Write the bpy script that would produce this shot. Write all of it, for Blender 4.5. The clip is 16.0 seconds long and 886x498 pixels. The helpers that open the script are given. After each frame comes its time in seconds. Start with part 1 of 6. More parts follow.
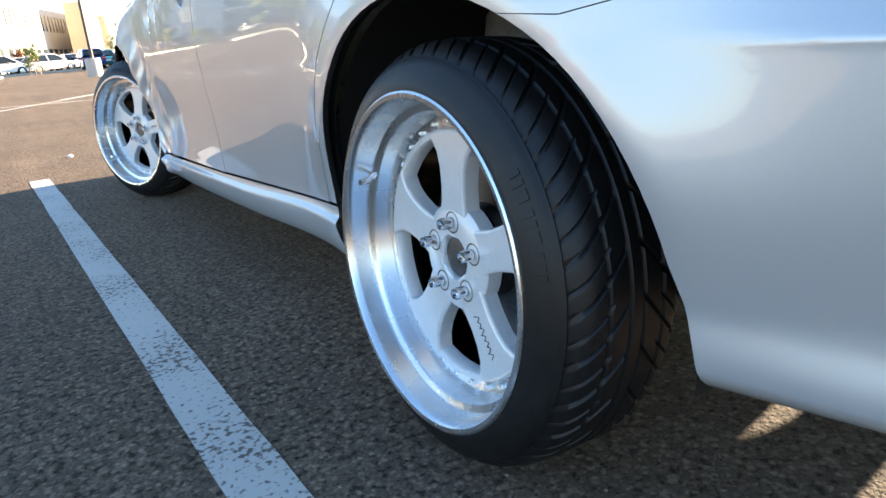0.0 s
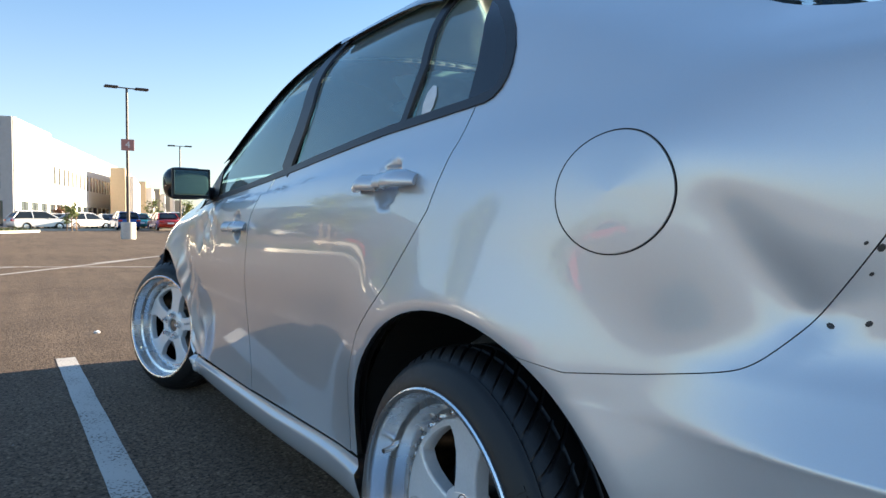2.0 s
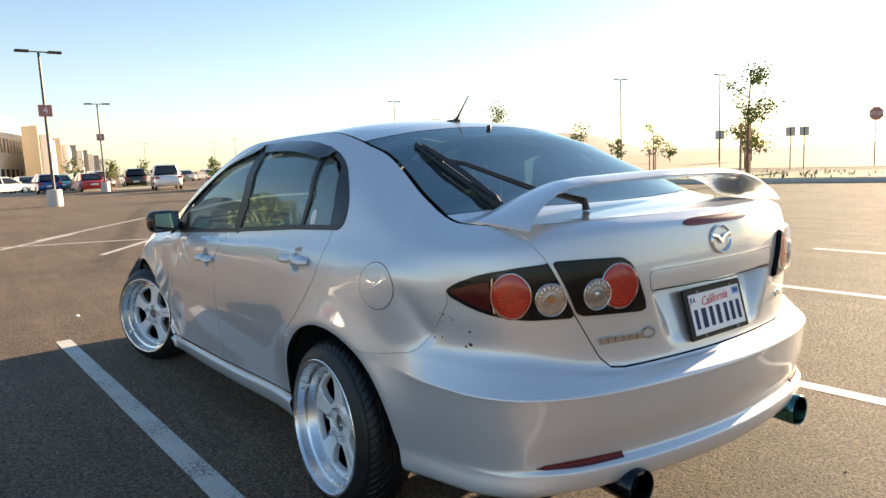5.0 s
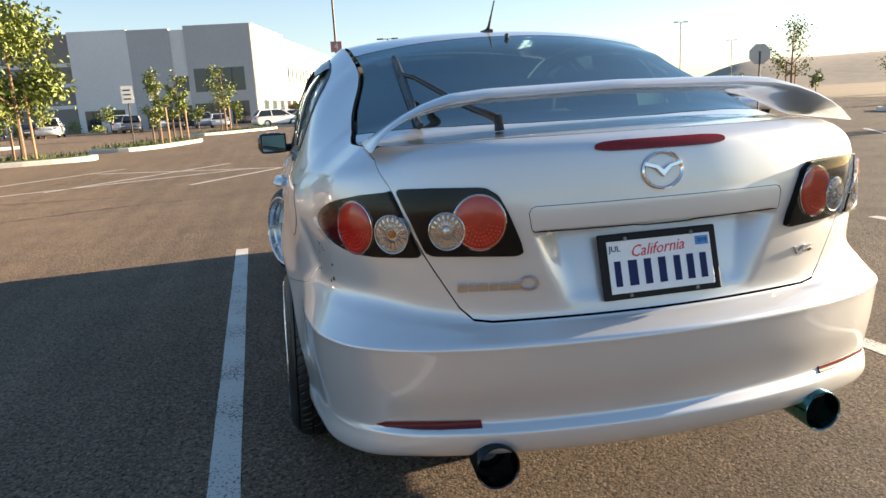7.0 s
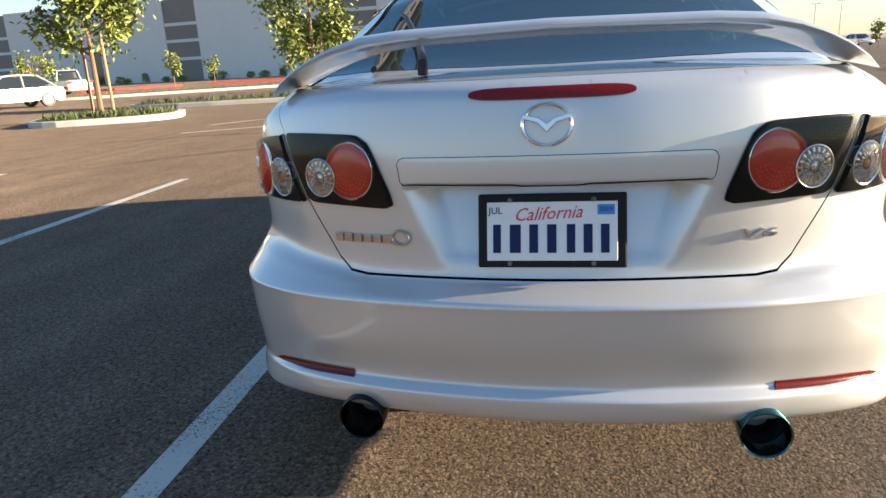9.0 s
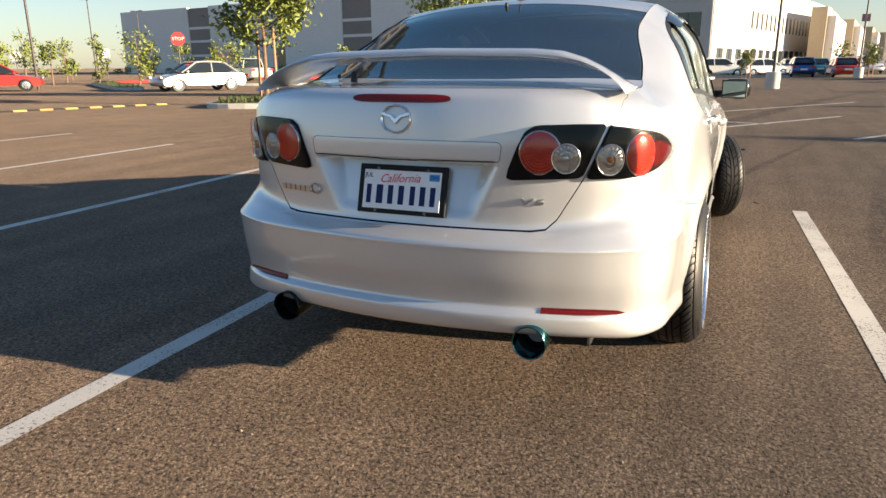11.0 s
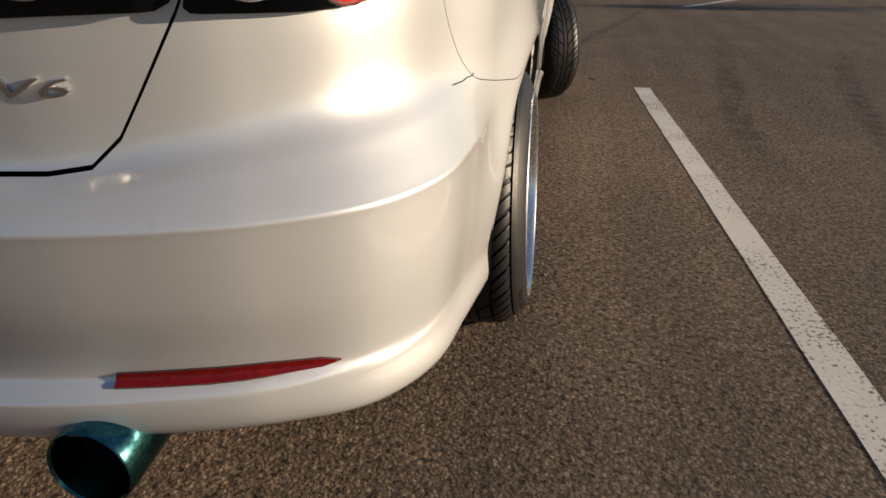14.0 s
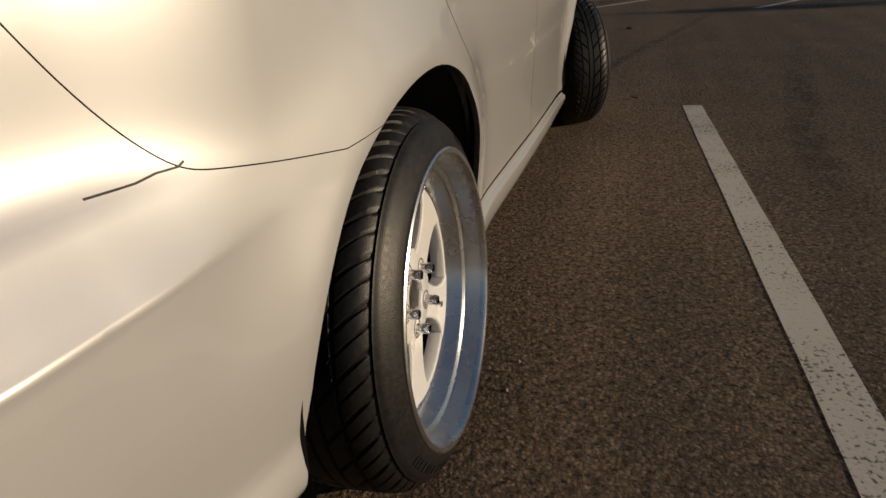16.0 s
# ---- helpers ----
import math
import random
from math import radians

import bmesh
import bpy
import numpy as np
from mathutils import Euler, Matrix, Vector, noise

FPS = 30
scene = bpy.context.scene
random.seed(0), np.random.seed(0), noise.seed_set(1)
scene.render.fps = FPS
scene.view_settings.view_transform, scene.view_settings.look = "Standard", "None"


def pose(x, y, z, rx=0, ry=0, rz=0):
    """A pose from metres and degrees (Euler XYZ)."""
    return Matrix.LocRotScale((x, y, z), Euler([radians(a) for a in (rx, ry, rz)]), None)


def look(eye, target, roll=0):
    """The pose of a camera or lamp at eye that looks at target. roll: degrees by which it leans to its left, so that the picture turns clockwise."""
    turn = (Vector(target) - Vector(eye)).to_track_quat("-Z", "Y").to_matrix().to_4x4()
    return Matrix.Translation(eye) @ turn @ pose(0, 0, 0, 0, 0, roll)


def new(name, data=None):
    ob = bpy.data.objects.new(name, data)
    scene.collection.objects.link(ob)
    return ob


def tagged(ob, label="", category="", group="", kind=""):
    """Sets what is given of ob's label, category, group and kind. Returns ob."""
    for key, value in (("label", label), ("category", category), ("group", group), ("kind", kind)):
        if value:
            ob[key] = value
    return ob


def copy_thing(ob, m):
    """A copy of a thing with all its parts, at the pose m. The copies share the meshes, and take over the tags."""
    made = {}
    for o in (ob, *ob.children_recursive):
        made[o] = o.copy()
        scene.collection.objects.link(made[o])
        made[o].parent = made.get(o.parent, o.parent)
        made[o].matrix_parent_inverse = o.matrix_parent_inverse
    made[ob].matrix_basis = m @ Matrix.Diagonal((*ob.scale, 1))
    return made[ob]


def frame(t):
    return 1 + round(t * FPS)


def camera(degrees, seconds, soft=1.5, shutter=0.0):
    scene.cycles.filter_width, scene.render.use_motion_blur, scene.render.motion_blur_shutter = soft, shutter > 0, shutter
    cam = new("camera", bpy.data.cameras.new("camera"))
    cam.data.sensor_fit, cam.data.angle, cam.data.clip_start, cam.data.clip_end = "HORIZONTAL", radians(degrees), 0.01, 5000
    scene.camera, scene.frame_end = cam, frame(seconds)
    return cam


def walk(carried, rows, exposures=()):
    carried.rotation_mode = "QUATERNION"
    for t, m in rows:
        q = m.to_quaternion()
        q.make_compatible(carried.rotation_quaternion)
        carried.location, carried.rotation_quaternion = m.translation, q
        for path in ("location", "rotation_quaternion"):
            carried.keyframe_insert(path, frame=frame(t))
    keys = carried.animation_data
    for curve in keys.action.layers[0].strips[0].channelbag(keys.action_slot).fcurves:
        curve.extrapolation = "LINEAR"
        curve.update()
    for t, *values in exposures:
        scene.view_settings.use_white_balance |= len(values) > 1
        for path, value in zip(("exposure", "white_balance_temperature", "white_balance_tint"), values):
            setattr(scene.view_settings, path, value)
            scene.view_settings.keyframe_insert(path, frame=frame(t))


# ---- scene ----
cam = camera(65.9, 16.0)
PATH = [
    (0, (-1.396, 0.275, 0.648), (-0.414, 1.91, 0.044), -4.7),
    (0.5, (-1.374, 0.274, 0.577), (-0.448, 2.016, 0.251), -3.9),
    (1, (-1.389, 0.243, 0.607), (-0.414, 1.986, 0.506), -2.1),
    (1.5, (-1.406, 0.225, 0.656), (-0.392, 1.948, 0.73), -0.6),
    (2, (-1.481, 0.165, 0.85), (-0.456, 1.88, 0.77), 0.3),
    (2.5, (-1.626, 0.018, 1.012), (-0.536, 1.681, 0.793), 1.1),
    (3, (-1.793, -0.226, 1.107), (-0.614, 1.345, 0.731), 1.2),
    (3.5, (-1.927, -0.402, 1.201), (-0.678, 1.105, 0.789), 1.6),
    (4, (-2.111, -0.668, 1.26), (-0.818, 0.813, 0.894), 1.3),
    (4.5, (-2.163, -0.884, 1.309), (-0.919, 0.653, 1.011), -0.3),
    (4.7, (-2.115, -0.994, 1.302), (-0.895, 0.571, 1.052), -1.5),
    (6.8, (-0.992, -1.401, 1.2), (-0.483, 0.497, 0.823), -3.6),
    (7, (-0.88, -1.384, 1.186), (-0.455, 0.526, 0.77), -3.2),
    (7.5, (-0.591, -1.279, 1.139), (-0.341, 0.645, 0.656), -2.9),
    (8, (-0.388, -1.21, 1.146), (-0.397, 0.705, 0.57), -3.2),
    (8.2, (-0.296, -1.195, 1.135), (-0.408, 0.718, 0.56), -3.6),
    (10.3, (0.624, -1.807, 1.171), (0.013, 0.038, 0.702), -1.0),
    (10.5, (0.744, -1.838, 1.172), (0.069, -0.024, 0.67), -1.3),
    (11, (1.002, -1.876, 1.168), (0.234, -0.105, 0.648), -0.5),
    (11.5, (1.201, -1.692, 1.141), (0.485, 0.092, 0.587), -0.0),
    (12, (1.301, -1.492, 1.089), (0.433, 0.221, 0.529), 0.4),
    (12.5, (1.296, -1.224, 1.029), (0.418, 0.484, 0.471), 1.3),
    (13, (1.209, -0.974, 0.965), (0.336, 0.704, 0.314), 0.7),
    (13.5, (1.095, -0.702, 0.934), (0.218, 0.942, 0.208), -3.4),
    (14, (0.973, -0.5, 0.903), (0.667, 1.293, 0.073), 0.4),
    (14.5, (0.928, -0.409, 0.882), (0.813, 1.387, 0.008), -0.7),
    (15, (0.977, -0.289, 0.872), (0.86, 1.497, -0.021), -3.5),
    (15.5, (1.101, -0.101, 0.881), (0.709, 1.668, 0.034), -5.6),
    (16, (1.206, 0.125, 0.851), (0.675, 1.888, 0.07), -3.7),
]
EXPOSURES = [(0, 2.42, 6400, 10), (0.5, 2.55, 6500, 10), (1, 2.33, 6400, 10), (1.5, 1.85, 6300, 9), (2, 1.55, 6100, 9), (3, 1.6, 6300, 9), (4.5, 1.55, 6800, 10), (7, 1.45, 6500, 9), (8, 1.45, 6250, 8), (11, 0.95, 6400, 10), (13, 0.3, 6500, 11), (14, -0.02, 6300, 11), (15, -0.28, 6300, 11), (15.5, -0.75, 6400, 11), (16, -1.15, 6600, 11)]
walk(cam, [(t, look(eye, target, roll)) for t, eye, target, roll in PATH], EXPOSURES)

# world: low evening sun from the car's right, clear hazy sky
SUN_TO = Vector((1.0, 0.10, 0.20)).normalized()
world = bpy.data.worlds.new("evening_sky")
scene.world = world
world.use_nodes = True
wn = world.node_tree
sky = wn.nodes.new("ShaderNodeTexSky")
sky.sky_type = 'NISHITA'
sky.sun_disc = False
sky.sun_elevation = math.asin(SUN_TO.z)
sky.sun_rotation = math.atan2(SUN_TO.x, SUN_TO.y)
sky.air_density, sky.dust_density, sky.ozone_density = 1.0, 0.45, 2.4
haze = wn.nodes.new("ShaderNodeVectorMath")
haze.operation = 'ADD'
# evening haze: cream towards the horizon all round, thin and blue overhead
way_, split, low_, mix_ = [wn.nodes.new("ShaderNode" + k) for k in ("TexCoord", "SeparateXYZ", "MapRange", "MixRGB")]
low_.inputs["From Min"].default_value, low_.inputs["From Max"].default_value = 0.0, 0.36
low_.interpolation_type = 'SMOOTHSTEP'
mix_.inputs[1].default_value, mix_.inputs[2].default_value = (1.78, 1.68, 1.60, 1), (0.34, 0.68, 1.28, 1)
wn.links.new(way_.outputs["Generated"], split.inputs[0])
wn.links.new(split.outputs["Z"], low_.inputs["Value"])
wn.links.new(low_.outputs[0], mix_.inputs[0])
wn.links.new(mix_.outputs[0], haze.inputs[1])
wn.links.new(sky.outputs[0], haze.inputs[0])
wn.links.new(haze.outputs[0], wn.nodes["Background"].inputs[0])
wn.nodes["Background"].inputs[1].default_value = 0.071
sun = new("sun", bpy.data.lights.new("sun", 'SUN'))
sun.data.energy, sun.data.angle, sun.data.color = 8.8, radians(0.6), (1.0, 0.785, 0.54)
sun.matrix_world = look(SUN_TO * 50, (0, 0, 0))


# ---------- materials ----------
def shader(name, color=(0.5, 0.5, 0.5), rough=0.5, metal=0.0, **more):
    m = bpy.data.materials.new(name)
    m.use_nodes = True
    b = m.node_tree.nodes["Principled BSDF"]
    b.inputs["Base Color"].default_value = (*color, 1)
    b.inputs["Roughness"].default_value = rough
    b.inputs["Metallic"].default_value = metal
    for key, value in more.items():
        b.inputs[key.replace("_", " ")].default_value = value
    return m


def noisy(m, scale=8.0, amount=0.15, detail=4.0, rough=0.0, bump=0.0, bump_scale=None, second=None):
    """Colour variation at two scales, roughness variation and fine relief, in object space metres."""
    t, b = m.node_tree, m.node_tree.nodes["Principled BSDF"]
    N, L = t.nodes.new, t.links.new
    co = N("ShaderNodeTexCoord")
    n1, n2 = N("ShaderNodeTexNoise"), N("ShaderNodeTexNoise")
    for n, s in ((n1, scale), (n2, second or scale * 7.3)):
        n.inputs["Scale"].default_value, n.inputs["Detail"].default_value = s, detail
        L(co.outputs["Object"], n.inputs["Vector"])
    add = N("ShaderNodeMath")
    add.operation = 'ADD'
    L(n1.outputs["Fac"], add.inputs[0]), L(n2.outputs["Fac"], add.inputs[1])
    span = N("ShaderNodeMapRange")
    span.inputs["From Min"].default_value, span.inputs["From Max"].default_value = 0.7, 1.3
    span.inputs["To Min"].default_value, span.inputs["To Max"].default_value = 1 - amount, 1 + amount
    L(add.outputs[0], span.inputs["Value"])
    mul = N("ShaderNodeVectorMath")
    mul.operation = 'SCALE'
    mul.inputs[0].default_value = b.inputs["Base Color"].default_value[:3]
    L(span.outputs[0], mul.inputs["Scale"]), L(mul.outputs[0], b.inputs["Base Color"])
    if rough:
        r = N("ShaderNodeMapRange")
        base = b.inputs["Roughness"].default_value
        r.inputs["To Min"].default_value, r.inputs["To Max"].default_value = max(base - rough, 0.01), min(base + rough, 1)
        L(n2.outputs["Fac"], r.inputs["Value"]), L(r.outputs[0], b.inputs["Roughness"])
    if bump:
        nb, bp = N("ShaderNodeTexNoise"), N("ShaderNodeBump")
        nb.inputs["Scale"].default_value, nb.inputs["Detail"].default_value = bump_scale or scale * 10, 3
        bp.inputs["Strength"].default_value, bp.inputs["Distance"].default_value = bump, 0.01
        L(co.outputs["Object"], nb.inputs["Vector"]), L(nb.outputs["Fac"], bp.inputs["Height"])
        L(bp.outputs[0], b.inputs["Normal"])
    return m


def glassy(name, color, clear, ior=1.55, pale_film=0.0):
    """Thin tinted glass: a clear tinted sheet with a mirror-like face."""
    m = bpy.data.materials.new(name)
    m.use_nodes = True
    t = m.node_tree
    t.nodes.clear()
    N, L = t.nodes.new, t.links.new
    out, mix, tr, gl, fr = N("ShaderNodeOutputMaterial"), N("ShaderNodeMixShader"), N("ShaderNodeBsdfTransparent"), N("ShaderNodeBsdfGlossy"), N("ShaderNodeFresnel")
    tr.inputs["Color"].default_value = (*[c * clear for c in color], 1)
    gl.inputs["Roughness"].default_value = 0.01
    gl.inputs["Color"].default_value = (*[0.35 + 0.65 * c / max(color) for c in color], 1)
    fr.inputs["IOR"].default_value = ior
    L(fr.outputs[0], mix.inputs[0]), L(tr.outputs[0], mix.inputs[1]), L(gl.outputs[0], mix.inputs[2])
    if pale_film:
        # a thin diffuse film in a pale tint that brightens the glass, in faint patches
        film, df, co, nz, mr = N("ShaderNodeMixShader"), N("ShaderNodeBsdfDiffuse"), N("ShaderNodeTexCoord"), N("ShaderNodeTexNoise"), N("ShaderNodeMapRange")
        df.inputs["Color"].default_value = (*[0.35 + 0.4 * c for c in color], 1)
        nz.inputs["Scale"].default_value, nz.inputs["Detail"].default_value = 5.0, 5
        mr.inputs["To Min"].default_value, mr.inputs["To Max"].default_value = pale_film * 0.7, pale_film * 1.3
        L(co.outputs["Object"], nz.inputs["Vector"]), L(nz.outputs["Fac"], mr.inputs["Value"]), L(mr.outputs[0], film.inputs[0])
        L(mix.outputs[0], film.inputs[1]), L(df.outputs[0], film.inputs[2]), L(film.outputs[0], out.inputs[0])
    else:
        L(mix.outputs[0], out.inputs[0])
    return m


PAINT = noisy(shader("silver_paint", (0.61, 0.625, 0.64), 0.40, 0.53, Coat_Weight=1.0, Coat_Roughness=0.03, Coat_IOR=1.68), 2.2, 0.03, rough=0.04, second=900)
BLACK = noisy(shader("black_plastic", (0.018, 0.018, 0.019), 0.42), 30, 0.25, rough=0.1)
GLOSS_BLACK = shader("gloss_black", (0.012, 0.012, 0.013), 0.08)
LAMP_BLACK = shader("lamp_black", (0.004, 0.005, 0.006), 0.3, Specular_IOR_Level=0.08)
# near-black for hidden parts; also stands in for shade behind gaps
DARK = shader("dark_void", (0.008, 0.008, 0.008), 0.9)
RUBBER = noisy(shader("tyre_rubber", (0.0085, 0.0085, 0.009), 0.46, Specular_IOR_Level=0.4), 18, 0.35, rough=0.14, bump=0.08, bump_scale=500)
WHEEL_WHITE = noisy(shader("white_wheel_paint", (0.74, 0.75, 0.76), 0.3, 0.15, Coat_Weight=0.6, Coat_Roughness=0.1), 25, 0.05, rough=0.06)
POLISHED = noisy(shader("polished_lip", (0.80, 0.81, 0.82), 0.27, 1.0), 6, 0.04, rough=0.03, second=18)
BORDER = shader("ceramic_border", (0.006, 0.008, 0.009), 0.5, Specular_IOR_Level=0.05)
BADGE = noisy(shader("badge_metal", (0.5, 0.5, 0.5), 0.28, 1.0), 60, 0.1)
CHROME = shader("chrome", (0.78, 0.78, 0.79), 0.06, 1.0)
STEEL = noisy(shader("brake_steel", (0.16, 0.155, 0.15), 0.4, 1.0), 30, 0.3)
TINT = glassy("tinted_glass", (0.72, 0.97, 0.96), 0.97, 2.2, pale_film=0.14)
BACK_TINT = glassy("rear_glass", (0.47, 0.69, 0.74), 0.22, 2.5, pale_film=0.025)
CLEAR = glassy("clear_lens", (1, 1, 1), 0.97, 1.3)
RED_LENS = noisy(shader("red_lens", (0.55, 0.024, 0.012), 0.2, Specular_IOR_Level=0.4, Coat_Weight=0.8, Coat_Roughness=0.02), 60, 0.2)
DARK_RED = noisy(shader("dark_red_lens", (0.085, 0.003, 0.004), 0.25, Specular_IOR_Level=0.3, Coat_Weight=0.15, Coat_Roughness=0.03), 90, 0.25)
BRAKE_RED = noisy(shader("brake_lamp_red", (0.17, 0.006, 0.005), 0.22, Specular_IOR_Level=0.3, Coat_Weight=0.2, Coat_Roughness=0.03), 90, 0.25, bump=0.06, bump_scale=300)
REFLECTOR = noisy(shader("red_reflector", (0.11, 0.003, 0.003), 0.3, Specular_IOR_Level=0.3, Coat_Weight=0.2, Coat_Roughness=0.03), 120, 0.4, bump=0.08, bump_scale=260)
PRISM_RED = noisy(shader("prism_red", (0.75, 0.07, 0.03), 0.12, Specular_IOR_Level=0.6), 60, 0.2)
AMBER = noisy(shader("amber_bulb", (0.55, 0.2, 0.05), 0.25), 60, 0.2)
LAMP_SILVER = noisy(shader("lamp_reflector", (0.66, 0.65, 0.63), 0.24, 1.0), 40, 0.15, bump=0.12, bump_scale=170)
LENS_CLEAR = noisy(shader("ribbed_clear_lens", (0.56, 0.55, 0.54), 0.09, 0.9), 60, 0.3, bump=0.12, bump_scale=330)
MIRROR = shader("mirror_glass", (0.30, 0.36, 0.36), 0.02, 1.0)
PLATE_WHITE = noisy(shader("plate_white", (0.78, 0.79, 0.80), 0.35), 30, 0.04)
PLATE_BLUE = shader("plate_blue", (0.012, 0.022, 0.09), 0.55, Specular_IOR_Level=0.2)
PLATE_RED = shader("plate_red", (0.62, 0.03, 0.04), 0.4)
STICKER_BLUE = shader("sticker_blue", (0.05, 0.25, 0.6), 0.4)
BURNT = noisy(shader("burnt_titanium", (0.05, 0.16, 0.17), 0.16, 1.0), 22, 0.6)
EXHAUST_AND_RECESS = noisy(shader("dark_exhaust_and_recess", (0.03, 0.035, 0.04), 0.2, 1.0), 20, 0.5)
SOOT = noisy(shader("soot", (0.006, 0.006, 0.006), 0.8), 20, 0.3)
CLOTH = noisy(shader("seat_cloth", (0.2, 0.2, 0.2), 0.9), 40, 0.2)
SILL_STEEL = noisy(shader("bare_metal", (0.35, 0.36, 0.37), 0.35, 0.8), 20, 0.2)


def ground_material(name, color, pale, rough):
    """Asphalt: single stones in dark binder, pits where stones have gone, tyre streaks and broad stains."""
    m = shader(name, color, rough, Diffuse_Roughness=0.7, Specular_IOR_Level=0.3)
    t, b = m.node_tree, m.node_tree.nodes["Principled BSDF"]
    N, L = t.nodes.new, t.links.new
    co = N("ShaderNodeTexCoord")

    def field(kind, scale, detail=2.0, stretch=None):
        n = N("ShaderNodeTex" + kind)
        n.inputs["Scale"].default_value, n.inputs["Detail"].default_value = scale, detail
        if stretch:
            mp = N("ShaderNodeMapping")
            mp.inputs["Scale"].default_value = stretch
            mp.inputs["Rotation"].default_value = (0, 0, 0.5)
            L(co.outputs["Object"], mp.inputs["Vector"]), L(mp.outputs[0], n.inputs["Vector"])
        else:
            L(co.outputs["Object"], n.inputs["Vector"])
        return n

    def span(value, a, b_, c, d):
        n = N("ShaderNodeMapRange")
        for key, v in zip(("From Min", "From Max", "To Min", "To Max"), (a, b_, c, d)):
            n.inputs[key].default_value = v
        L(value, n.inputs["Value"])
        return n.outputs[0]

    def times(a, b_, how='MULTIPLY'):
        n = N("ShaderNodeMath")
        n.operation = how
        L(a, n.inputs[0]), L(b_, n.inputs[1])
        return n.outputs[0]

    stone, chip = field("Voronoi", 105, 0), field("Voronoi", 240, 0)
    ramp = N("ShaderNodeValToRGB")
    cr = ramp.color_ramp
    cr.elements[0].position, cr.elements[1].position = 0.12, 0.92
    cr.elements[0].color, cr.elements[1].color = (*[c * 0.72 for c in color], 1), (*pale, 1)
    mid = cr.elements.new(0.55)
    mid.color = (*color, 1)
    L(stone.outputs["Color"], ramp.inputs[0])
    binder = span(stone.outputs["Distance"], 0.35, 0.75, 1.06, 0.72)
    fine = span(chip.outputs["Color"], 0.0, 1.0, 0.80, 1.20)
    pit_n = field("Noise", 58, 6)
    pit_n.inputs["Roughness"].default_value = 0.62
    pit = span(pit_n.outputs["Fac"], 0.37, 0.47, 0.27, 1.04)
    broad = span(field("Noise", 0.33, 7).outputs["Fac"], 0.3, 0.7, 0.90, 1.14)
    patch = span(field("Noise", 1.9, 6).outputs["Fac"], 0.3, 0.7, 0.88, 1.12)
    streak = span(field("Noise", 0.9, 5, (4.0, 0.22, 1.0)).outputs["Fac"], 0.36, 0.62, 0.88, 1.08)
    tone = times(times(times(binder, fine), times(pit, patch)), times(broad, streak))
    mul = N("ShaderNodeVectorMath")
    mul.operation = 'SCALE'
    L(ramp.outputs[0], mul.inputs[0]), L(tone, mul.inputs["Scale"]), L(mul.outputs[0], b.inputs["Base Color"])
    # relief: each stone sits at its own height, pits are deep
    rise = span(stone.outputs["Color"], 0.0, 1.0, 0.0, 0.8)
    dome = span(stone.outputs["Distance"], 0.0, 0.8, 0.55, 0.0)
    grit = span(field("Noise", 260, 3).outputs["Fac"], 0.0, 1.0, 0.0, 0.5)
    deep = span(pit_n.outputs["Fac"], 0.36, 0.48, -1.2, 0.0)
    height = times(times(rise, dome, 'ADD'), times(grit, deep, 'ADD'), 'ADD')
    bp = N("ShaderNodeBump")
    bp.inputs["Strength"].default_value, bp.inputs["Distance"].default_value = 0.85, 0.0048
    L(height, bp.inputs["Height"]), L(bp.outputs[0], b.inputs["Normal"])
    return m


ASPHALT = ground_material("asphalt", (0.158, 0.112, 0.077), (0.265, 0.194, 0.135), 0.9)
PLATE_FRAME = shader("plate_frame_black", (0.007, 0.007, 0.007), 0.5, Specular_IOR_Level=0.25)


def worn_paint(name, color, under):
    """Road paint, thin over the stones: pitted, scuffed, with the asphalt showing in specks and worn patches."""
    m = shader(name, color, 0.75)
    t, b = m.node_tree, m.node_tree.nodes["Principled BSDF"]
    N, L = t.nodes.new, t.links.new
    co, fine, broad, add, cut, mix, bp, grime = [N("ShaderNode" + k) for k in ("TexCoord", "TexNoise", "TexNoise", "Math", "MapRange", "MixRGB", "Bump", "MixRGB")]
    fine.inputs["Scale"].default_value, fine.inputs["Detail"].default_value = 85, 4
    broad.inputs["Scale"].default_value, broad.inputs["Detail"].default_value = 3.1, 5
    L(co.outputs["Object"], fine.inputs["Vector"]), L(co.outputs["Object"], broad.inputs["Vector"])
    add.operation = 'MULTIPLY_ADD'
    add.inputs[1].default_value = 0.55
    L(broad.outputs["Fac"], add.inputs[0]), L(fine.outputs["Fac"], add.inputs[2])
    cut.inputs["From Min"].default_value, cut.inputs["From Max"].default_value = 0.60, 0.70
    L(add.outputs[0], cut.inputs["Value"])
    grime.inputs[1].default_value, grime.inputs[2].default_value = (*[c * 0.72 for c in color], 1), (*color, 1)
    L(broad.outputs["Fac"], grime.inputs[0])
    mix.inputs[1].default_value = (*under, 1)
    L(cut.outputs[0], mix.inputs[0]), L(grime.outputs[0], mix.inputs[2]), L(mix.outputs[0], b.inputs["Base Color"])
    bp.inputs["Strength"].default_value, bp.inputs["Distance"].default_value = 0.35, 0.003
    L(add.outputs[0], bp.inputs["Height"]), L(bp.outputs[0], b.inputs["Normal"])
    return m


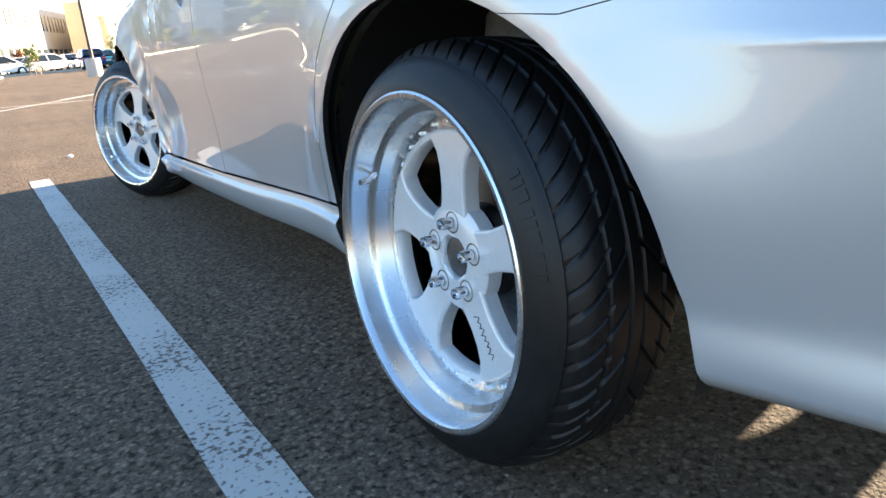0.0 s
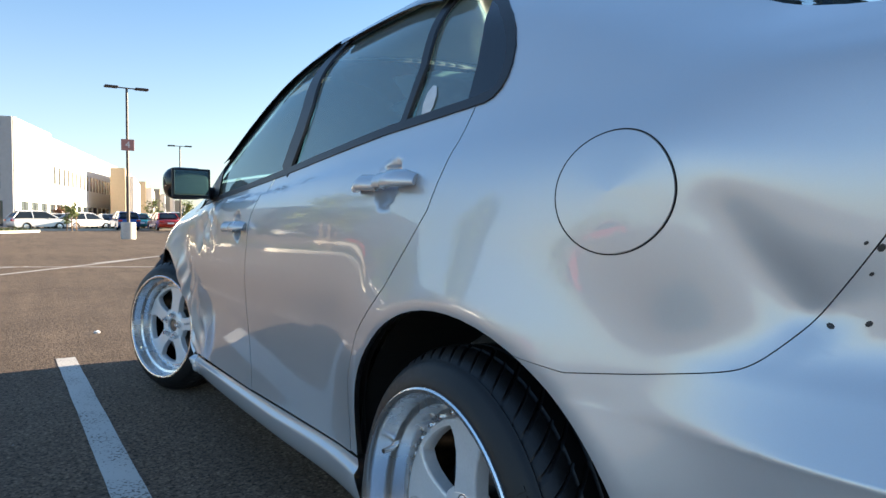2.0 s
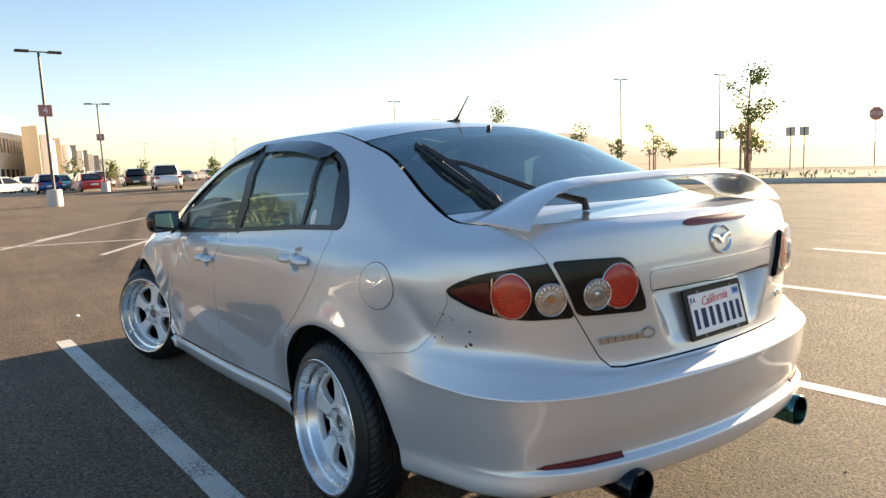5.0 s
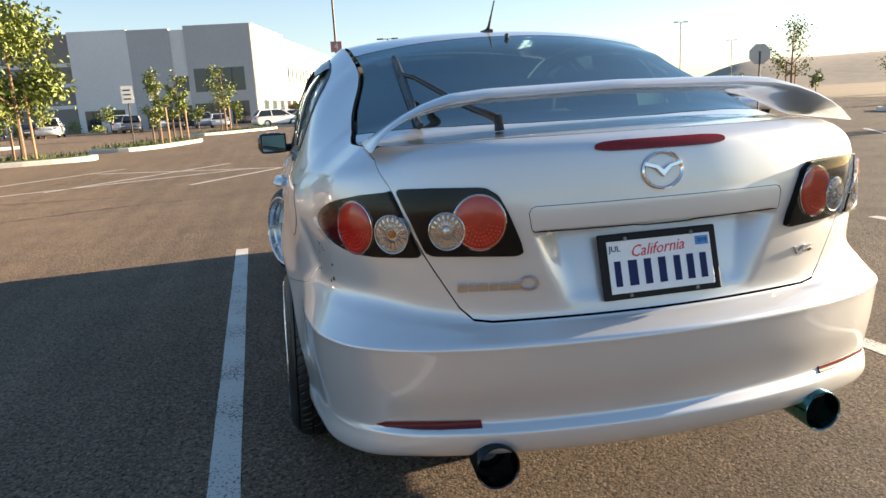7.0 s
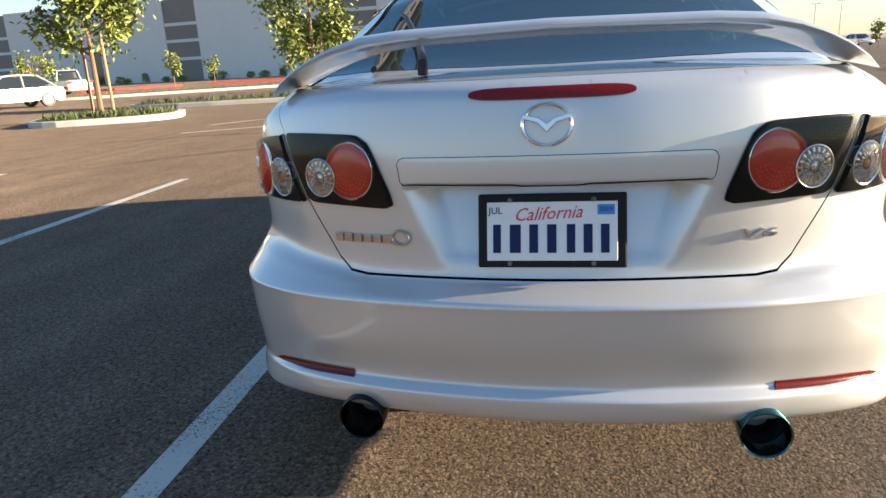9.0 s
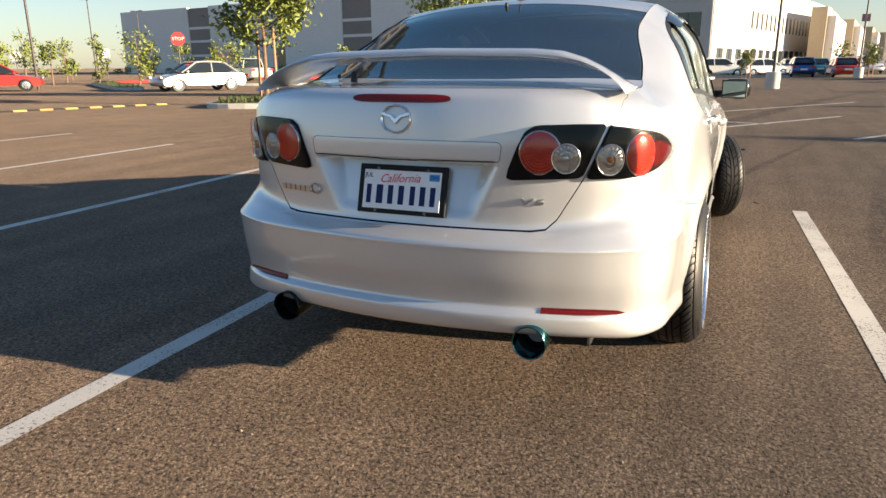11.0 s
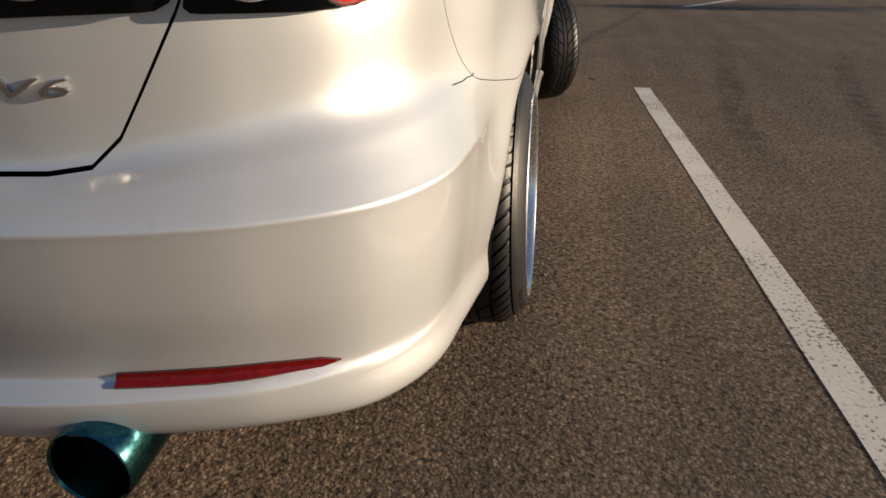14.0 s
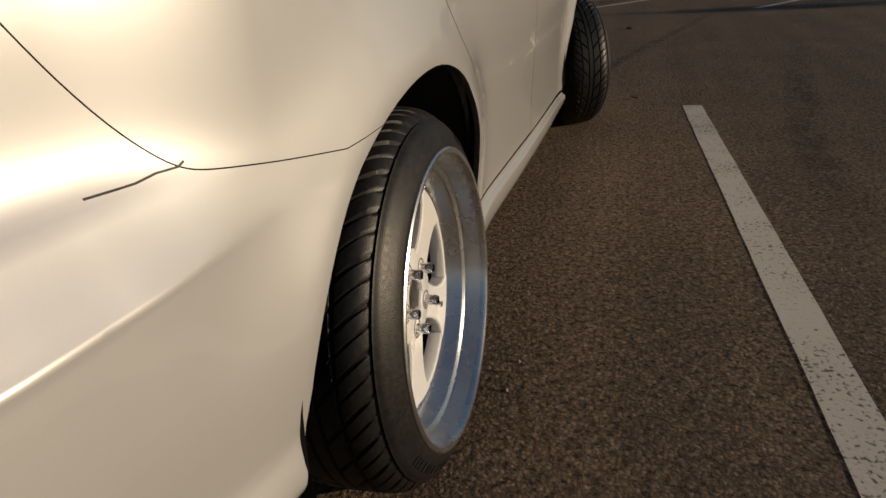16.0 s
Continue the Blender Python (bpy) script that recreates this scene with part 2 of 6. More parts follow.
LINE_PAINT = worn_paint("road_paint", (0.60, 0.575, 0.53), (0.13, 0.105, 0.085))
RUBBER_SMEAR = shader("rubber_smear", (0.035, 0.03, 0.027), 0.8)
_t = RUBBER_SMEAR.node_tree
_co, _n, _r = _t.nodes.new("ShaderNodeTexCoord"), _t.nodes.new("ShaderNodeTexNoise"), _t.nodes.new("ShaderNodeMapRange")
_n.inputs["Scale"].default_value, _n.inputs["Detail"].default_value, _n.inputs["Roughness"].default_value = 9.0, 8, 0.7
_r.inputs["From Min"].default_value, _r.inputs["From Max"].default_value, _r.inputs["To Min"].default_value, _r.inputs["To Max"].default_value = 0.4, 0.65, 0.05, 0.55
_t.links.new(_co.outputs["Object"], _n.inputs["Vector"]), _t.links.new(_n.outputs["Fac"], _r.inputs["Value"])
_at, _mu = _t.nodes.new("ShaderNodeAttribute"), _t.nodes.new("ShaderNodeMath")
_at.attribute_name, _mu.operation = "thickness", 'MULTIPLY'
_t.links.new(_r.outputs[0], _mu.inputs[0]), _t.links.new(_at.outputs["Fac"], _mu.inputs[1]), _t.links.new(_mu.outputs[0], _t.nodes["Principled BSDF"].inputs["Alpha"])
CONCRETE = noisy(shader("concrete", (0.52, 0.5, 0.46), 0.85), 1.5, 0.12, bump=0.2, bump_scale=60)
YELLOW = noisy(shader("yellow_paint", (0.6, 0.42, 0.12), 0.7), 5, 0.2)
DARK_STONE = noisy(shader("black_rubber_ramp", (0.03, 0.03, 0.03), 0.8), 8, 0.2)
GRASS = noisy(shader("grass", (0.075, 0.095, 0.03), 0.9), 3, 0.5, bump=0.5, bump_scale=40)
DRY_GRASS = noisy(shader("dry_grass", (0.15, 0.105, 0.06), 0.95), 0.05, 0.25, second=0.9)
HILL = noisy(shader("dry_hill", (0.26, 0.215, 0.165), 0.95), 0.012, 0.2, second=0.2)
BARK = noisy(shader("bark", (0.2, 0.13, 0.08), 0.9), 20, 0.3, bump=0.4)
STAKE = noisy(shader("wood_stake", (0.36, 0.22, 0.12), 0.85), 12, 0.2)
LEAF = noisy(shader("leaves", (0.15, 0.185, 0.035), 0.55), 1.7, 0.45, second=14)
LEAF_RED = noisy(shader("autumn_leaves", (0.26, 0.11, 0.04), 0.6), 2, 0.4)
METAL_POLE = noisy(shader("dark_pole", (0.07, 0.06, 0.055), 0.5, 0.3), 3, 0.2)
SIGN_RED = noisy(shader("sign_red", (0.5, 0.04, 0.04), 0.45), 8, 0.1)
# faded section signs; on the backlit stop sign the paleness is painted haze
SIGN_PALE = noisy(shader("sign_faded_hazed_red", (0.42, 0.2, 0.18), 0.6), 8, 0.12)
SIGN_WHITE = noisy(shader("sign_white", (0.75, 0.75, 0.73), 0.5), 8, 0.08)
SIGN_BACK = noisy(shader("sign_back", (0.42, 0.42, 0.42), 0.4, 0.6), 8, 0.1)
WALL_WHITE = noisy(shader("white_panel_wall", (0.72, 0.71, 0.68), 0.85), 0.15, 0.05, second=3)
WALL_GREY = noisy(shader("grey_panel_wall", (0.45, 0.45, 0.44), 0.85), 0.15, 0.06, second=3)
WALL_BROWN = noisy(shader("brown_panel_wall", (0.25, 0.225, 0.2), 0.85), 0.15, 0.07, second=3)
WALL_TAN = noisy(shader("tan_panel_wall", (0.5, 0.4, 0.27), 0.85), 0.15, 0.06, second=3)
WINDOW_DARK = shader("facade_glass", (0.03, 0.045, 0.055), 0.06, 0.0, Specular_IOR_Level=0.7)
CAR_GLASS = shader("parked_car_glass", (0.015, 0.02, 0.025), 0.05)


# ---------- building helpers ----------
def part(name, bm, material, parent=None, label="", smooth=False):
    me = bpy.data.meshes.new(name)
    bm.normal_update()
    if smooth:
        for f in bm.faces:
            f.smooth = True
    bm.to_mesh(me)
    bm.free()
    for m in material if isinstance(material, (list, tuple)) else [material]:
        me.materials.append(m)
    ob = new(name, me)
    if smooth:
        me.set_sharp_from_angle(angle=radians(38))
    if parent:
        ob.parent = parent
    if label:
        ob["label"] = label
    return ob


def empty(name, m=None, **tags):
    ob = new(name)
    ob.empty_display_size = 0.1
    if m is not None:
        ob.matrix_world = m
    return tagged(ob, **tags)


def box(size, at=(0, 0, 0), bevel=0.0, turn=None, bm=None, segments=2):
    """A block of that size, bevelled, centred at a place, into bm."""
    into = bm or bmesh.new()
    b = bmesh.new()
    bmesh.ops.create_cube(b, size=1)
    bmesh.ops.scale(b, vec=size, verts=b.verts)
    if bevel:
        bmesh.ops.bevel(b, geom=b.edges[:] + b.verts[:], offset=bevel, segments=segments, affect='EDGES', profile=0.5)
    m = Matrix.Translation(at) @ (turn or Matrix.Identity(4))
    bmesh.ops.transform(b, matrix=m, verts=b.verts)
    return join(into, b)


def join(into, b):
    me = bpy.data.meshes.new("tmp")
    b.to_mesh(me)
    b.free()
    into.from_mesh(me)
    bpy.data.meshes.remove(me)
    return into


def lathe(profile, n=48, bm=None, closed=False, m=None):
    """Revolves (radius, axial) points about the local z axis."""
    into = bm or bmesh.new()
    rings = []
    for r, z in profile:
        rings.append([into.verts.new(Vector((r * math.cos(2 * math.pi * k / n), r * math.sin(2 * math.pi * k / n), z))) for k in range(n)])
    pairs = list(zip(rings, rings[1:])) + ([(rings[-1], rings[0])] if closed else [])
    for a, b in pairs:
        for k in range(n):
            into.faces.new((a[k], a[(k + 1) % n], b[(k + 1) % n], b[k]))
    if m is not None:
        bmesh.ops.transform(into, matrix=m, verts=[v for ring in rings for v in ring])
    return into


def tube(points, radius, n=10, bm=None, cap=True, flat=1.0):
    """A swept tube through points; radius is a number or one per point."""
    into = bm or bmesh.new()
    pts = [Vector(p) for p in points]
    rad = radius if isinstance(radius, (list, tuple)) else [radius] * len(pts)
    rings, up = [], None
    for k, p in enumerate(pts):
        d = (pts[min(k + 1, len(pts) - 1)] - pts[max(k - 1, 0)]).normalized()
        if up is None:
            up = d.orthogonal().normalized()
        up = (up - d * up.dot(d)).normalized()
        side = d.cross(up)
        rings.append([into.verts.new(p + (up * math.cos(a) + side * math.sin(a) * flat) * rad[k]) for a in [2 * math.pi * j / n for j in range(n)]])
    for a, b in zip(rings, rings[1:]):
        for k in range(n):
            into.faces.new((a[k], a[(k + 1) % n], b[(k + 1) % n], b[k]))
    if cap:
        into.faces.new(rings[0][::-1]), into.faces.new(rings[-1])
    return into


def plate(outline, depth, m=None, bm=None, bevel=0.0):
    """A flat outline (x, y) given depth along z, from 0 up."""
    b = bmesh.new()
    f = b.faces.new([b.verts.new((x, y, 0)) for x, y in outline])
    if f.calc_area() and f.normal.z < 0:
        f.normal_flip()
    up = bmesh.ops.extrude_face_region(b, geom=[f])
    bmesh.ops.translate(b, vec=(0, 0, depth), verts=[v for v in up["geom"] if isinstance(v, bmesh.types.BMVert)])
    bmesh.ops.recalc_face_normals(b, faces=b.faces)
    if bevel:
        top = [e for e in b.edges if all(abs(v.co.z - depth) < 1e-6 for v in e.verts)]
        bmesh.ops.bevel(b, geom=top, offset=bevel, segments=2, affect='EDGES', profile=0.5)
    if m is not None:
        bmesh.ops.transform(b, matrix=m, verts=b.verts)
    return join(bm or bmesh.new(), b)


def lettering(name, words, height, m, material, parent, depth=0.002, label="", squeeze=1.0):
    cu = bpy.data.curves.new(name, 'FONT')
    cu.body, cu.size, cu.extrude, cu.align_x, cu.align_y = words, height, depth / 2, 'CENTER', 'CENTER'
    cu.resolution_u = 2
    tmp = bpy.data.objects.new(name, cu)
    scene.collection.objects.link(tmp)
    me = bpy.data.meshes.new_from_object(tmp.evaluated_get(bpy.context.evaluated_depsgraph_get()))
    bpy.data.objects.remove(tmp)
    me.materials.clear()
    me.materials.append(material)
    me.transform(m @ Matrix.Diagonal((squeeze, 1, 1, 1)))
    ob = new(name, me)
    ob.parent = parent
    if label:
        ob["label"] = label
    return ob

# ---------- ground ----------
bm = bmesh.new()
bmesh.ops.create_grid(bm, x_segments=60, y_segments=60, size=1500)
ground = tagged(part("ground", bm, ASPHALT), kind="structure", label="worn grey-brown asphalt of a parking lot")


def marking(name, a, b, width=0.105, label="worn white painted stall line"):
    a, b = Vector(a), Vector(b)
    d = (b - a).normalized()
    n = Vector((-d.y, d.x))
    bm = bmesh.new()
    k = max(2, int((b - a).length / 0.12))
    rows = []
    for i in range(k + 1):
        p = a + (b - a) * i / k
        rows.append([bm.verts.new((*(p + n * (width / 2 + random.uniform(-0.0015, 0.0015))), 0.0018)), bm.verts.new((*(p - n * (width / 2 + random.uniform(-0.0015, 0.0015))), 0.0018))])
    for r, q in zip(rows, rows[1:]):
        bm.faces.new((r[0], r[1], q[1], q[0]))
    return tagged(part(name, bm, LINE_PAINT), kind="structure", label=label)


for x, lean in ((-19.9, 0.0), (-16.8, 0.0), (-13.6, 0.0), (-10.4, -0.01), (-7.2, -0.015), (-4.19, -0.026), (-1.331, -0.0365), (1.495, -0.047), (4.14, -0.04), (6.72, -0.04), (9.3, -0.04), (11.9, -0.04)):
    end = Vector((x, 4.93 - 0.245 * (x + 1.331)))
    marking("stall_line", end - Vector((lean, 1)).normalized() * 5.7, end)
for k in range(-3, 5):
    a = Vector((0.03 + 2.6 * k, 11.05 - 0.6 * k))
    marking("aisle_line", a, a + Vector((0.545, 0.84)) * 5.4, 0.1)
for a, b in (((-7.5, 11.2), (-1.6, 14.6)), ((-5.2, 16.2), (1.5, 13.0)), ((-0.5, 15.1), (4.0, 21.9))):
    marking("aisle_line", a, b, 0.1)


def tyre_mark(path, width):
    """A smear of rubber left by a tyre, laid on the asphalt along a path."""
    bm = bmesh.new()
    rows, pts = [], [Vector(p) for p in path]
    fine = []
    for k in range(len(pts) - 1):
        p0, p1, p2, p3 = pts[max(k - 1, 0)], pts[k], pts[k + 1], pts[min(k + 2, len(pts) - 1)]
        for i in range(14):
            t = i / 14
            fine.append(0.5 * (2 * p1 + (p2 - p0) * t + (2 * p0 - 5 * p1 + 4 * p2 - p3) * t * t + (3 * p1 - p0 - 3 * p2 + p3) * t ** 3))
    thick = bm.verts.layers.float.new("thickness")
    for k, p in enumerate(fine):
        d = (fine[min(k + 1, len(fine) - 1)] - fine[max(k - 1, 0)]).normalized()
        w = width / 2 * (1 + random.uniform(-0.08, 0.08))
        rows.append([])
        for q in (-1, -0.5, 0, 0.5, 1):
            v = bm.verts.new((p.x - d.y * w * q, p.y + d.x * w * q, 0.0011))
            v[thick] = min(1.0, 3 * k / len(fine), 3 * (1 - (k + 1) / len(fine))) * (1 - q * q)
            rows[-1].append(v)
    for r, q in zip(rows, rows[1:]):
        for j in range(4):
            bm.faces.new((r[j], r[j + 1], q[j + 1], q[j]))
    return tagged(part("tyre_mark", bm, RUBBER_SMEAR), kind="structure", label="faint dark tyre mark on the asphalt")


for path, width in (([(-0.5, 8.4), (0.0, 10.4), (1.3, 15.4), (3.8, 24.9), (8.0, 38.0)], 0.6), ([(0.75, 4.9), (0.91, 5.4), (1.18, 6.6), (1.78, 8.9), (2.4, 11.6)], 0.13), ([(1.9, 2.2), (1.95, 3.4), (2.2, 5.1), (2.6, 7.6)], 0.22),
                    ([(2.3, 1.0), (2.5, 2.6), (2.9, 4.6), (3.6, 6.8)], 0.22), ([(-6.5, 6.0), (-5.4, 7.6), (-3.2, 9.0), (-0.5, 9.6)], 0.3), ([(-9.0, 9.5), (-6.0, 10.6), (-2.5, 10.2)], 0.35)):
    tyre_mark(path, width)


def island(name, pts, label, green=GRASS):
    """A kerbed planting island: a raised concrete rim, a real step, filled with grass."""
    p = np.array(pts, float)
    rim = part(name, plate([tuple(q) for q in p], 0.15, bevel=0.02), CONCRETE)
    tagged(rim, kind="structure", label=label)
    inside = shrink_plan(p, 0.18)
    f = part("island_grass", plate([tuple(q) for q in inside], 0.03, Matrix.Translation((0, 0, 0.135))), green, rim, "trodden grass")
    blades(rim, inside, 0.165)
    return rim


def shrink_plan(p, gap):
    mid = p.mean(0)
    return [tuple(mid + (q - mid) * (1 - gap / max(np.linalg.norm(q - mid), 0.3))) for q in p]


def blades(parent, outline, z, count=420):
    """Tufts of grass on an island, one object of stuff."""
    p = np.array(outline)
    lo, hi = p.min(0), p.max(0)
    verts, faces = [], []
    for _ in range(count):
        x, y = random.uniform(lo[0], hi[0]), random.uniform(lo[1], hi[1])
        inside = False
        for (x1, y1), (x2, y2) in zip(p, np.roll(p, -1, 0)):
            if (y1 > y) != (y2 > y) and x < (x2 - x1) * (y - y1) / (y2 - y1) + x1:
                inside = not inside
        if not inside:
            continue
        for _ in range(3):
            a, h, w = random.uniform(0, 6.28), random.uniform(0.06, 0.2), 0.025
            dx, dy = math.cos(a), math.sin(a)
            k = len(verts)
            verts += [(x - dy * w, y + dx * w, z - 0.02), (x + dy * w, y - dx * w, z - 0.02), (x + dx * h * 0.5, y + dy * h * 0.5, z + h)]
            faces.append((k, k + 1, k + 2))
    me = bpy.data.meshes.new("grass_tufts")
    me.from_pydata(verts, [], faces)
    me.materials.append(GRASS)
    tagged(new("grass_tufts", me), kind="stuff", label="tufts of dry green grass on an island", category="grass")


def ellipse(x, y, a, b, turn=0, n=26):
    t = radians(turn)
    out = []
    for k in range(n):
        q = 2 * math.pi * k / n
        u, v = a * math.copysign(abs(math.cos(q)) ** 0.6, math.cos(q)), b * math.copysign(abs(math.sin(q)) ** 0.6, math.sin(q))
        out.append((x + u * math.cos(t) - v * math.sin(t), y + u * math.sin(t) + v * math.cos(t)))
    return out


KERB_LABEL = "grassed island with a pale concrete kerb"
island("kerb_island_1", ellipse(-12.2, 15.7, 1.9, 1.5, 25), KERB_LABEL)
island("kerb_island_2", ellipse(-11.2, 22.6, 4.4, 1.3, 12), KERB_LABEL)
island("kerb_island_3", ellipse(-6.6, 31.8, 1.4, 4.0, -14), KERB_LABEL)
island("kerb_island_4", ellipse(-4.0, 49.8, 1.2, 5.0, -28), KERB_LABEL)
island("kerb_island_5", ellipse(-36.0, 31.0, 9.0, 0.9, -36), KERB_LABEL)
island("kerb_island_6", ellipse(-22, 38.0, 8.0, 0.9, 30), KERB_LABEL)
island("kerb_island_7", ellipse(25.5, 10, 3.2, 12, 12), KERB_LABEL)
island("kerb_island_8", ellipse(6, 62, 10, 1.0, 10), KERB_LABEL)


def tree(at, height, crown_w, seed, lean=0.0, leaves=900, stakes=True, label="", leaf=None, low=0.42, size=0.11):
    """A young street tree: tapered trunk, limbs, a loose crown of single leaves, two stakes."""
    rnd = random.Random(seed)
    ob = empty("tree", Matrix.Translation(at), label=label or "young staked tree with a loose green crown", category="tree", group="trees of the lot")
    bm = bmesh.new()
    trunk = [Vector((lean * t * t * height * 0.4, 0.03 * math.sin(3 * t), t * height * 0.9)) for t in np.linspace(0, 1, 9)]
    r0 = 0.016 * height + 0.01
    tube(trunk, [r0 * (1 - 0.8 * k / 8) for k in range(9)], 8, bm)
    tips = [trunk[-1]]
    for k in range(int(9 + height)):
        t = rnd.uniform(low - 0.05, 0.95)
        base = trunk[int(t * 8)]
        a = rnd.uniform(0, 6.28)
        reach = crown_w * 0.5 * (1.0 - 0.6 * abs((t - low) / (1 - low) - 0.35)) * rnd.uniform(0.6, 1.05)
        tip = base + Vector((math.cos(a) * reach, math.sin(a) * reach, reach * rnd.uniform(0.5, 1.1)))
        mid = (base + tip) / 2 + Vector((0, 0, -0.08 * reach))
        tube([base, mid, tip], [r0 * 0.35, r0 * 0.22, r0 * 0.08], 5, bm)
        tips += [tip, (mid + tip) / 2, mid]
    part("trunk", bm, BARK, ob, "slender brown trunk with limbs", smooth=True)
    verts, faces = [], []
    for _ in range(leaves):
        c = rnd.choice(tips) + Vector((rnd.gauss(0, 0.11), rnd.gauss(0, 0.11), rnd.gauss(0, 0.10))) * crown_w * 0.7
        u = Vector((rnd.gauss(0, 1), rnd.gauss(0, 1), rnd.gauss(-0.2, 0.8))).normalized()
        v = u.orthogonal().normalized()
        v = (v * math.cos(rnd.uniform(0, 6)) + u.cross(v) * 0.7).normalized()
        L, W = size * rnd.uniform(0.7, 1.4), size * rnd.uniform(0.35, 0.65)
        k = len(verts)
        n = u.cross(v).normalized()
        verts += [tuple(c), tuple(c + u * L * 0.5 + v * W * 0.5 + n * W * 0.15), tuple(c + u * L), tuple(c + u * L * 0.5 - v * W * 0.5 + n * W * 0.15)]
        faces += [(k, k + 1, k + 2), (k, k + 2, k + 3)]
    me = bpy.data.meshes.new("crown")
    me.from_pydata(verts, [], faces)
    me.materials.append(leaf or LEAF)
    cr = new("crown", me)
    cr.parent = ob
    tagged(cr, label="crown of many small green leaves")
    if stakes:
        for s in (-1, 1):
            part("stake", tube([(s * 0.32, 0.1, 0), (s * 0.30, 0.1, height * 0.46)], 0.04, 8), STAKE, ob, "wooden stake")
    return ob


tree((-12.6, 15.9, 0.16), 4.6, 3.1, 3, leaves=5600, label="young tree with a full green crown on an island", size=0.19, low=0.38)
tree((-8.9, 22.9, 0.16), 4.7, 3.5, 4, leaves=5600, label="young green tree with two stakes on an island", size=0.19, low=0.32)
tree((-5.95, 30.5, 0.16), 3.3, 1.15, 6, leaves=1300, size=0.14)
tree((-5.55, 33.6, 0.16), 3.2, 1.25, 7, leaves=1300, size=0.14)
tree((-4.6, 49.3, 0.16), 4.6, 2.5, 8, leaves=1000, size=0.17)
tree((0.9, 58, 0.0), 2.3, 1.3, 9, leaves=600, size=0.17)
tree((9.4, 60, 0.0), 2.6, 1.6, 19, leaves=700, size=0.17)
# trees against the light on the sunny side
tree((21.75, 12.45, 0.15), 4.3, 1.9, 11, leaves=1300, label="thin young tree with sparse leaves against the low sun", size=0.13, low=0.3, lean=0.1)
tree((27.2, 32.55, 0.0), 5.0, 2.6, 12, leaves=800, size=0.16)
tree((31.2, 29.5, 0.0), 3.4, 1.8, 13, leaves=500, size=0.15)
tree((35.2, 26.5, 0.0), 3.2, 1.6, 14, leaves=450, size=0.15)
tree((37.1, 21.4, 0.0), 3.0, 1.6, 15, leaves=450, size=0.15)
for k in range(26):
    a = radians(-62 + 4.9 * k + random.uniform(-1.2, 1.2))
    d = random.uniform(62, 80)
    if -0.06 < math.sin(a) < 0.15:
        d = random.uniform(80, 86)
    tree((math.sin(a) * d, math.cos(a) * d, 0), random.uniform(1.9, 3.2), random.uniform(1.2, 2.1), 40 + k, leaves=260, stakes=False, size=0.3, leaf=LEAF_RED if k % 9 == 4 else None)


# small trees along the far edge of the lot
for k, (az, d, h, w) in enumerate(((-55.6, 58, 3.3, 2.0), (-53.9, 60, 3.9, 2.0), (-52.3, 57, 3.0, 1.6), (-51.4, 66, 3.4, 2.2), (-49.3, 56, 3.7, 1.5), (-46.6, 55, 3.9, 2.6), (-45.6, 58, 3.2, 2.2), (-43.4, 56, 3.2, 1.5), (-41.1, 55, 2.9, 1.6), (-40.0, 60, 3.1, 2.4), (-57.2, 62, 3.2, 2.0), (-59.0, 60, 3.0, 1.8))):
    tree((1.0 + math.sin(radians(az)) * d, math.cos(radians(az)) * d - 1.9, 0), h, w, 90 + k, leaves=420, stakes=False, size=0.24, low=0.25, label="small green tree at the far edge of the lot")


def shrub(at, width, height, seed):
    """A low clipped bush: short stems under many small leaves."""
    rnd = random.Random(seed)
    ob = empty("shrub", Matrix.Translation(at), label="low green shrub before the warehouse wall", category="shrub", group="shrubs of the planting strip")
    bm = bmesh.new()
    for k in range(4):
        a = rnd.uniform(0, 6.28)
        tube([(0, 0, 0), (math.cos(a) * width * 0.2, math.sin(a) * width * 0.2, height * 0.6)], [0.03, 0.015], 5, bm)
    part("stem", bm, BARK, ob, "woody stems")
    verts, faces = [], []
    for _ in range(190):
        a, r, h = rnd.uniform(0, 6.28), width * 0.5 * rnd.random() ** 0.5, rnd.uniform(0.1, 1.0)
        r *= math.sqrt(max(0.05, 1 - (h - 0.35) ** 2 * 1.6))
        c = Vector((math.cos(a) * r, math.sin(a) * r, h * height))
        u = Vector((rnd.gauss(0, 1), rnd.gauss(0, 1), rnd.gauss(0.3, 0.8))).normalized() * rnd.uniform(0.14, 0.28)
        v = u.orthogonal().normalized() * 0.09
        k = len(verts)
        verts += [tuple(c), tuple(c + u * 0.5 + v), tuple(c + u), tuple(c + u * 0.5 - v)]
        faces.append((k, k + 1, k + 2, k + 3))
    me = bpy.data.meshes.new("foliage")
    me.from_pydata(verts, [], faces)
    me.materials.append(LEAF)
    cr = new("foliage", me)
    cr.parent = ob
    return ob


for k in range(30):
    q = Vector((-3.4, 89.0)) + Vector((-0.987, 0.161)) * (14 + 3.3 * k) + Vector((-0.161, -0.987)) * random.uniform(3.0, 6.5)
    shrub((q.x, q.y, 0), random.uniform(1.0, 1.9), random.uniform(0.7, 1.5), 300 + k)
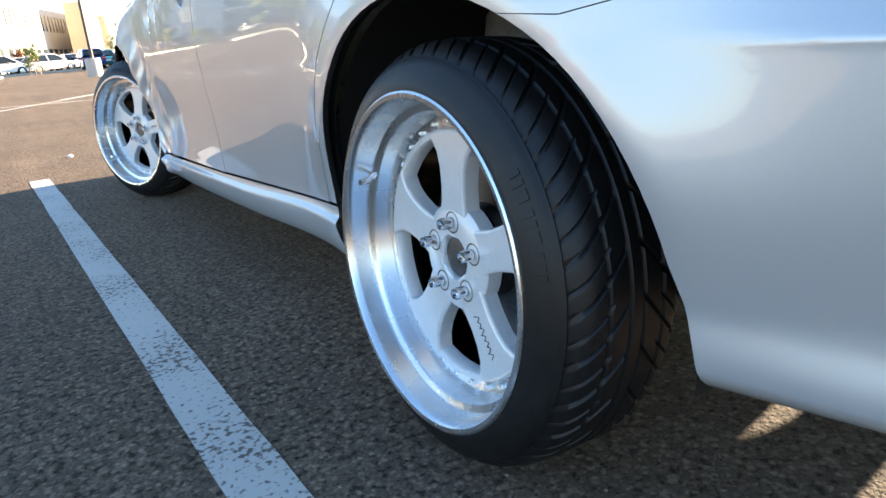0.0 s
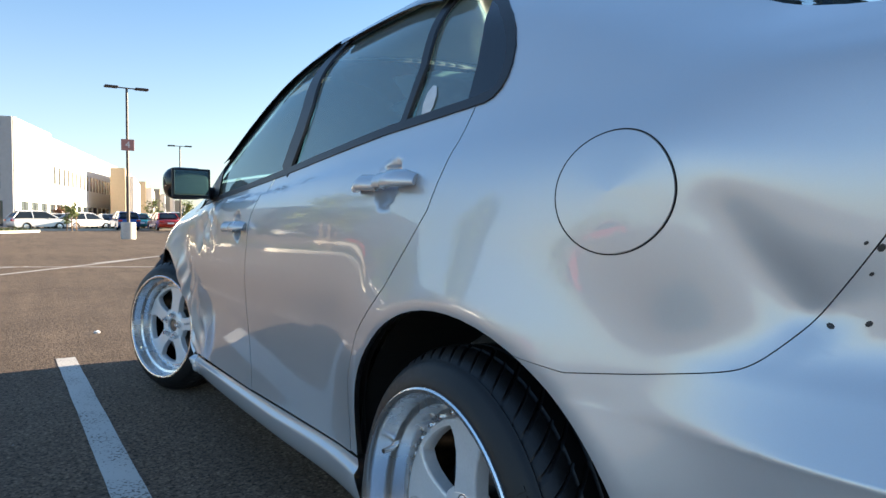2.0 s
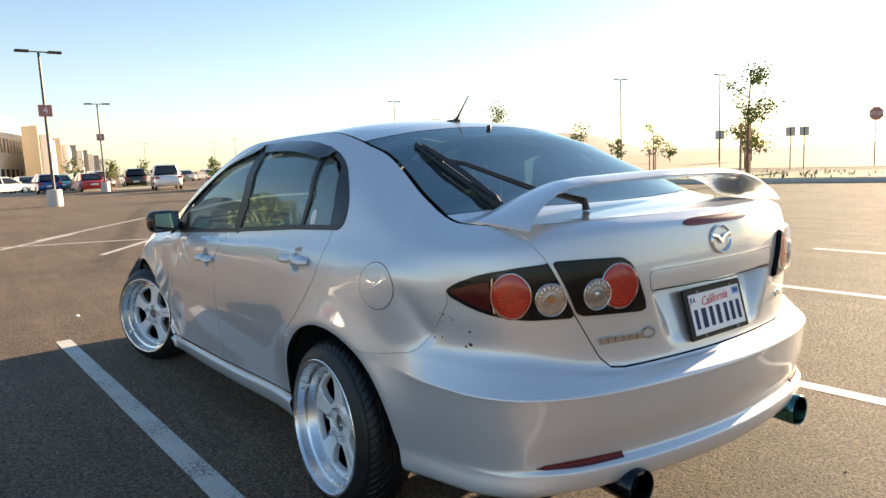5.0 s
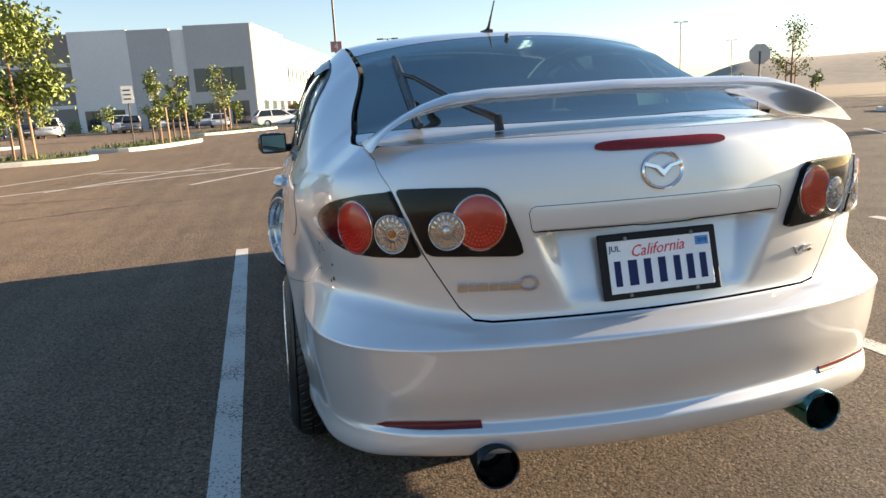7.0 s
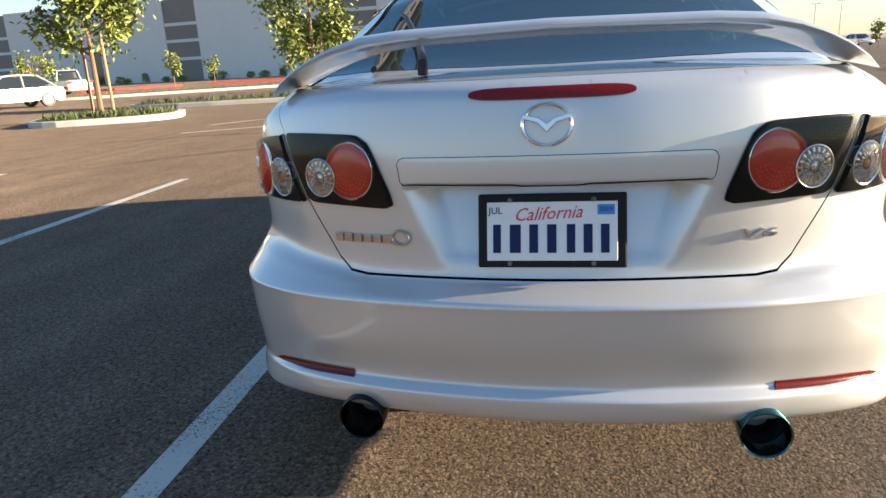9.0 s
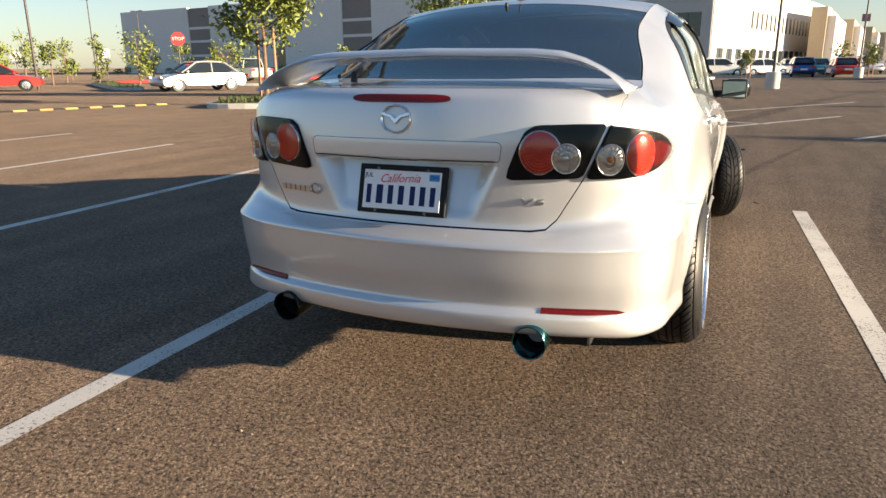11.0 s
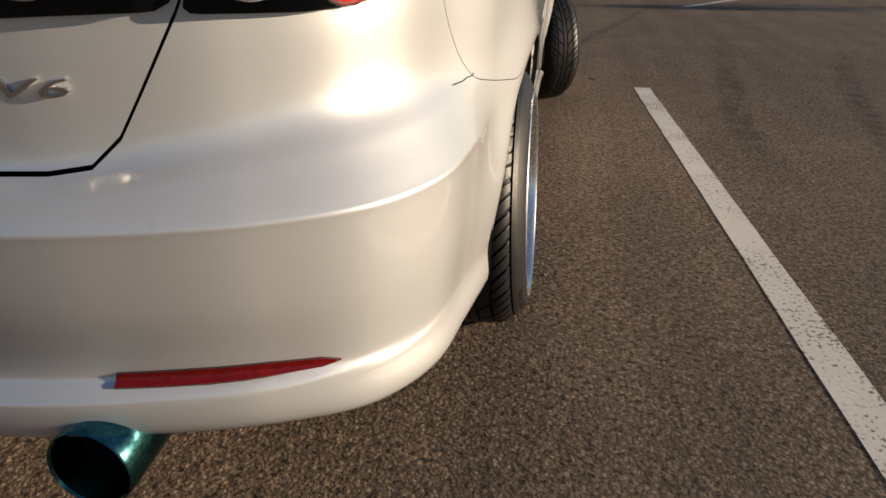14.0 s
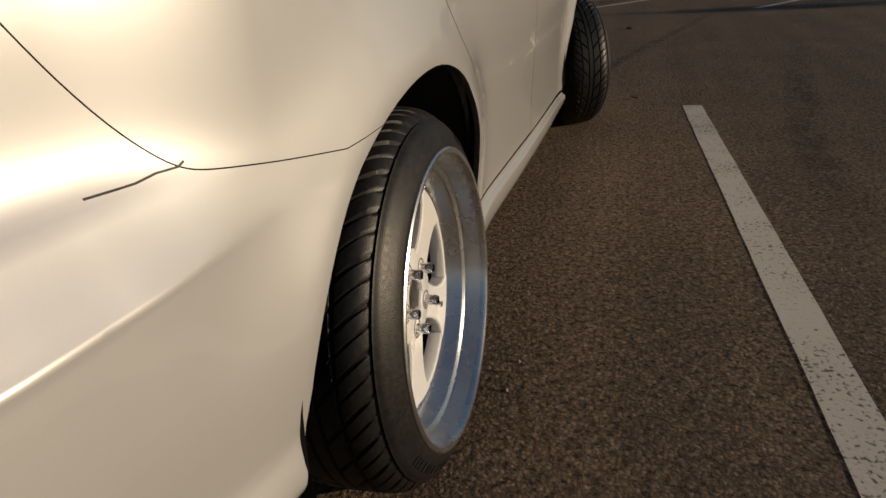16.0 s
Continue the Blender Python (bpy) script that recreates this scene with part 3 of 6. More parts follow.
for a, b in (((-46.0, 38.0), (-41.5, 43.5)), ((-41.0, 52.0), (-35.0, 58.5)), ((-33.0, 60.0), (-26.0, 63.5))):
    d = Vector(b) - Vector(a)
    m = Matrix.Translation((*((Vector(a) + Vector(b)) / 2), 0.08)) @ Matrix.Rotation(math.atan2(d.y, d.x), 4, 'Z')
    tagged(part("fire_lane_kerb", box((d.length, 0.3, 0.16), tuple(m.translation), 0.02, m.to_quaternion().to_matrix().to_4x4()), SIGN_RED), kind="structure", label="kerb painted red beside the lane")

# speed hump with painted stripes
hump_a, hump_b = Vector((-17.9, 10.9)), Vector((-16.3, 15.4))
hump = empty("speed_hump", label="low rubber speed hump with yellow stripes", category="speed hump")
d = (hump_b - hump_a) / 14
for k in range(14):
    m = Matrix.Translation((*(hump_a + d * (k + 0.5)), 0)) @ Matrix.Rotation(math.atan2(d.y, d.x), 4, 'Z')
    prof = [(-0.16, 0), (-0.10, 0.04), (0.10, 0.04), (0.16, 0)]
    bm = bmesh.new()
    L = d.length / 2
    a = [bm.verts.new(m @ Vector((-L, y, z))) for y, z in prof]
    b = [bm.verts.new(m @ Vector((L, y, z))) for y, z in prof]
    for j in range(3):
        bm.faces.new((a[j], b[j], b[j + 1], a[j + 1]))
    bm.faces.new(a[::-1]), bm.faces.new(b)
    bmesh.ops.recalc_face_normals(bm, faces=bm.faces)
    part("hump_segment", bm, YELLOW if k % 2 else DARK_STONE, hump)


# ---------- lamps and signs ----------
def lot_lamp(at, height=6.7, number=None, turn=0, base=True, two=True):
    ob = empty("lot_lamp", Matrix.Translation(at) @ pose(0, 0, 0, 0, 0, turn), label="dark lot lamp on a concrete base" if base else "tall thin lot lamp", category="street lamp", group="lot lamps")
    if base:
        part("lamp_base", lathe([(0.0001, 0), (0.31, 0), (0.31, 0.70), (0.29, 0.74), (0.0001, 0.75)], 28), CONCRETE, ob, "round concrete base", smooth=True)
    part("pole", tube([(0, 0, 0.7 if base else 0), (0, 0, height)], [0.07, 0.05], 12), METAL_POLE, ob, "dark steel pole", smooth=True)
    arm = part("lamp_arm", box((1.2 if two else 0.7, 0.06, 0.05), (0 if two else 0.3, 0, height), 0.01), METAL_POLE, ob, "lamp arm")
    for s in ((-1, 1) if two else (1,)):
        part("lamp_head", box((0.55, 0.34, 0.09), (s * 0.62, 0, height + 0.01), 0.03), METAL_POLE, ob, "flat lamp head")
    if number:
        sign = part("section_sign", box((0.54, 0.03, 0.5), (0, -0.09, height * 0.625), 0.01), SIGN_PALE, ob, "faded red section sign")
        lettering("section_number", number, 0.42, Matrix.Translation((0, -0.108, height * 0.625)) @ pose(0, 0, 0, 90, 0, 0), SIGN_WHITE, sign, 0.006, "white section number")
    return ob


lot_lamp((2.1, 33.4, 0), 6.65, "4", turn=4)
lot_lamp((8.4, 57, 0), 6.65, "3", turn=-6)
for x, y, h in ((54, 170, 8.5), (60, 172, 9), (70, 98, 8.5), (51.3, 42.2, 8.2), (61.3, 38.1, 8.5), (40, 180, 8.5), (-62, 52, 8), (-70, 66, 8), (-34.5, 24.6, 8.5), (46, 74, 9)):
    lot_lamp((x, y, 0), h, base=False)


def post_sign(at, height, face, turn, name="road_sign", label="sign on a post", size=(0.6, 0.75), red=None):
    ob = empty(name, Matrix.Translation(at) @ pose(0, 0, 0, 0, 0, turn), label=label, category="road sign")
    part("post", tube([(0, 0.03, 0), (0, 0.03, height)], 0.03, 8), METAL_POLE, ob, "dark post", smooth=True)
    if face == "stop":
        n = [(0.38 * math.cos(radians(22.5 + 45 * k)), 0.38 * math.sin(radians(22.5 + 45 * k))) for k in range(8)]
        f = part("sign_face", plate(n, 0.012, Matrix.Translation((0, 0, height - 0.1)) @ pose(0, 0, 0, 90, 0, 0)), red or SIGN_RED, ob, "red octagon")
        lettering("stop_word", "STOP", 0.26, Matrix.Translation((0, -0.018, height - 0.1)) @ pose(0, 0, 0, 90, 0, 0), SIGN_WHITE, f, 0.006, "white word STOP")
        n2 = [(x * 0.985, y * 0.985) for x, y in n]
        part("sign_back", plate(n2, 0.006, Matrix.Translation((0, 0.008, height - 0.1)) @ pose(0, 0, 0, 90, 0, 0)), SIGN_BACK, ob, "bare metal back")
    else:
        part("sign_face", box((size[0], 0.015, size[1]), (0, 0, height - size[1] / 2), 0.004), face, ob, "sign face")
        for k in range(3):
            part("writing_bar", box((size[0] * 0.6, 0.006, size[1] * 0.08), (0, -0.009, height - size[1] * (0.25 + 0.25 * k))), METAL_POLE, ob, "dark bar of writing")
    return ob


post_sign((-27.5, 28.0, 0), 2.75, "stop", 45, "stop_sign", "red stop sign on a thin post")
# pale red here carries the backlit haze in its colour
post_sign((38.8, 15.0, 0), 2.9, "stop", -48, "stop_sign", "stop sign on a post against the light, haze put into its pale red", red=SIGN_PALE)
post_sign((16.1, 20.8, 0), 2.4, "stop", 150, "stop_sign", "stop sign seen from behind")
post_sign((-6.9, 29.6, 0.1), 2.5, SIGN_WHITE, 10, "road_sign", "white parking sign on a post on an island", (0.45, 0.7))
post_sign((-6.2, 31.6, 0.1), 2.4, SIGN_WHITE, 10, "road_sign", "white parking sign on a post on an island", (0.4, 0.5))
post_sign((-49, 42, 0), 2.7, SIGN_WHITE, 45, "road_sign", "white road sign at the lot's edge", (0.7, 0.7))
post_sign((-63, 44, 0), 2.7, SIGN_WHITE, 50, "road_sign", "white road sign at the lot's edge", (0.8, 0.8))
for x, y in ((33.6, 20.9), (35.9, 18.1), (36.6, 17.7)):
    post_sign((x, y, 0), 2.3, SIGN_BACK, 130, "road_sign", "grey sign seen from behind", (0.5, 0.5))

# ---------- warehouse ----------
CORNER, H = Vector((-3.4, 89.0)), 12.0
U, W = Vector((-0.987, 0.161)), Vector((0.161, 0.987))
SIDE = Vector((0.24, 0.971))


warehouse = empty("warehouse", label="long white and grey concrete warehouse with dark windows", category="building")


def wall_block(k0, k1, z0, z1, proud, material, left=True, name="wall_panel", thick=0.6, label="", parent=None):
    """A block of wall from k0 to k1 metres from the corner, standing proud of the wall line."""
    along, out = (U, -W) if left else (SIDE, Vector((SIDE.y, -SIDE.x)))
    a = CORNER + along * k0 + out * proud
    b = CORNER + along * k1 + out * proud
    c, d = b - out * thick, a - out * thick
    return part(name, plate([tuple(q) for q in (a, b, c, d)], z1 - z0, Matrix.Translation((0, 0, z0))), material, parent or warehouse, label)


core = [CORNER + U * 0.4 + W * 0.4, CORNER + U * 116 + W * 0.4, CORNER + U * 116 + W * 80, CORNER + U * 0.5 + SIDE * 80]
part("building_core", plate([tuple(q) for q in core], H - 0.3), WALL_WHITE, warehouse, "white wall")
for k0, k1, mat, proud, top_z in ((0, 8, WALL_GREY, 0.25, 12.1), (8, 9.8, WALL_WHITE, 0.0, 11.7), (9.8, 14.8, WALL_GREY, 0.15, 11.9), (14.8, 21.8, WALL_WHITE, 0.2, 12.0), (21.8, 30, WALL_BROWN, 0.0, 11.8), (30, 51, WALL_WHITE, 0.2, 12.0),
                                  (51, 57, WALL_BROWN, 0.0, 11.8), (57, 89, WALL_WHITE, 0.2, 12.0), (89, 95, WALL_BROWN, 0.0, 11.8), (95, 116, WALL_WHITE, 0.2, 12.0)):
    wall_block(k0, k1, 0, top_z, proud, mat)
for k0, k1 in ((21.8, 30), (51, 57), (89, 95)):
    for z in (3.0, 5.6, 8.0):
        wall_block(k0, k1, z, z + 0.45, 0.08, WALL_WHITE, name="wall_band", thick=0.3, label="pale band")


def window_block(k0, k1, z0, z1, proud, left=True, panes=2):
    w = wall_block(k0, k1, z0, z1, proud + 0.02, WINDOW_DARK, left, "window", 0.2, "dark window")
    for k in range(1, panes):
        q = k0 + (k1 - k0) * k / panes
        wall_block(q - 0.05, q + 0.05, z0, z1, proud + 0.06, METAL_POLE, left, "window_bar", 0.1, "", w)


for k0, k1, z0, z1, pr, n in ((1.2, 7.3, 4.2, 7.0, 0.25, 4), (8.1, 9.7, 4.3, 6.2, 0.0, 1), (1.0, 3.2, 0.1, 2.9, 0.25, 3), (3.6, 7.6, 0.1, 2.8, 0.25, 4), (8.0, 9.6, 0.1, 2.7, 0.0, 2), (12.2, 13.6, 0.1, 2.4, 0.15, 2), (16.2, 18.2, 0.1, 2.6, 0.2, 2), (19.2, 21.0, 0.1, 2.6, 0.2, 2), (70, 72, 0.1, 5, 0.2, 1)):
    window_block(k0, k1, z0, z1, pr, True, n)
wall_block(0, 16, 0, 12.1, 0.15, WALL_WHITE, False)
wall_block(16, 80, 0, 11.7, 0.05, WALL_WHITE, False)
for k0, k1 in ((2.6, 7.0), (8.4, 12.0)):
    wall_block(k0, k1, 4.3, 7.3, 0.17, WALL_GREY, False, "window_screen", 0.1, "grey window screen")
for k in range(22):
    window_block(17.5 + 2.7 * k, 18.6 + 2.7 * k, 5.6, 8.0, 0.05, False, 1)
for k in range(14):
    window_block(2.2 + 4.2 * k, 5.0 + 4.2 * k, 0.1, 2.9, 0.15 if k < 4 else 0.05, False, 2)
# tan office blocks further along
for k, (x, y, w, h) in enumerate(((12.7, 140, 2.3, 9.6), (21.3, 182, 2.4, 9.6), (29.9, 220, 2.4, 9.6), (39.2, 263, 2.8, 9.6), (54, 331, 3.4, 9.6))):
    b = empty("office_block", Matrix.Translation((x, y, 0)) @ pose(0, 0, 0, 0, 0, -9), label="tan rendered office block", category="building", group="office blocks")
    part("wall", box((w, 26, h), (0, 0, h / 2), 0.05), WALL_TAN, b, "tan wall")
    part("side_wall", box((w * 0.9, 28, h * 0.86), (w * 0.6, 2, h * 0.43), 0.05), WALL_WHITE, b, "pale wall")
    for j in range(4):
        part("window", box((0.1, 2.0, 1.6), (w * 1.06, -9 + 6 * j, h * 0.5), 0.02), WINDOW_DARK, b, "dark window")

# ---------- dry land and hills behind ----------
def land(name, pts, z, material, label):
    bm = bmesh.new()
    bm.faces.new([bm.verts.new((x, y, z)) for x, y in pts])
    return tagged(part(name, bm, material), kind="structure", label=label)


land("field", [(34, -60), (500, -300), (700, 300), (420, 620), (150, 240), (62, 120), (40, 60)], 0.02, DRY_GRASS, "field of dry yellow grass")
land("road", [(27.5, -60), (33, -60), (39, 60), (33.5, 60)], 0.012, ASPHALT, "road along the lot")
bm = bmesh.new()
N_A, N_R = 90, 8
grid_ = []
for i in range(N_A + 1):
    az = radians(18 + 100 * i / N_A)
    row = []
    for j in range(N_R + 1):
        t = j / N_R
        d = 330 + 260 * t
        mound = math.exp(-((math.degrees(az) - 42) / 9) ** 4) * (0.9 + 0.06 * math.sin(i * 0.5)) + 0.12
        h = 19 * mound * math.sin(math.pi * min(t * 0.62, 1)) ** 1.2 + noise.noise(Vector((i * 0.2, j * 0.5, 0))) * 1.2 * t
        row.append(bm.verts.new((math.sin(az) * d, math.cos(az) * d, max(h, 0) - 0.3)))
    grid_.append(row)
for a, b in zip(grid_, grid_[1:]):
    for j in range(N_R):
        bm.faces.new((a[j], a[j + 1], b[j + 1], b[j]))
bmesh.ops.recalc_face_normals(bm, faces=bm.faces)
tagged(part("backdrop", bm, HILL, smooth=True), kind="structure", label="low dry grass hill in haze")


# ---------- parked cars ----------
def parked_car(at, turn, color, kind="sedan", label=""):
    """A parked car: rounded body with wheel openings, cabin, glass, lamps and four wheels."""
    paint = bpy.data.materials.get(f"paint_{color}") or noisy(shader(f"paint_{color}", color, 0.3, 0.25, Coat_Weight=1.0, Coat_Roughness=0.05), 3, 0.05)
    L, Wd, belt, roof = {"sedan": (4.7, 1.8, 0.92, 1.45), "suv": (4.6, 1.85, 1.08, 1.72), "pickup": (5.5, 1.95, 1.1, 1.85), "hatch": (4.3, 1.76, 0.98, 1.52)}[kind]
    ob = empty("parked_car", Matrix.Translation((*at, 0)) @ pose(0, 0, 0, 0, 0, turn), label=label, category="car", group="parked cars")
    # side outline: (y along, z)
    hl = L / 2
    low = 0.24
    def arch_pts(cy, r=0.37):
        return [(cy + r * math.cos(radians(t)), low + 0.06 + r * math.sin(radians(t))) for t in (0, 30, 60, 90, 120, 150, 180)]
    fw, rw = hl - 0.92, -hl + 1.0
    body = [(-hl + 0.06, low + 0.1), (-hl, 0.55), (-hl + 0.05, belt - 0.08), (-hl + 0.35 if kind != "suv" else -hl + 0.15, belt), (hl * 0.45, belt - 0.02), (hl - 0.35, belt - 0.18), (hl - 0.04, 0.62), (hl - 0.02, low + 0.1), (hl - 0.3, low)] + arch_pts(fw) + arch_pts(rw) + [(-hl + 0.3, low)]
    def loft(name, outline, halves, material, parent, lab, top_half=None, soft=2):
        """Rounded shell over a side outline: corners cut, ends and upper edges drawn in towards the flanks."""
        for _ in range(soft):
            outline = [(p[0] * q + r[0] * (1 - q), p[1] * q + r[1] * (1 - q)) for p, r in zip(outline, outline[1:] + outline[:1]) for q in (0.8, 0.2)]
        bm = bmesh.new()
        rows = []
        zs, ys = [z for _, z in outline], [y for y, _ in outline]
        z0, z1, yc, yh = min(zs), max(zs), (min(ys) + max(ys)) / 2, (max(ys) - min(ys)) / 2
        for u in (-1, -0.97, -0.9, -0.75, -0.4, 0, 0.4, 0.75, 0.9, 0.97, 1):
            row = []
            for y, z in outline:
                t = (z - z0) / max(z1 - z0, 1e-6)
                w = halves + ((top_half or halves * 0.965) - halves) * t * t
                f = (y - yc) / yh
                row.append(bm.verts.new((u * w * (1 - 0.05 * f ** 4), yc + f * yh * (1 - 0.075 * u ** 4 * f * f), z0 + (z - z0) * (1 - 0.07 * abs(u) ** 5))))
            rows.append(row)
        n = len(outline)
        for a, b in zip(rows, rows[1:]):
            for k in range(n):
                bm.faces.new((a[k], a[(k + 1) % n], b[(k + 1) % n], b[k]))
        bm.faces.new(rows[0]), bm.faces.new(rows[-1][::-1])
        bmesh.ops.triangulate(bm, faces=[f for f in bm.faces if len(f.verts) > 4])
        bmesh.ops.recalc_face_normals(bm, faces=bm.faces)
        return part(name, bm, material, parent, lab, smooth=True)
    loft("body", body, Wd / 2, paint, ob, "")
    if kind == "sedan":
        cab = [(-hl + 0.55, belt - 0.02), (-hl + 1.25, roof - 0.04), (-0.1, roof), (0.35, roof - 0.05), (1.2, belt - 0.02)]
    elif kind == "hatch":
        cab = [(-hl + 0.12, belt - 0.02), (-hl + 0.55, roof - 0.06), (-0.2, roof), (0.3, roof - 0.05), (1.15, belt - 0.02)]
    elif kind == "suv":
        cab = [(-hl + 0.1, belt - 0.02), (-hl + 0.35, roof - 0.05), (-0.2, roof), (0.4, roof - 0.04), (1.1, belt - 0.02)]
    else:
        cab = [(-0.75, belt - 0.02), (-0.65, roof - 0.03), (0.3, roof), (0.65, roof - 0.05), (1.35, belt - 0.02)]
    loft("glasshouse", cab, Wd / 2 - 0.07, CAR_GLASS, ob, "dark windows", Wd / 2 - 0.25, soft=1)
    y0, y1 = cab[1][0], cab[3][0]
    loft("roof", [(y0 - 0.06, roof - 0.085), (y0 + 0.08, roof + 0.005), ((y0 + y1) / 2, roof + 0.035), (y1 - 0.05, roof + 0.0), (y1 + 0.1, roof - 0.085)], Wd / 2 - 0.235, paint, ob, "", Wd / 2 - 0.29)
    for s in (-1, 1):
        for a, b in ((cab[0], cab[1]), (cab[4], cab[3]), (((y0 + y1) / 2, belt), ((y0 + y1) / 2 - 0.05, roof))):
            part("pillar", tube([(s * (Wd / 2 - 0.075), a[0], belt - 0.02), (s * (Wd / 2 - 0.262), b[0], roof - 0.05)], 0.04, 6), paint, ob, "")
        part("tail_lamp", box((0.32, 0.05, 0.15), (s * (Wd / 2 - 0.2), -hl + 0.03, belt - 0.18), 0.02), RED_LENS, ob, "red tail lamp")
        part("head_lamp", box((0.36, 0.12, 0.13), (s * (Wd / 2 - 0.24), hl - 0.12, 0.70), 0.03), LAMP_SILVER, ob, "clear head lamp")
        part("wing_mirror", box((0.16, 0.1, 0.12), (s * (Wd / 2 + 0.06), 0.95, belt + 0.03), 0.03), paint, ob, "")
        for cy in (fw, rw):
            w = part("wheel", lathe([(0.2, -0.02), (0.31, -0.02), (0.325, -0.05), (0.325, -0.18), (0.2, -0.2)], 24, m=Matrix.Translation((s * (Wd / 2 - 0.01), cy, 0.322)) @ pose(0, 0, 0, 90, 0, 90 * s)), RUBBER, ob, "black tyre", smooth=True)
            part("rim", lathe([(0.0001, -0.035), (0.07, -0.03), (0.19, -0.045), (0.212, -0.02), (0.215, -0.035)], 20, m=Matrix.Translation((s * (Wd / 2 - 0.01), cy, 0.322)) @ pose(0, 0, 0, 90, 0, 90 * s)), POLISHED, w, "alloy rim", smooth=True)
    part("licence_bar", box((0.5, 0.03, 0.13), (0, -hl - 0.005, 0.6), 0.005), PLATE_WHITE, ob, "plain number plate")
    return ob


SILVER, WHITE, RED, BLUE, BLACKC, GREY, TEAL, GREEN = (0.42, 0.42, 0.41), (0.75, 0.75, 0.74), (0.42, 0.02, 0.012), (0.02, 0.08, 0.3), (0.012, 0.012, 0.014), (0.1, 0.1, 0.105), (0.03, 0.22, 0.27), (0.05, 0.12, 0.07)
parked_car((-24.6, 26.1), 157, SILVER, "sedan", "silver sedan parked across the stalls")
parked_car((-35.3, 22.7), -34, RED, "sedan", "bright red coupe parked in the lot")
parked_car((7.7, 60.5), 4, RED, "sedan", "red sedan seen from behind")
parked_car((4.9, 62), 4, BLUE, "hatch", "blue hatchback seen from behind")
parked_car((6.5, 68), 4, TEAL, "sedan", "teal car in the far row")
parked_car((14.7, 45.4), 196, BLACKC, "sedan", "dark sedan standing beside the lane")
parked_car((12.0, 53.5), -10, WHITE, "pickup", "white pickup truck standing in the lane")
parked_car((12.4, 65.8), -8, BLACKC, "suv", "black boxy utility car")
parked_car((18.2, 25.0), 160, WHITE, "sedan", "white sedan facing the lot")
parked_car((-1.2, 62), -70, WHITE, "hatch", "white hatchback behind an island")
parked_car((2.2, 66), -60, WHITE, "sedan", "white sedan in the far row")
parked_car((-22.4, 72), 8, WHITE, "pickup", "white pickup truck seen from behind")
parked_car((-38.0, 47), 60, WHITE, "pickup", "white pickup truck at the far kerb")
row = [(-15.5, 74, GREY, "suv"), (-17.6, 80, WHITE, "pickup"), (-13.6, 80, WHITE, "suv"), (-11.6, 76, BLACKC, "sedan"), (-9.2, 80, SILVER, "suv"), (-7.2, 76, WHITE, "sedan"), (-2.2, 79.5, GREEN, "sedan"), (0.4, 79, SILVER, "sedan"), (2.6, 78, WHITE, "sedan"),
       (5.0, 78, SILVER, "sedan"), (7.2, 78, GREY, "sedan"), (9.6, 79, BLACKC, "hatch"), (12, 80, WHITE, "suv"), (-26, 78, GREY, "sedan"), (-30, 79, BLACKC, "suv"), (17, 88, SILVER, "sedan"), (20, 90, WHITE, "suv"), (24, 92, SILVER, "sedan"), (28, 94, WHITE, "sedan"), (32, 96, GREY, "suv"), (36, 96, WHITE, "sedan")]
for x, y, c, k in row:
    parked_car((x, y), random.choice((8, 188)), c, k, {WHITE: "white", SILVER: "silver", GREY: "dark grey", BLACKC: "black", GREEN: "dark green"}[c] + " " + {"suv": "utility car", "pickup": "pickup truck", "sedan": "sedan", "hatch": "hatchback"}[k] + " parked before the warehouse")

# ---------- loose small things on the asphalt ----------
verts, faces = [], []
rnd = random.Random(77)
for _ in range(620):
    x, y = rnd.uniform(-3.2, 4.2), rnd.uniform(-2.2, 6.5)
    if abs(x) < 0.7 and 0 < y < 4.6:
        continue
    r = rnd.choice((0.0025, 0.003, 0.004, 0.004, 0.0065))
    k = len(verts)
    ring = [(x + r * rnd.uniform(0.7, 1.2) * math.cos(a), y + r * rnd.uniform(0.7, 1.2) * math.sin(a), 0.001) for a in (0.2, 1.4, 2.7, 3.9, 5.2)]
    verts += ring + [(x + rnd.uniform(-0.3, 0.3) * r, y + rnd.uniform(-0.3, 0.3) * r, r * 1.1)]
    faces += [(k + j, k + (j + 1) % 5, k + 5) for j in range(5)]
me = bpy.data.meshes.new("loose_grit")
me.from_pydata(verts, [], faces)
me.materials.append(noisy(shader("grit", (0.24, 0.20, 0.165), 0.9), 40, 0.5))
tagged(new("loose_grit", me), kind="stuff", label="loose pale grit scattered on the asphalt", category="gravel")
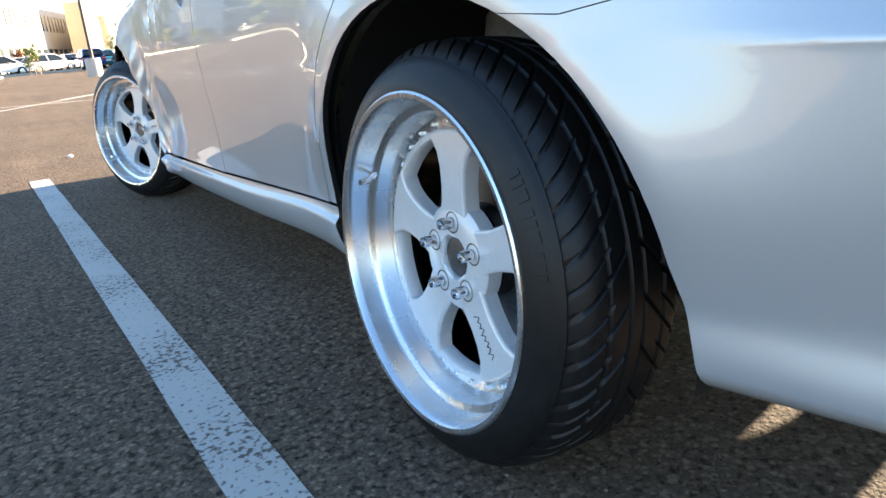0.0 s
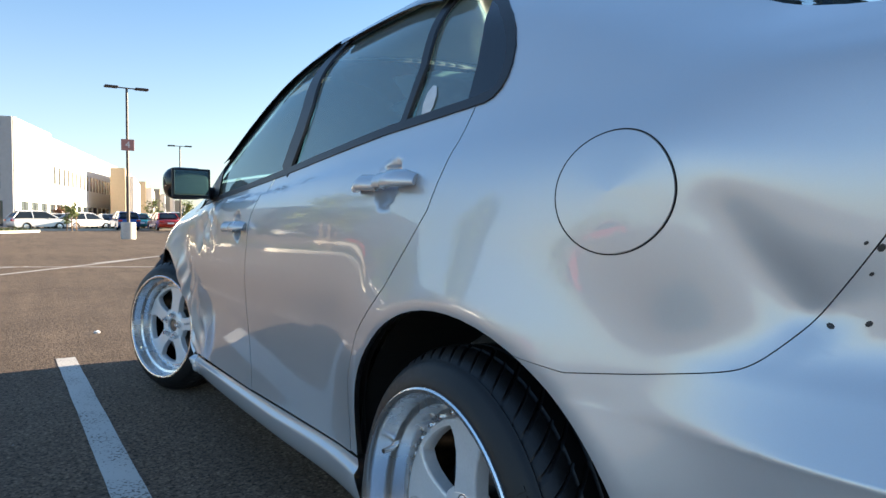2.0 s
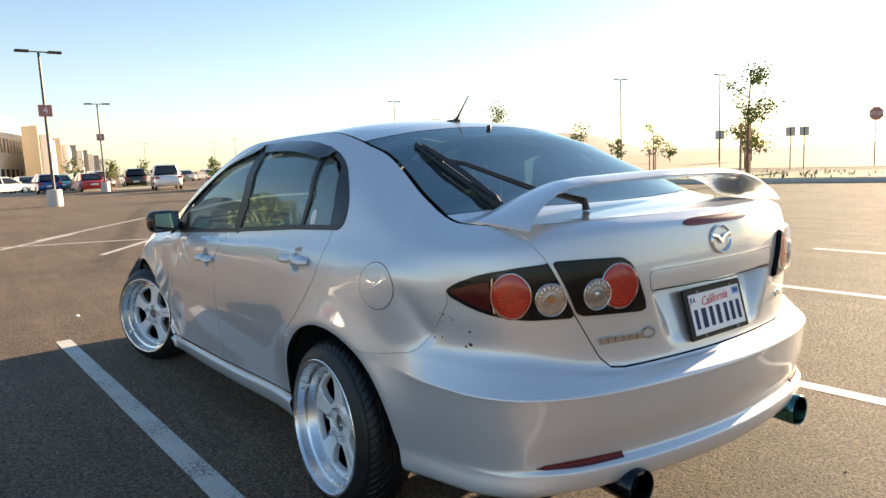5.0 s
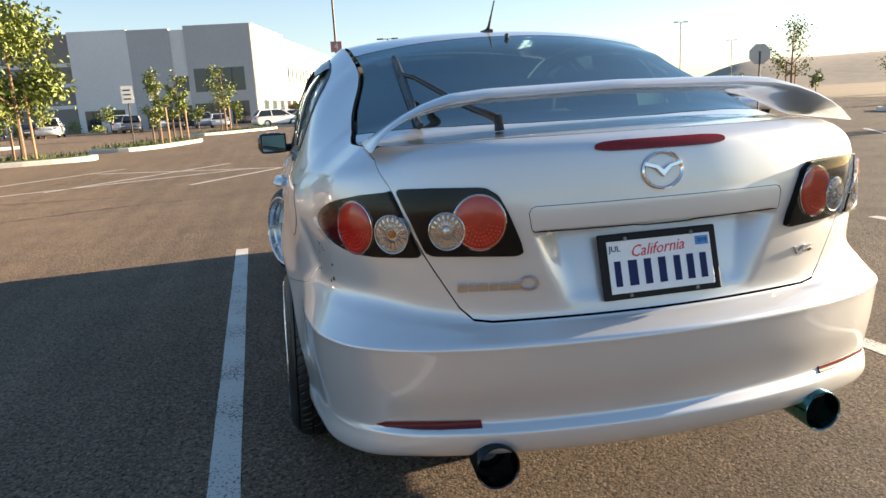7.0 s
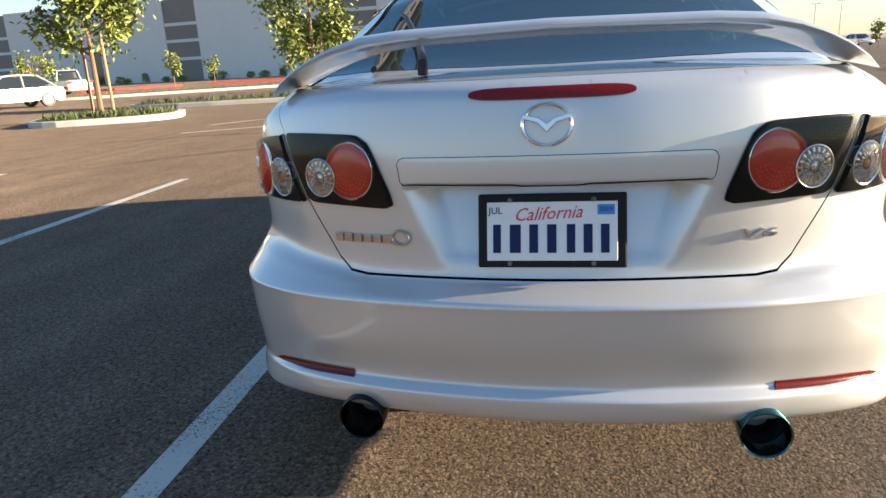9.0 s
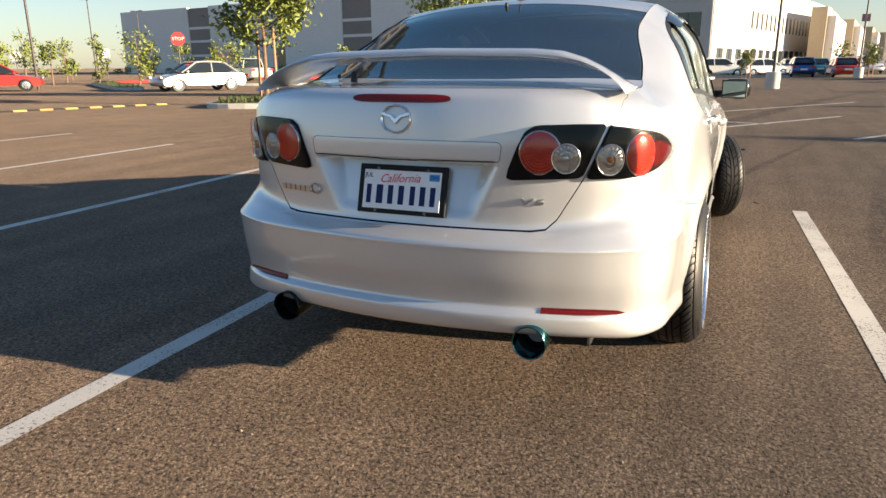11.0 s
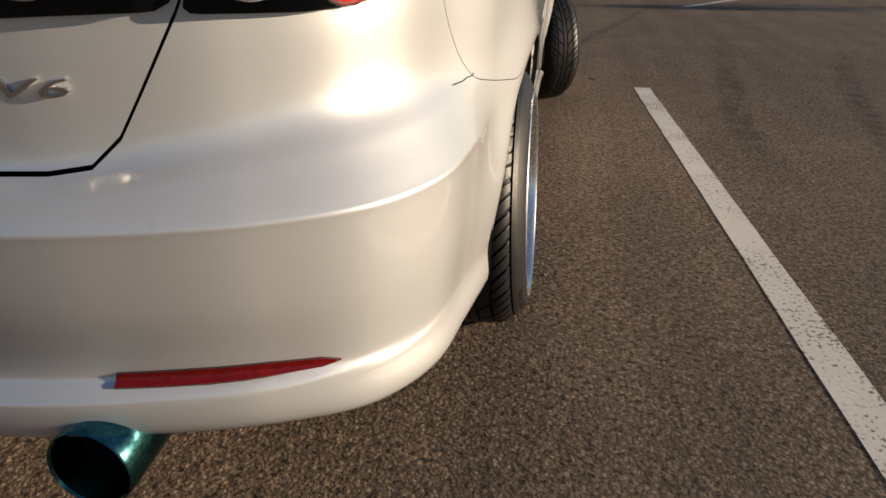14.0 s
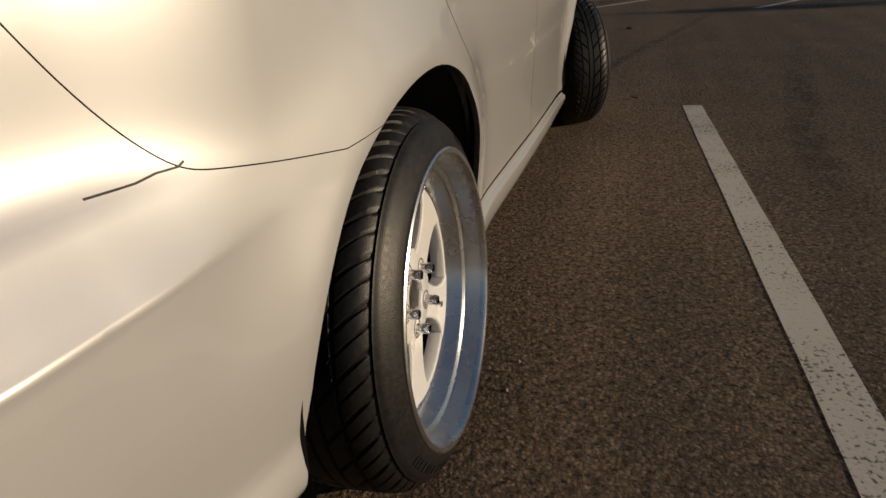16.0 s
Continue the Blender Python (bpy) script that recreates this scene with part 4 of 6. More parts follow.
for x, y, turn in ((2.90, 3.465, 20), (-3.4, 9.2, 80), (1.2, 4.43, 140)):
    leaf = [(0.0, 0.0), (0.012, 0.008), (0.03, 0.012), (0.05, 0.006), (0.06, 0.0), (0.048, -0.009), (0.028, -0.013), (0.01, -0.007)]
    bm = bmesh.new()
    mid = [bm.verts.new((px, 0, 0.003 + 0.1 * px * (0.06 - px) * 5)) for px in (0.0, 0.02, 0.04, 0.06)]
    up = [bm.verts.new((px, py, 0.012)) for px, py in ((0.012, 0.010), (0.03, 0.014), (0.05, 0.007))]
    dn = [bm.verts.new((px, -py, 0.010)) for px, py in ((0.012, 0.010), (0.03, 0.015), (0.05, 0.008))]
    for row in (up, dn):
        for quad in ((mid[0], mid[1], row[1], row[0]), (mid[1], mid[2], row[2], row[1])):
            bm.faces.new(quad)
        bm.faces.new((mid[2], mid[3], row[2]))
    leaf_ob = part("fallen_leaf", bm, LEAF_RED)
    leaf_ob.matrix_world = pose(x, y, 0.001, 0, 0, turn) @ Matrix.Diagonal((1.5, 1.7, 2.0, 1)) if x > 2 else pose(x, y, 0.001, 0, 0, turn)
    tagged(leaf_ob, label="curled dry brown leaf on the asphalt", category="leaf", group="fallen leaves")

for name, x, y, r, mat, label, kind_ in (("stone", 1.06, 8.4, 0.035, DARK_STONE, "small dark stone on the asphalt", "stone"), ("paper_scrap", -1.09, 5.88, 0.022, SIGN_WHITE, "small crumpled scrap of white paper", "litter")):
    bm = bmesh.new()
    bmesh.ops.create_icosphere(bm, subdivisions=2, radius=r)
    for v in bm.verts:
        v.co *= 1 + 0.5 * noise.noise(v.co * (2.2 / r))
        v.co.z = max(v.co.z * 0.6, -0.3 * r) + 0.3 * r
    ob_ = part(name, bm, mat)
    ob_.matrix_world = pose(x, y, 0, 0, 0, 30)
    tagged(ob_, label=label, category=kind_)

# ---------- the silver car: body surface ----------
def spline(xs, ys):
    """A smooth curve through points that never overshoots them."""
    xs, ys = np.array(xs, float), np.array(ys, float)
    h, slope = np.diff(xs), np.diff(ys) / np.diff(xs)
    d = np.zeros(len(xs))
    for k in range(1, len(xs) - 1):
        if slope[k - 1] * slope[k] > 0:
            w1, w2 = 2 * h[k] + h[k - 1], h[k] + 2 * h[k - 1]
            d[k] = (w1 + w2) / (w1 / slope[k - 1] + w2 / slope[k])
    d[0], d[-1] = slope[0], slope[-1]

    def at(x):
        x = np.clip(x, xs[0], xs[-1])
        k = np.clip(np.searchsorted(xs, x) - 1, 0, len(h) - 1)
        t = (x - xs[k]) / h[k]
        return (ys[k] * (1 + 2 * t) * (1 - t) ** 2 + h[k] * d[k] * t * (1 - t) ** 2
                + ys[k + 1] * t * t * (3 - 2 * t) + h[k] * d[k + 1] * t * t * (t - 1))
    return at


def bell(x, mid, wide):
    return np.exp(-((x - mid) / wide) ** 2)


def step(x, a, b):
    t = np.clip((x - a) / (b - a), 0, 1)
    return t * t * (3 - 2 * t)


# plan outline at the widest height, from the rear middle round the right side to the nose
PLAN_X = [0, 0.25, 0.49, 0.662, 0.772, 0.840, 0.872, 0.889, 0.902, 0.900, 0.895, 0.892, 0.888, 0.885, 0.86, 0.78, 0.6, 0.3, 0]
PLAN_Y = [0.015, 0.03, 0.072, 0.135, 0.207, 0.302, 0.44, 0.65, 0.95, 1.3, 2.0, 2.6, 3.1, 3.7, 4.1, 4.4, 4.58, 4.67, 4.69]
_q = np.concatenate([[0], np.cumsum(np.hypot(np.diff(PLAN_X), np.diff(PLAN_Y)))])
_fine = np.linspace(0, _q[-1], 1200)


def rounded(q, p, at):
    """Cubic interpolation with free slopes, for the plan outline."""
    g = np.gradient(np.array(p, float), q)
    if p[0]:
        g[0] = g[-1] = 0.0
    k = np.clip(np.searchsorted(q, at) - 1, 0, len(q) - 2)
    h = q[k + 1] - q[k]
    t = (at - q[k]) / h
    p = np.array(p, float)
    return p[k] * (1 + 2 * t) * (1 - t) ** 2 + h * g[k] * t * (1 - t) ** 2 + p[k + 1] * t * t * (3 - 2 * t) + h * g[k + 1] * t * t * (t - 1)


TX, TY = rounded(_q, PLAN_X, _fine), rounded(_q, PLAN_Y, _fine)
TX[0] = TX[-1] = 0
TS = np.concatenate([[0], np.cumsum(np.hypot(np.diff(TX), np.diff(TY)))])
_dx, _dy = np.gradient(TX, TS), np.gradient(TY, TS)
_ln = np.hypot(_dx, _dy)
TNX, TNY = _dy / _ln, -_dx / _ln
TNX[0], TNY[0] = 0.0, -1.0
SF = float(TS[-1])
_side = (TS > 0.6) & (TS < SF - 0.5)


def sy(y):
    """Way along the outline at a place y of the flank."""
    return float(np.interp(y, TY, TS))


def sx(x):
    """Way along the outline at a place x of the tail."""
    keep = TY < 0.5
    return float(np.interp(x, TX[keep], TS[keep]))


STN = [0, 0.4, 0.62, 0.8, sy(0.45), sy(0.65), sy(1.04), sy(1.5), sy(2.1), sy(2.95), sy(3.35), sy(3.71), sy(4.2), SF]
FEATURES = []


def feature(inset, height):
    FEATURES.append((spline(STN, inset), spline(STN, height)))


# inset from the outline and height of each feature line, from the sill up to the roof rail
feature([.09, .09, .09, .09, .08, .07, .07, .07, .07, .07, .07, .07, .07, .07], [.318, .318, .312, .298, .28, .258, .17, .21, .18, .15, .15, .17, .18, .17])
feature([.022, .022, .022, .022, .02, .02, .02, .024, .024, .024, .024, .02, .03, .03], [.345, .345, .34, .328, .312, .292, .20, .235, .205, .175, .17, .20, .22, .22])
feature([.008, .008, .010, .020, .024, .024, .01, .012, .012, .012, .012, .01, .02, .02], [.402, .402, .398, .388, .375, .36, .28, .295, .262, .232, .22, .3, .3, .3])
feature([.032, .032, .031, .025, .024, .023, .024, .027, .027, .027, .027, .03, .02, .02], [.428, .428, .424, .412, .398, .385, .31, .325, .292, .262, .25, .33, .34, .34])
feature([.010, .010, .011, .013, .014, .020, .01, .022, .022, .022, .022, .01, .015, .015], [.52, .52, .515, .505, .495, .48, .45, .45, .43, .42, .42, .44, .45, .45])
feature([.0015, .0015, .0015, .004, .010, .021, .009, .009, .009, .009, .009, .006, .01, .01], [.609, .609, .607, .605, .606, .604, .575, .585, .565, .555, .555, .545, .545, .545])
feature([0, 0, 0, .002, .009, .021, .008, .008, .008, .008, .008, .005, .01, .01], [.624, .624, .622, .620, .621, .620, .59, .60, .58, .57, .57, .56, .56, .56])
feature([.009, .009, .009, .011, .015, .021, .008, .007, .007, .007, .007, .005, .011, .012], [.632, .632, .631, .630, .632, .634, .605, .62, .60, .59, .585, .58, .572, .572])
feature([.038, .038, .042, .048, .040, .022, .006, 0, 0, 0, 0, .002, .02, .03], [.648, .648, .660, .674, .682, .676, .66, .70, .68, .67, .66, .65, .62, .62])
feature([.07, .07, .074, .080, .061, .023, .003, 0, 0, 0, 0, 0, .04, .06], [.676, .676, .700, .726, .736, .724, .74, .79, .78, .77, .75, .73, .68, .68])
feature([.068, .068, .072, .078, .060, .020, .006, .004, .004, .004, .006, .01, .08, .12], [.80, .80, .81, .82, .84, .85, .86, .88, .87, .86, .83, .80, .72, .72])
feature([.064, .064, .068, .077, .064, .026, .024, .020, .02, .02, .03, .04, .15, .2], [.93, .93, .93, .93, .93, .94, .95, .95, .93, .90, .87, .85, .75, .75])
feature([.078, .078, .083, .090, .085, .062, .066, .058, .052, .05, .06, .07, .2, .26], [1.04, 1.04, 1.03, 1.02, 1.01, 1.01, 1.03, 1.02, .975, .935, .905, .88, .78, .78])
feature([.094, .094, .102, .123, .128, .114, .155, .142, .125, .10, .08, .09, .22, .28], [1.078, 1.078, 1.072, 1.06, 1.05, 1.07, 1.208, 1.275, 1.248, 1.07, .935, .89, .79, .79])
feature([.132, .132, .144, .176, .183, .219, .306, .292, .262, .19, .10, .105, .24, .30], [1.097, 1.097, 1.092, 1.087, 1.089, 1.134, 1.316, 1.430, 1.420, 1.195, .965, .90, .80, .80])
ARCHES = ((1.035, 0.335, 0.41, 0.368), (3.71, 0.335, 0.40, 0.37))
# dents of the left flank: way, height, reach along, reach up, depth
DENTS = [(sy(3.28), 0.52, 0.05, 0.16, 0.03), (sy(3.20), 0.42, 0.03, 0.10, -0.018), (sy(3.36), 0.62, 0.05, 0.06, -0.015), (sy(3.12), 0.36, 0.05, 0.05, 0.015),
         (sy(2.86), 0.86, 0.06, 0.03, 0.012), (sy(2.74), 0.90, 0.035, 0.045, -0.008), (sy(3.0), 0.80, 0.05, 0.06, 0.014)]
_vv = np.linspace(0, len(FEATURES) - 1, 181)


def catmull(knots, v):
    """Across the feature lines at one station; knots (n, 2)."""
    n = len(knots)
    k = np.clip(v.astype(int), 0, n - 2)
    t = (v - k)[:, None]
    p1, p2 = knots[k], knots[k + 1]
    m1 = (knots[np.minimum(k + 1, n - 1)] - knots[np.maximum(k - 1, 0)]) / 2
    m2 = (knots[np.minimum(k + 2, n - 1)] - knots[k]) / 2
    return p1 * (1 + 2 * t) * (1 - t) ** 2 + m1 * t * (1 - t) ** 2 + p2 * t * t * (3 - 2 * t) + m2 * t * t * (t - 1)


SECTIONS = {}


def section(s):
    key = round(s, 4)
    if key not in SECTIONS:
        knots = np.array([(float(d(np.array([s]))[0]), float(z(np.array([s]))[0])) for d, z in FEATURES])
        y = float(np.interp(s, TS, TY))
        keep = float(step(y, 0.56, 0.64) * (1 - step(y, 1.0, 1.16)))
        knots[-1, 1] += keep * (1.112 + 0.442 * (lay(y) - 0.644) - knots[-1, 1])
        c = catmull(knots, _vv)
        c[:, 1] = np.maximum.accumulate(c[:, 1] + np.arange(len(c)) * 1e-6)
        SECTIONS[key] = c
    return SECTIONS[key]


FOLD_A, FOLD_D, FOLD_L = (0.60, 0.90), (0.591, 0.807), 0.168


def inset_extra(s, z, left):
    """Wheel flares, the number plate's hollow and, on the left, dents."""
    out = 0.0
    y = float(np.interp(s, TS, TY))
    if s > 0.9:
        for ay, az, a, b in ARCHES:
            r = math.hypot((y - ay) / a, (z - az) / b)
            if z > 0.2:
                out -= (0.25 + 0.75 * float(step(z, 0.28, 0.56))) * (0.006 * math.exp(-((r - 1.0) / 0.10) ** 2) + 0.019 * math.exp(-((r - 1.04) / 0.24) ** 2))
    else:
        x = float(np.interp(s, TS, TX))
        wide = 0.325 - 0.35 * max(0, 0.876 - z)
        t = min(max((wide + 0.02 - x) / 0.075, 0), 1)
        up = min(max((0.876 - z) / 0.006, 0), 1) * min(max((z - 0.672) / 0.05, 0), 1)
        out += (0.004 + 0.062 * max(z - 0.69, 0) / 0.18) * t * t * (3 - 2 * t) * up
        lip = min(max((0.345 - x) / 0.012, 0), 1) * min(max((z - 0.876) / 0.006, 0), 1) * min(max((0.941 - z) / 0.006, 0), 1)
        out -= 0.0025 * lip
    for hy, hz in ((1.29, 0.925), (2.385, 0.832)):
        if s > 0.9 and abs(y - hy) < 0.07 and abs(z - hz) < 0.07:
            out += 0.022 * (1 - step(math.hypot(y - hy, z - hz), 0.028, 0.054))
    if left:
        for ds, dz, ws, wz, depth in DENTS:
            g = ((s - ds) / ws) ** 2 + ((z - dz) / wz) ** 2
            if g < 9:
                out += depth * math.exp(-g)
        # a fold that runs from beside the fuel door down to the bumper seam, deepest at the seam
        down = (FOLD_A[0] - y) * FOLD_D[0] + (FOLD_A[1] - z) * FOLD_D[1]
        over = (FOLD_A[0] - y) * FOLD_D[1] - (FOLD_A[1] - z) * FOLD_D[0]
        if -0.08 < down < 0.3 and abs(over) < 0.2:
            grow = float(step(down, -0.05, FOLD_L)) * (1 - float(step(down, FOLD_L + 0.005, FOLD_L + 0.05)))
            out += grow * (0.006 * math.exp(-(over / 0.06) ** 2) + 0.0045 * math.exp(-(over / 0.026) ** 2))
        folds = math.exp(-((y - 3.27) / 0.09) ** 2) * min(1, max(0, (0.75 - z) / 0.2))
        if folds > 0.01:
            out += folds * (0.012 * math.sin(62 * y + 5 * math.sin(11 * z)) + 0.008 * math.sin(31 * z + 14 * y))
        kink = math.exp(-((y - 2.84) / 0.13) ** 2 - ((z - 0.84) / 0.07) ** 2)
        if kink > 0.02:
            out += kink * (0.014 * abs(math.sin(24 * y + 15 * z)) + 0.011 * abs(math.sin(31 * z - 17 * y)) - 0.010)
    return out


# the body's length, laid out from the tail to the nose
LAY = spline([-0.3, 0.08, 0.2, 0.42, 0.69, 1.04, 1.45, 2.9, 3.68, 4.75], [-0.3, 0.08, 0.207, 0.474, 0.764, 1.119, 1.539, 3.045, 3.82, 4.86])


def lay(y):
    return float(LAY(np.array([float(y)]))[0])


def skin(s, z, deep=0.0):
    """A place on the flank or tail: way along the outline (left: minus), height."""
    p = straight(s, z, deep)
    p[1] = lay(p[1])
    return p


def straight(s, z, deep=0.0):
    """The same before the length is laid out."""
    a = abs(s)
    c = section(a)
    d = float(np.interp(z, c[:, 1], c[:, 0])) + inset_extra(a, z, s < 0) + deep
    x, y = np.interp(a, TS, TX), np.interp(a, TS, TY)
    nx, ny = np.interp(a, TS, TNX), np.interp(a, TS, TNY)
    px, py = max(x - d * nx, 0.0), y - d * ny
    if s > 0.8:
        px -= 0.014 * float(step(s, 0.8, 1.15))
    return np.array([math.copysign(px, s) if s else 0.0, py, min(max(z, c[0, 1]), c[-1, 1])])


def st(x, z):
    """Way along the outline at which the tail's skin is x from the middle, at a height."""
    lo, hi = 0.0, sy(0.6)
    for _ in range(26):
        mid = (lo + hi) / 2
        lo, hi = (mid, hi) if skin(mid, z)[0] < x else (lo, mid)
    return lo


def su(y, z, side=-1):
    """Way along the outline at which the flank's skin is at y, at a height."""
    lo, hi = 0.3, sy(4.0)
    for _ in range(28):
        mid = (lo + hi) / 2
        lo, hi = (mid, hi) if straight(side * mid, z)[1] < y else (lo, mid)
    return lo


def rail(s):
    return float(section(abs(s))[-1, 1])


# top surface: roof, glass, bonnet, deck
_rs = np.linspace(0, SF, 400)
_rp = np.array([straight(s, 9.0) for s in _rs])
_order = np.maximum.accumulate(_rp[:, 1] + np.arange(400) * 1e-7)
MID = spline([0.15, 0.30, 0.42, 0.50, 0.62, 0.8, 1.05, 1.3, 1.6, 2.0, 2.3, 2.6, 3.0, 3.3, 3.45, 3.9, 4.4, 4.7],
             [1.096, 1.108, 1.116, 1.142, 1.196, 1.277, 1.392, 1.458, 1.484, 1.486, 1.468, 1.39, 1.215, 1.06, .985, .93, .83, .79])


def top(x, y, deep=0.0):
    xr, zr = float(np.interp(y, _order, _rp[:, 0])), float(np.interp(y, _order, _rp[:, 2]))
    mid = float(MID(np.array([y]))[0])
    f = min(abs(x) / max(xr, 1e-3), 1.0)
    return np.array([x, lay(y), zr + (mid - zr) * (1 - f ** 2.3) - deep])


def edge(y):
    return float(np.interp(y, _order, _rp[:, 0]))


def shrink(poly, gap):
    """The outline drawn in by a gap."""
    p = np.array(poly, float)
    area = 0.5 * np.sum(p[:, 0] * np.roll(p[:, 1], -1) - np.roll(p[:, 0], -1) * p[:, 1])
    if area < 0:
        p = p[::-1]
    a, b = p - np.roll(p, 1, 0), np.roll(p, -1, 0) - p
    na = np.stack([-a[:, 1], a[:, 0]], 1) / np.maximum(np.linalg.norm(a, axis=1), 1e-9)[:, None]
    nb = np.stack([-b[:, 1], b[:, 0]], 1) / np.maximum(np.linalg.norm(b, axis=1), 1e-9)[:, None]
    m = na + nb
    m /= np.maximum(np.sum(m * na, 1), 0.35)[:, None]
    return p + gap * m


def dense(poly, gap):
    """Extra points along the long sides of an outline."""
    out = []
    p = [tuple(q) for q in poly]
    for a, b in zip(p, p[1:] + p[:1]):
        n = max(1, int(math.hypot(b[0] - a[0], b[1] - a[1]) / gap))
        out += [(a[0] + (b[0] - a[0]) * k / n, a[1] + (b[1] - a[1]) * k / n) for k in range(n)]
    return out


def panel(name, poly, surface, material, parent, label="", grid=0.03, gap=0.0007, lip=0.012, lift=0.0, grid2=None):
    """A sheet of the body: an outline in the surface's own two ways, pressed to shape, with turned-in edges."""
    poly = dense(shrink(poly, gap) if gap else poly, grid)
    bm = bmesh.new()
    f = bm.faces.new([bm.verts.new((u, v, 0)) for u, v in poly])
    bm.normal_update()
    if f.normal.z < 0:
        f.normal_flip()
    bmesh.ops.triangulate(bm, faces=bm.faces[:])
    for axis, g in ((0, grid), (1, grid2 or grid)):
        lo, hi = min(p[axis] for p in poly), max(p[axis] for p in poly)
        for k in range(math.floor(lo / g) + 1, math.ceil(hi / g)):
            co = [0, 0, 0]
            co[axis] = k * g
            no = [0, 0, 0]
            no[axis] = 1
            bmesh.ops.bisect_plane(bm, geom=bm.verts[:] + bm.edges[:] + bm.faces[:], dist=1e-5, plane_co=co, plane_no=no)
    bm.verts.index_update()
    bm.normal_update()
    verts, normals, faces = [], [], []
    e = 0.004
    for v in bm.verts:
        u, w = v.co.x, v.co.y
        p = surface(u, w)
        pu, pw = surface(u + e, w) - surface(u - e, w), surface(u, w + e) - surface(u, w - e)
        n = np.cross(pu, pw)
        n /= max(np.linalg.norm(n), 1e-12)
        verts.append(p)
        normals.append(n)
    middle = np.mean(verts, 0)
    core = np.array([0, min(max(middle[1], 1.0), 3.6), 0.55])
    if np.sum([n @ (p - core) for n, p in zip(normals, verts)]) < 0:
        normals = [-n for n in normals]
    verts = [p + lift * n for p, n in zip(verts, normals)]
    ways = []
    for f in bm.faces:
        ids = [v.index for v in f.verts]
        if f.normal.z < 0:
            ids.reverse()
        faces.append(ids)
        a, b, c = (verts[i] for i in ids[:3])
        ways.append(float(np.cross(b - a, c - a) @ normals[ids[0]]))
    if sum(ways) < 0:
        faces = [ids[::-1] for ids in faces]
    if lip:
        base = {}
        for ed in bm.edges:
            if len(ed.link_faces) == 1:
                pair = [v.index for v in ed.verts]
                for i in pair:
                    if i not in base:
                        base[i] = len(verts)
                        verts += [verts[i], verts[i] - lip * normals[i]]
                        normals += [normals[i], normals[i]]
                i, j = pair
                faces.append([base[i], base[j], base[j] + 1, base[i] + 1])
    bm.free()
    me = bpy.data.meshes.new(name)
    me.from_pydata([tuple(v) for v in verts], [], faces)
    me.materials.append(material)
    me.polygons.foreach_set("use_smooth", [True] * len(faces))
    me.normals_split_custom_set_from_vertices([tuple(n) for n in normals])
    ob = new(name, me)
    ob.parent = parent
    if label:
        ob["label"] = label
    return ob


def ribbon(name, path, surface, material, parent, width=0.006, lift=0.001, label="", n=6):
    """A narrow raised strip along a path on the surface."""
    pts, out = [], []
    for a, b in zip(path, path[1:]):
        k = max(1, int(math.hypot(b[0] - a[0], b[1] - a[1]) / 0.02))
        pts += [(a[0] + (b[0] - a[0]) * i / k, a[1] + (b[1] - a[1]) * i / k) for i in range(k)]
    pts.append(path[-1])
    bm = bmesh.new()
    rows = []
    e = 0.003
    for i, (u, v) in enumerate(pts):
        p = surface(u, v)
        n_ = np.cross(surface(u + e, v) - surface(u - e, v), surface(u, v + e) - surface(u, v - e))
        n_ /= max(np.linalg.norm(n_), 1e-12)
        if n_ @ (p - np.array([0, min(max(p[1], 1.0), 3.6), 0.55])) < 0:
            n_ = -n_
        q0, q1 = surface(*pts[max(i - 1, 0)]), surface(*pts[min(i + 1, len(pts) - 1)])
        w = np.cross(n_, q1 - q0)
        w /= max(np.linalg.norm(w), 1e-12)
        ring = [p - w * width / 2 - n_ * 0.003, p - w * width / 2 * 0.9 + n_ * lift, p + w * width / 2 * 0.9 + n_ * lift, p + w * width / 2 - n_ * 0.003]
        rows.append([bm.verts.new(tuple(q)) for q in ring])
    for a, b in zip(rows, rows[1:]):
        for k in range(3):
            bm.faces.new((a[k], a[k + 1], b[k + 1], b[k]))
    bmesh.ops.recalc_face_normals(bm, faces=bm.faces)
    return part(name, bm, material, parent, label, smooth=True)


def arch(which, a0, a1, n=14, grow=1.0):
    """Points round a wheel opening, degrees from the rear over the top."""
    ay, az, a, b = ARCHES[which]
    return [(ay - grow * a * math.cos(radians(t)), az + grow * b * math.sin(radians(t))) for t in np.linspace(a0, a1, n)]


car = empty("silver_hatchback", label="silver five-door hatchback with dented flank, parked on asphalt", category="car")


def flank(poly):
    """Side outline given as (y, z) to (way, z)."""
    return [(sy(y), z) for y, z in poly]


def both(name, poly, material, label="", left_label="", **more):
    """The same sheet on the right and the left flank."""
    right = panel(name, poly, skin, material, car, label, **more)
    left = panel(name, [(-u, v) for u, v in poly], skin, material, car, left_label or label, **more)
    return right, left


# tail: bumper
tail_cut = [(st(0.60, 0.88), 0.88), (su(0.43, 0.90), 0.90)]
SEAM = [(0.425, 0.865), (0.457, 0.808), (0.494, 0.753), (0.526, 0.714), (0.545, 0.698), (0.567, 0.690), (0.62, 0.679), (0.673, 0.669), (0.76, 0.656)]
for _ in range(2):
    SEAM = SEAM[:1] + [(p[0] * q + r[0] * (1 - q), p[1] * q + r[1] * (1 - q)) for p, r in zip(SEAM, SEAM[1:]) for q in (0.75, 0.25)] + SEAM[-1:]
seams = {side: [(su(y, z, side), z) for y, z in SEAM] + flank(arch(0, 63, 63, 1)) for side in (1, -1)}


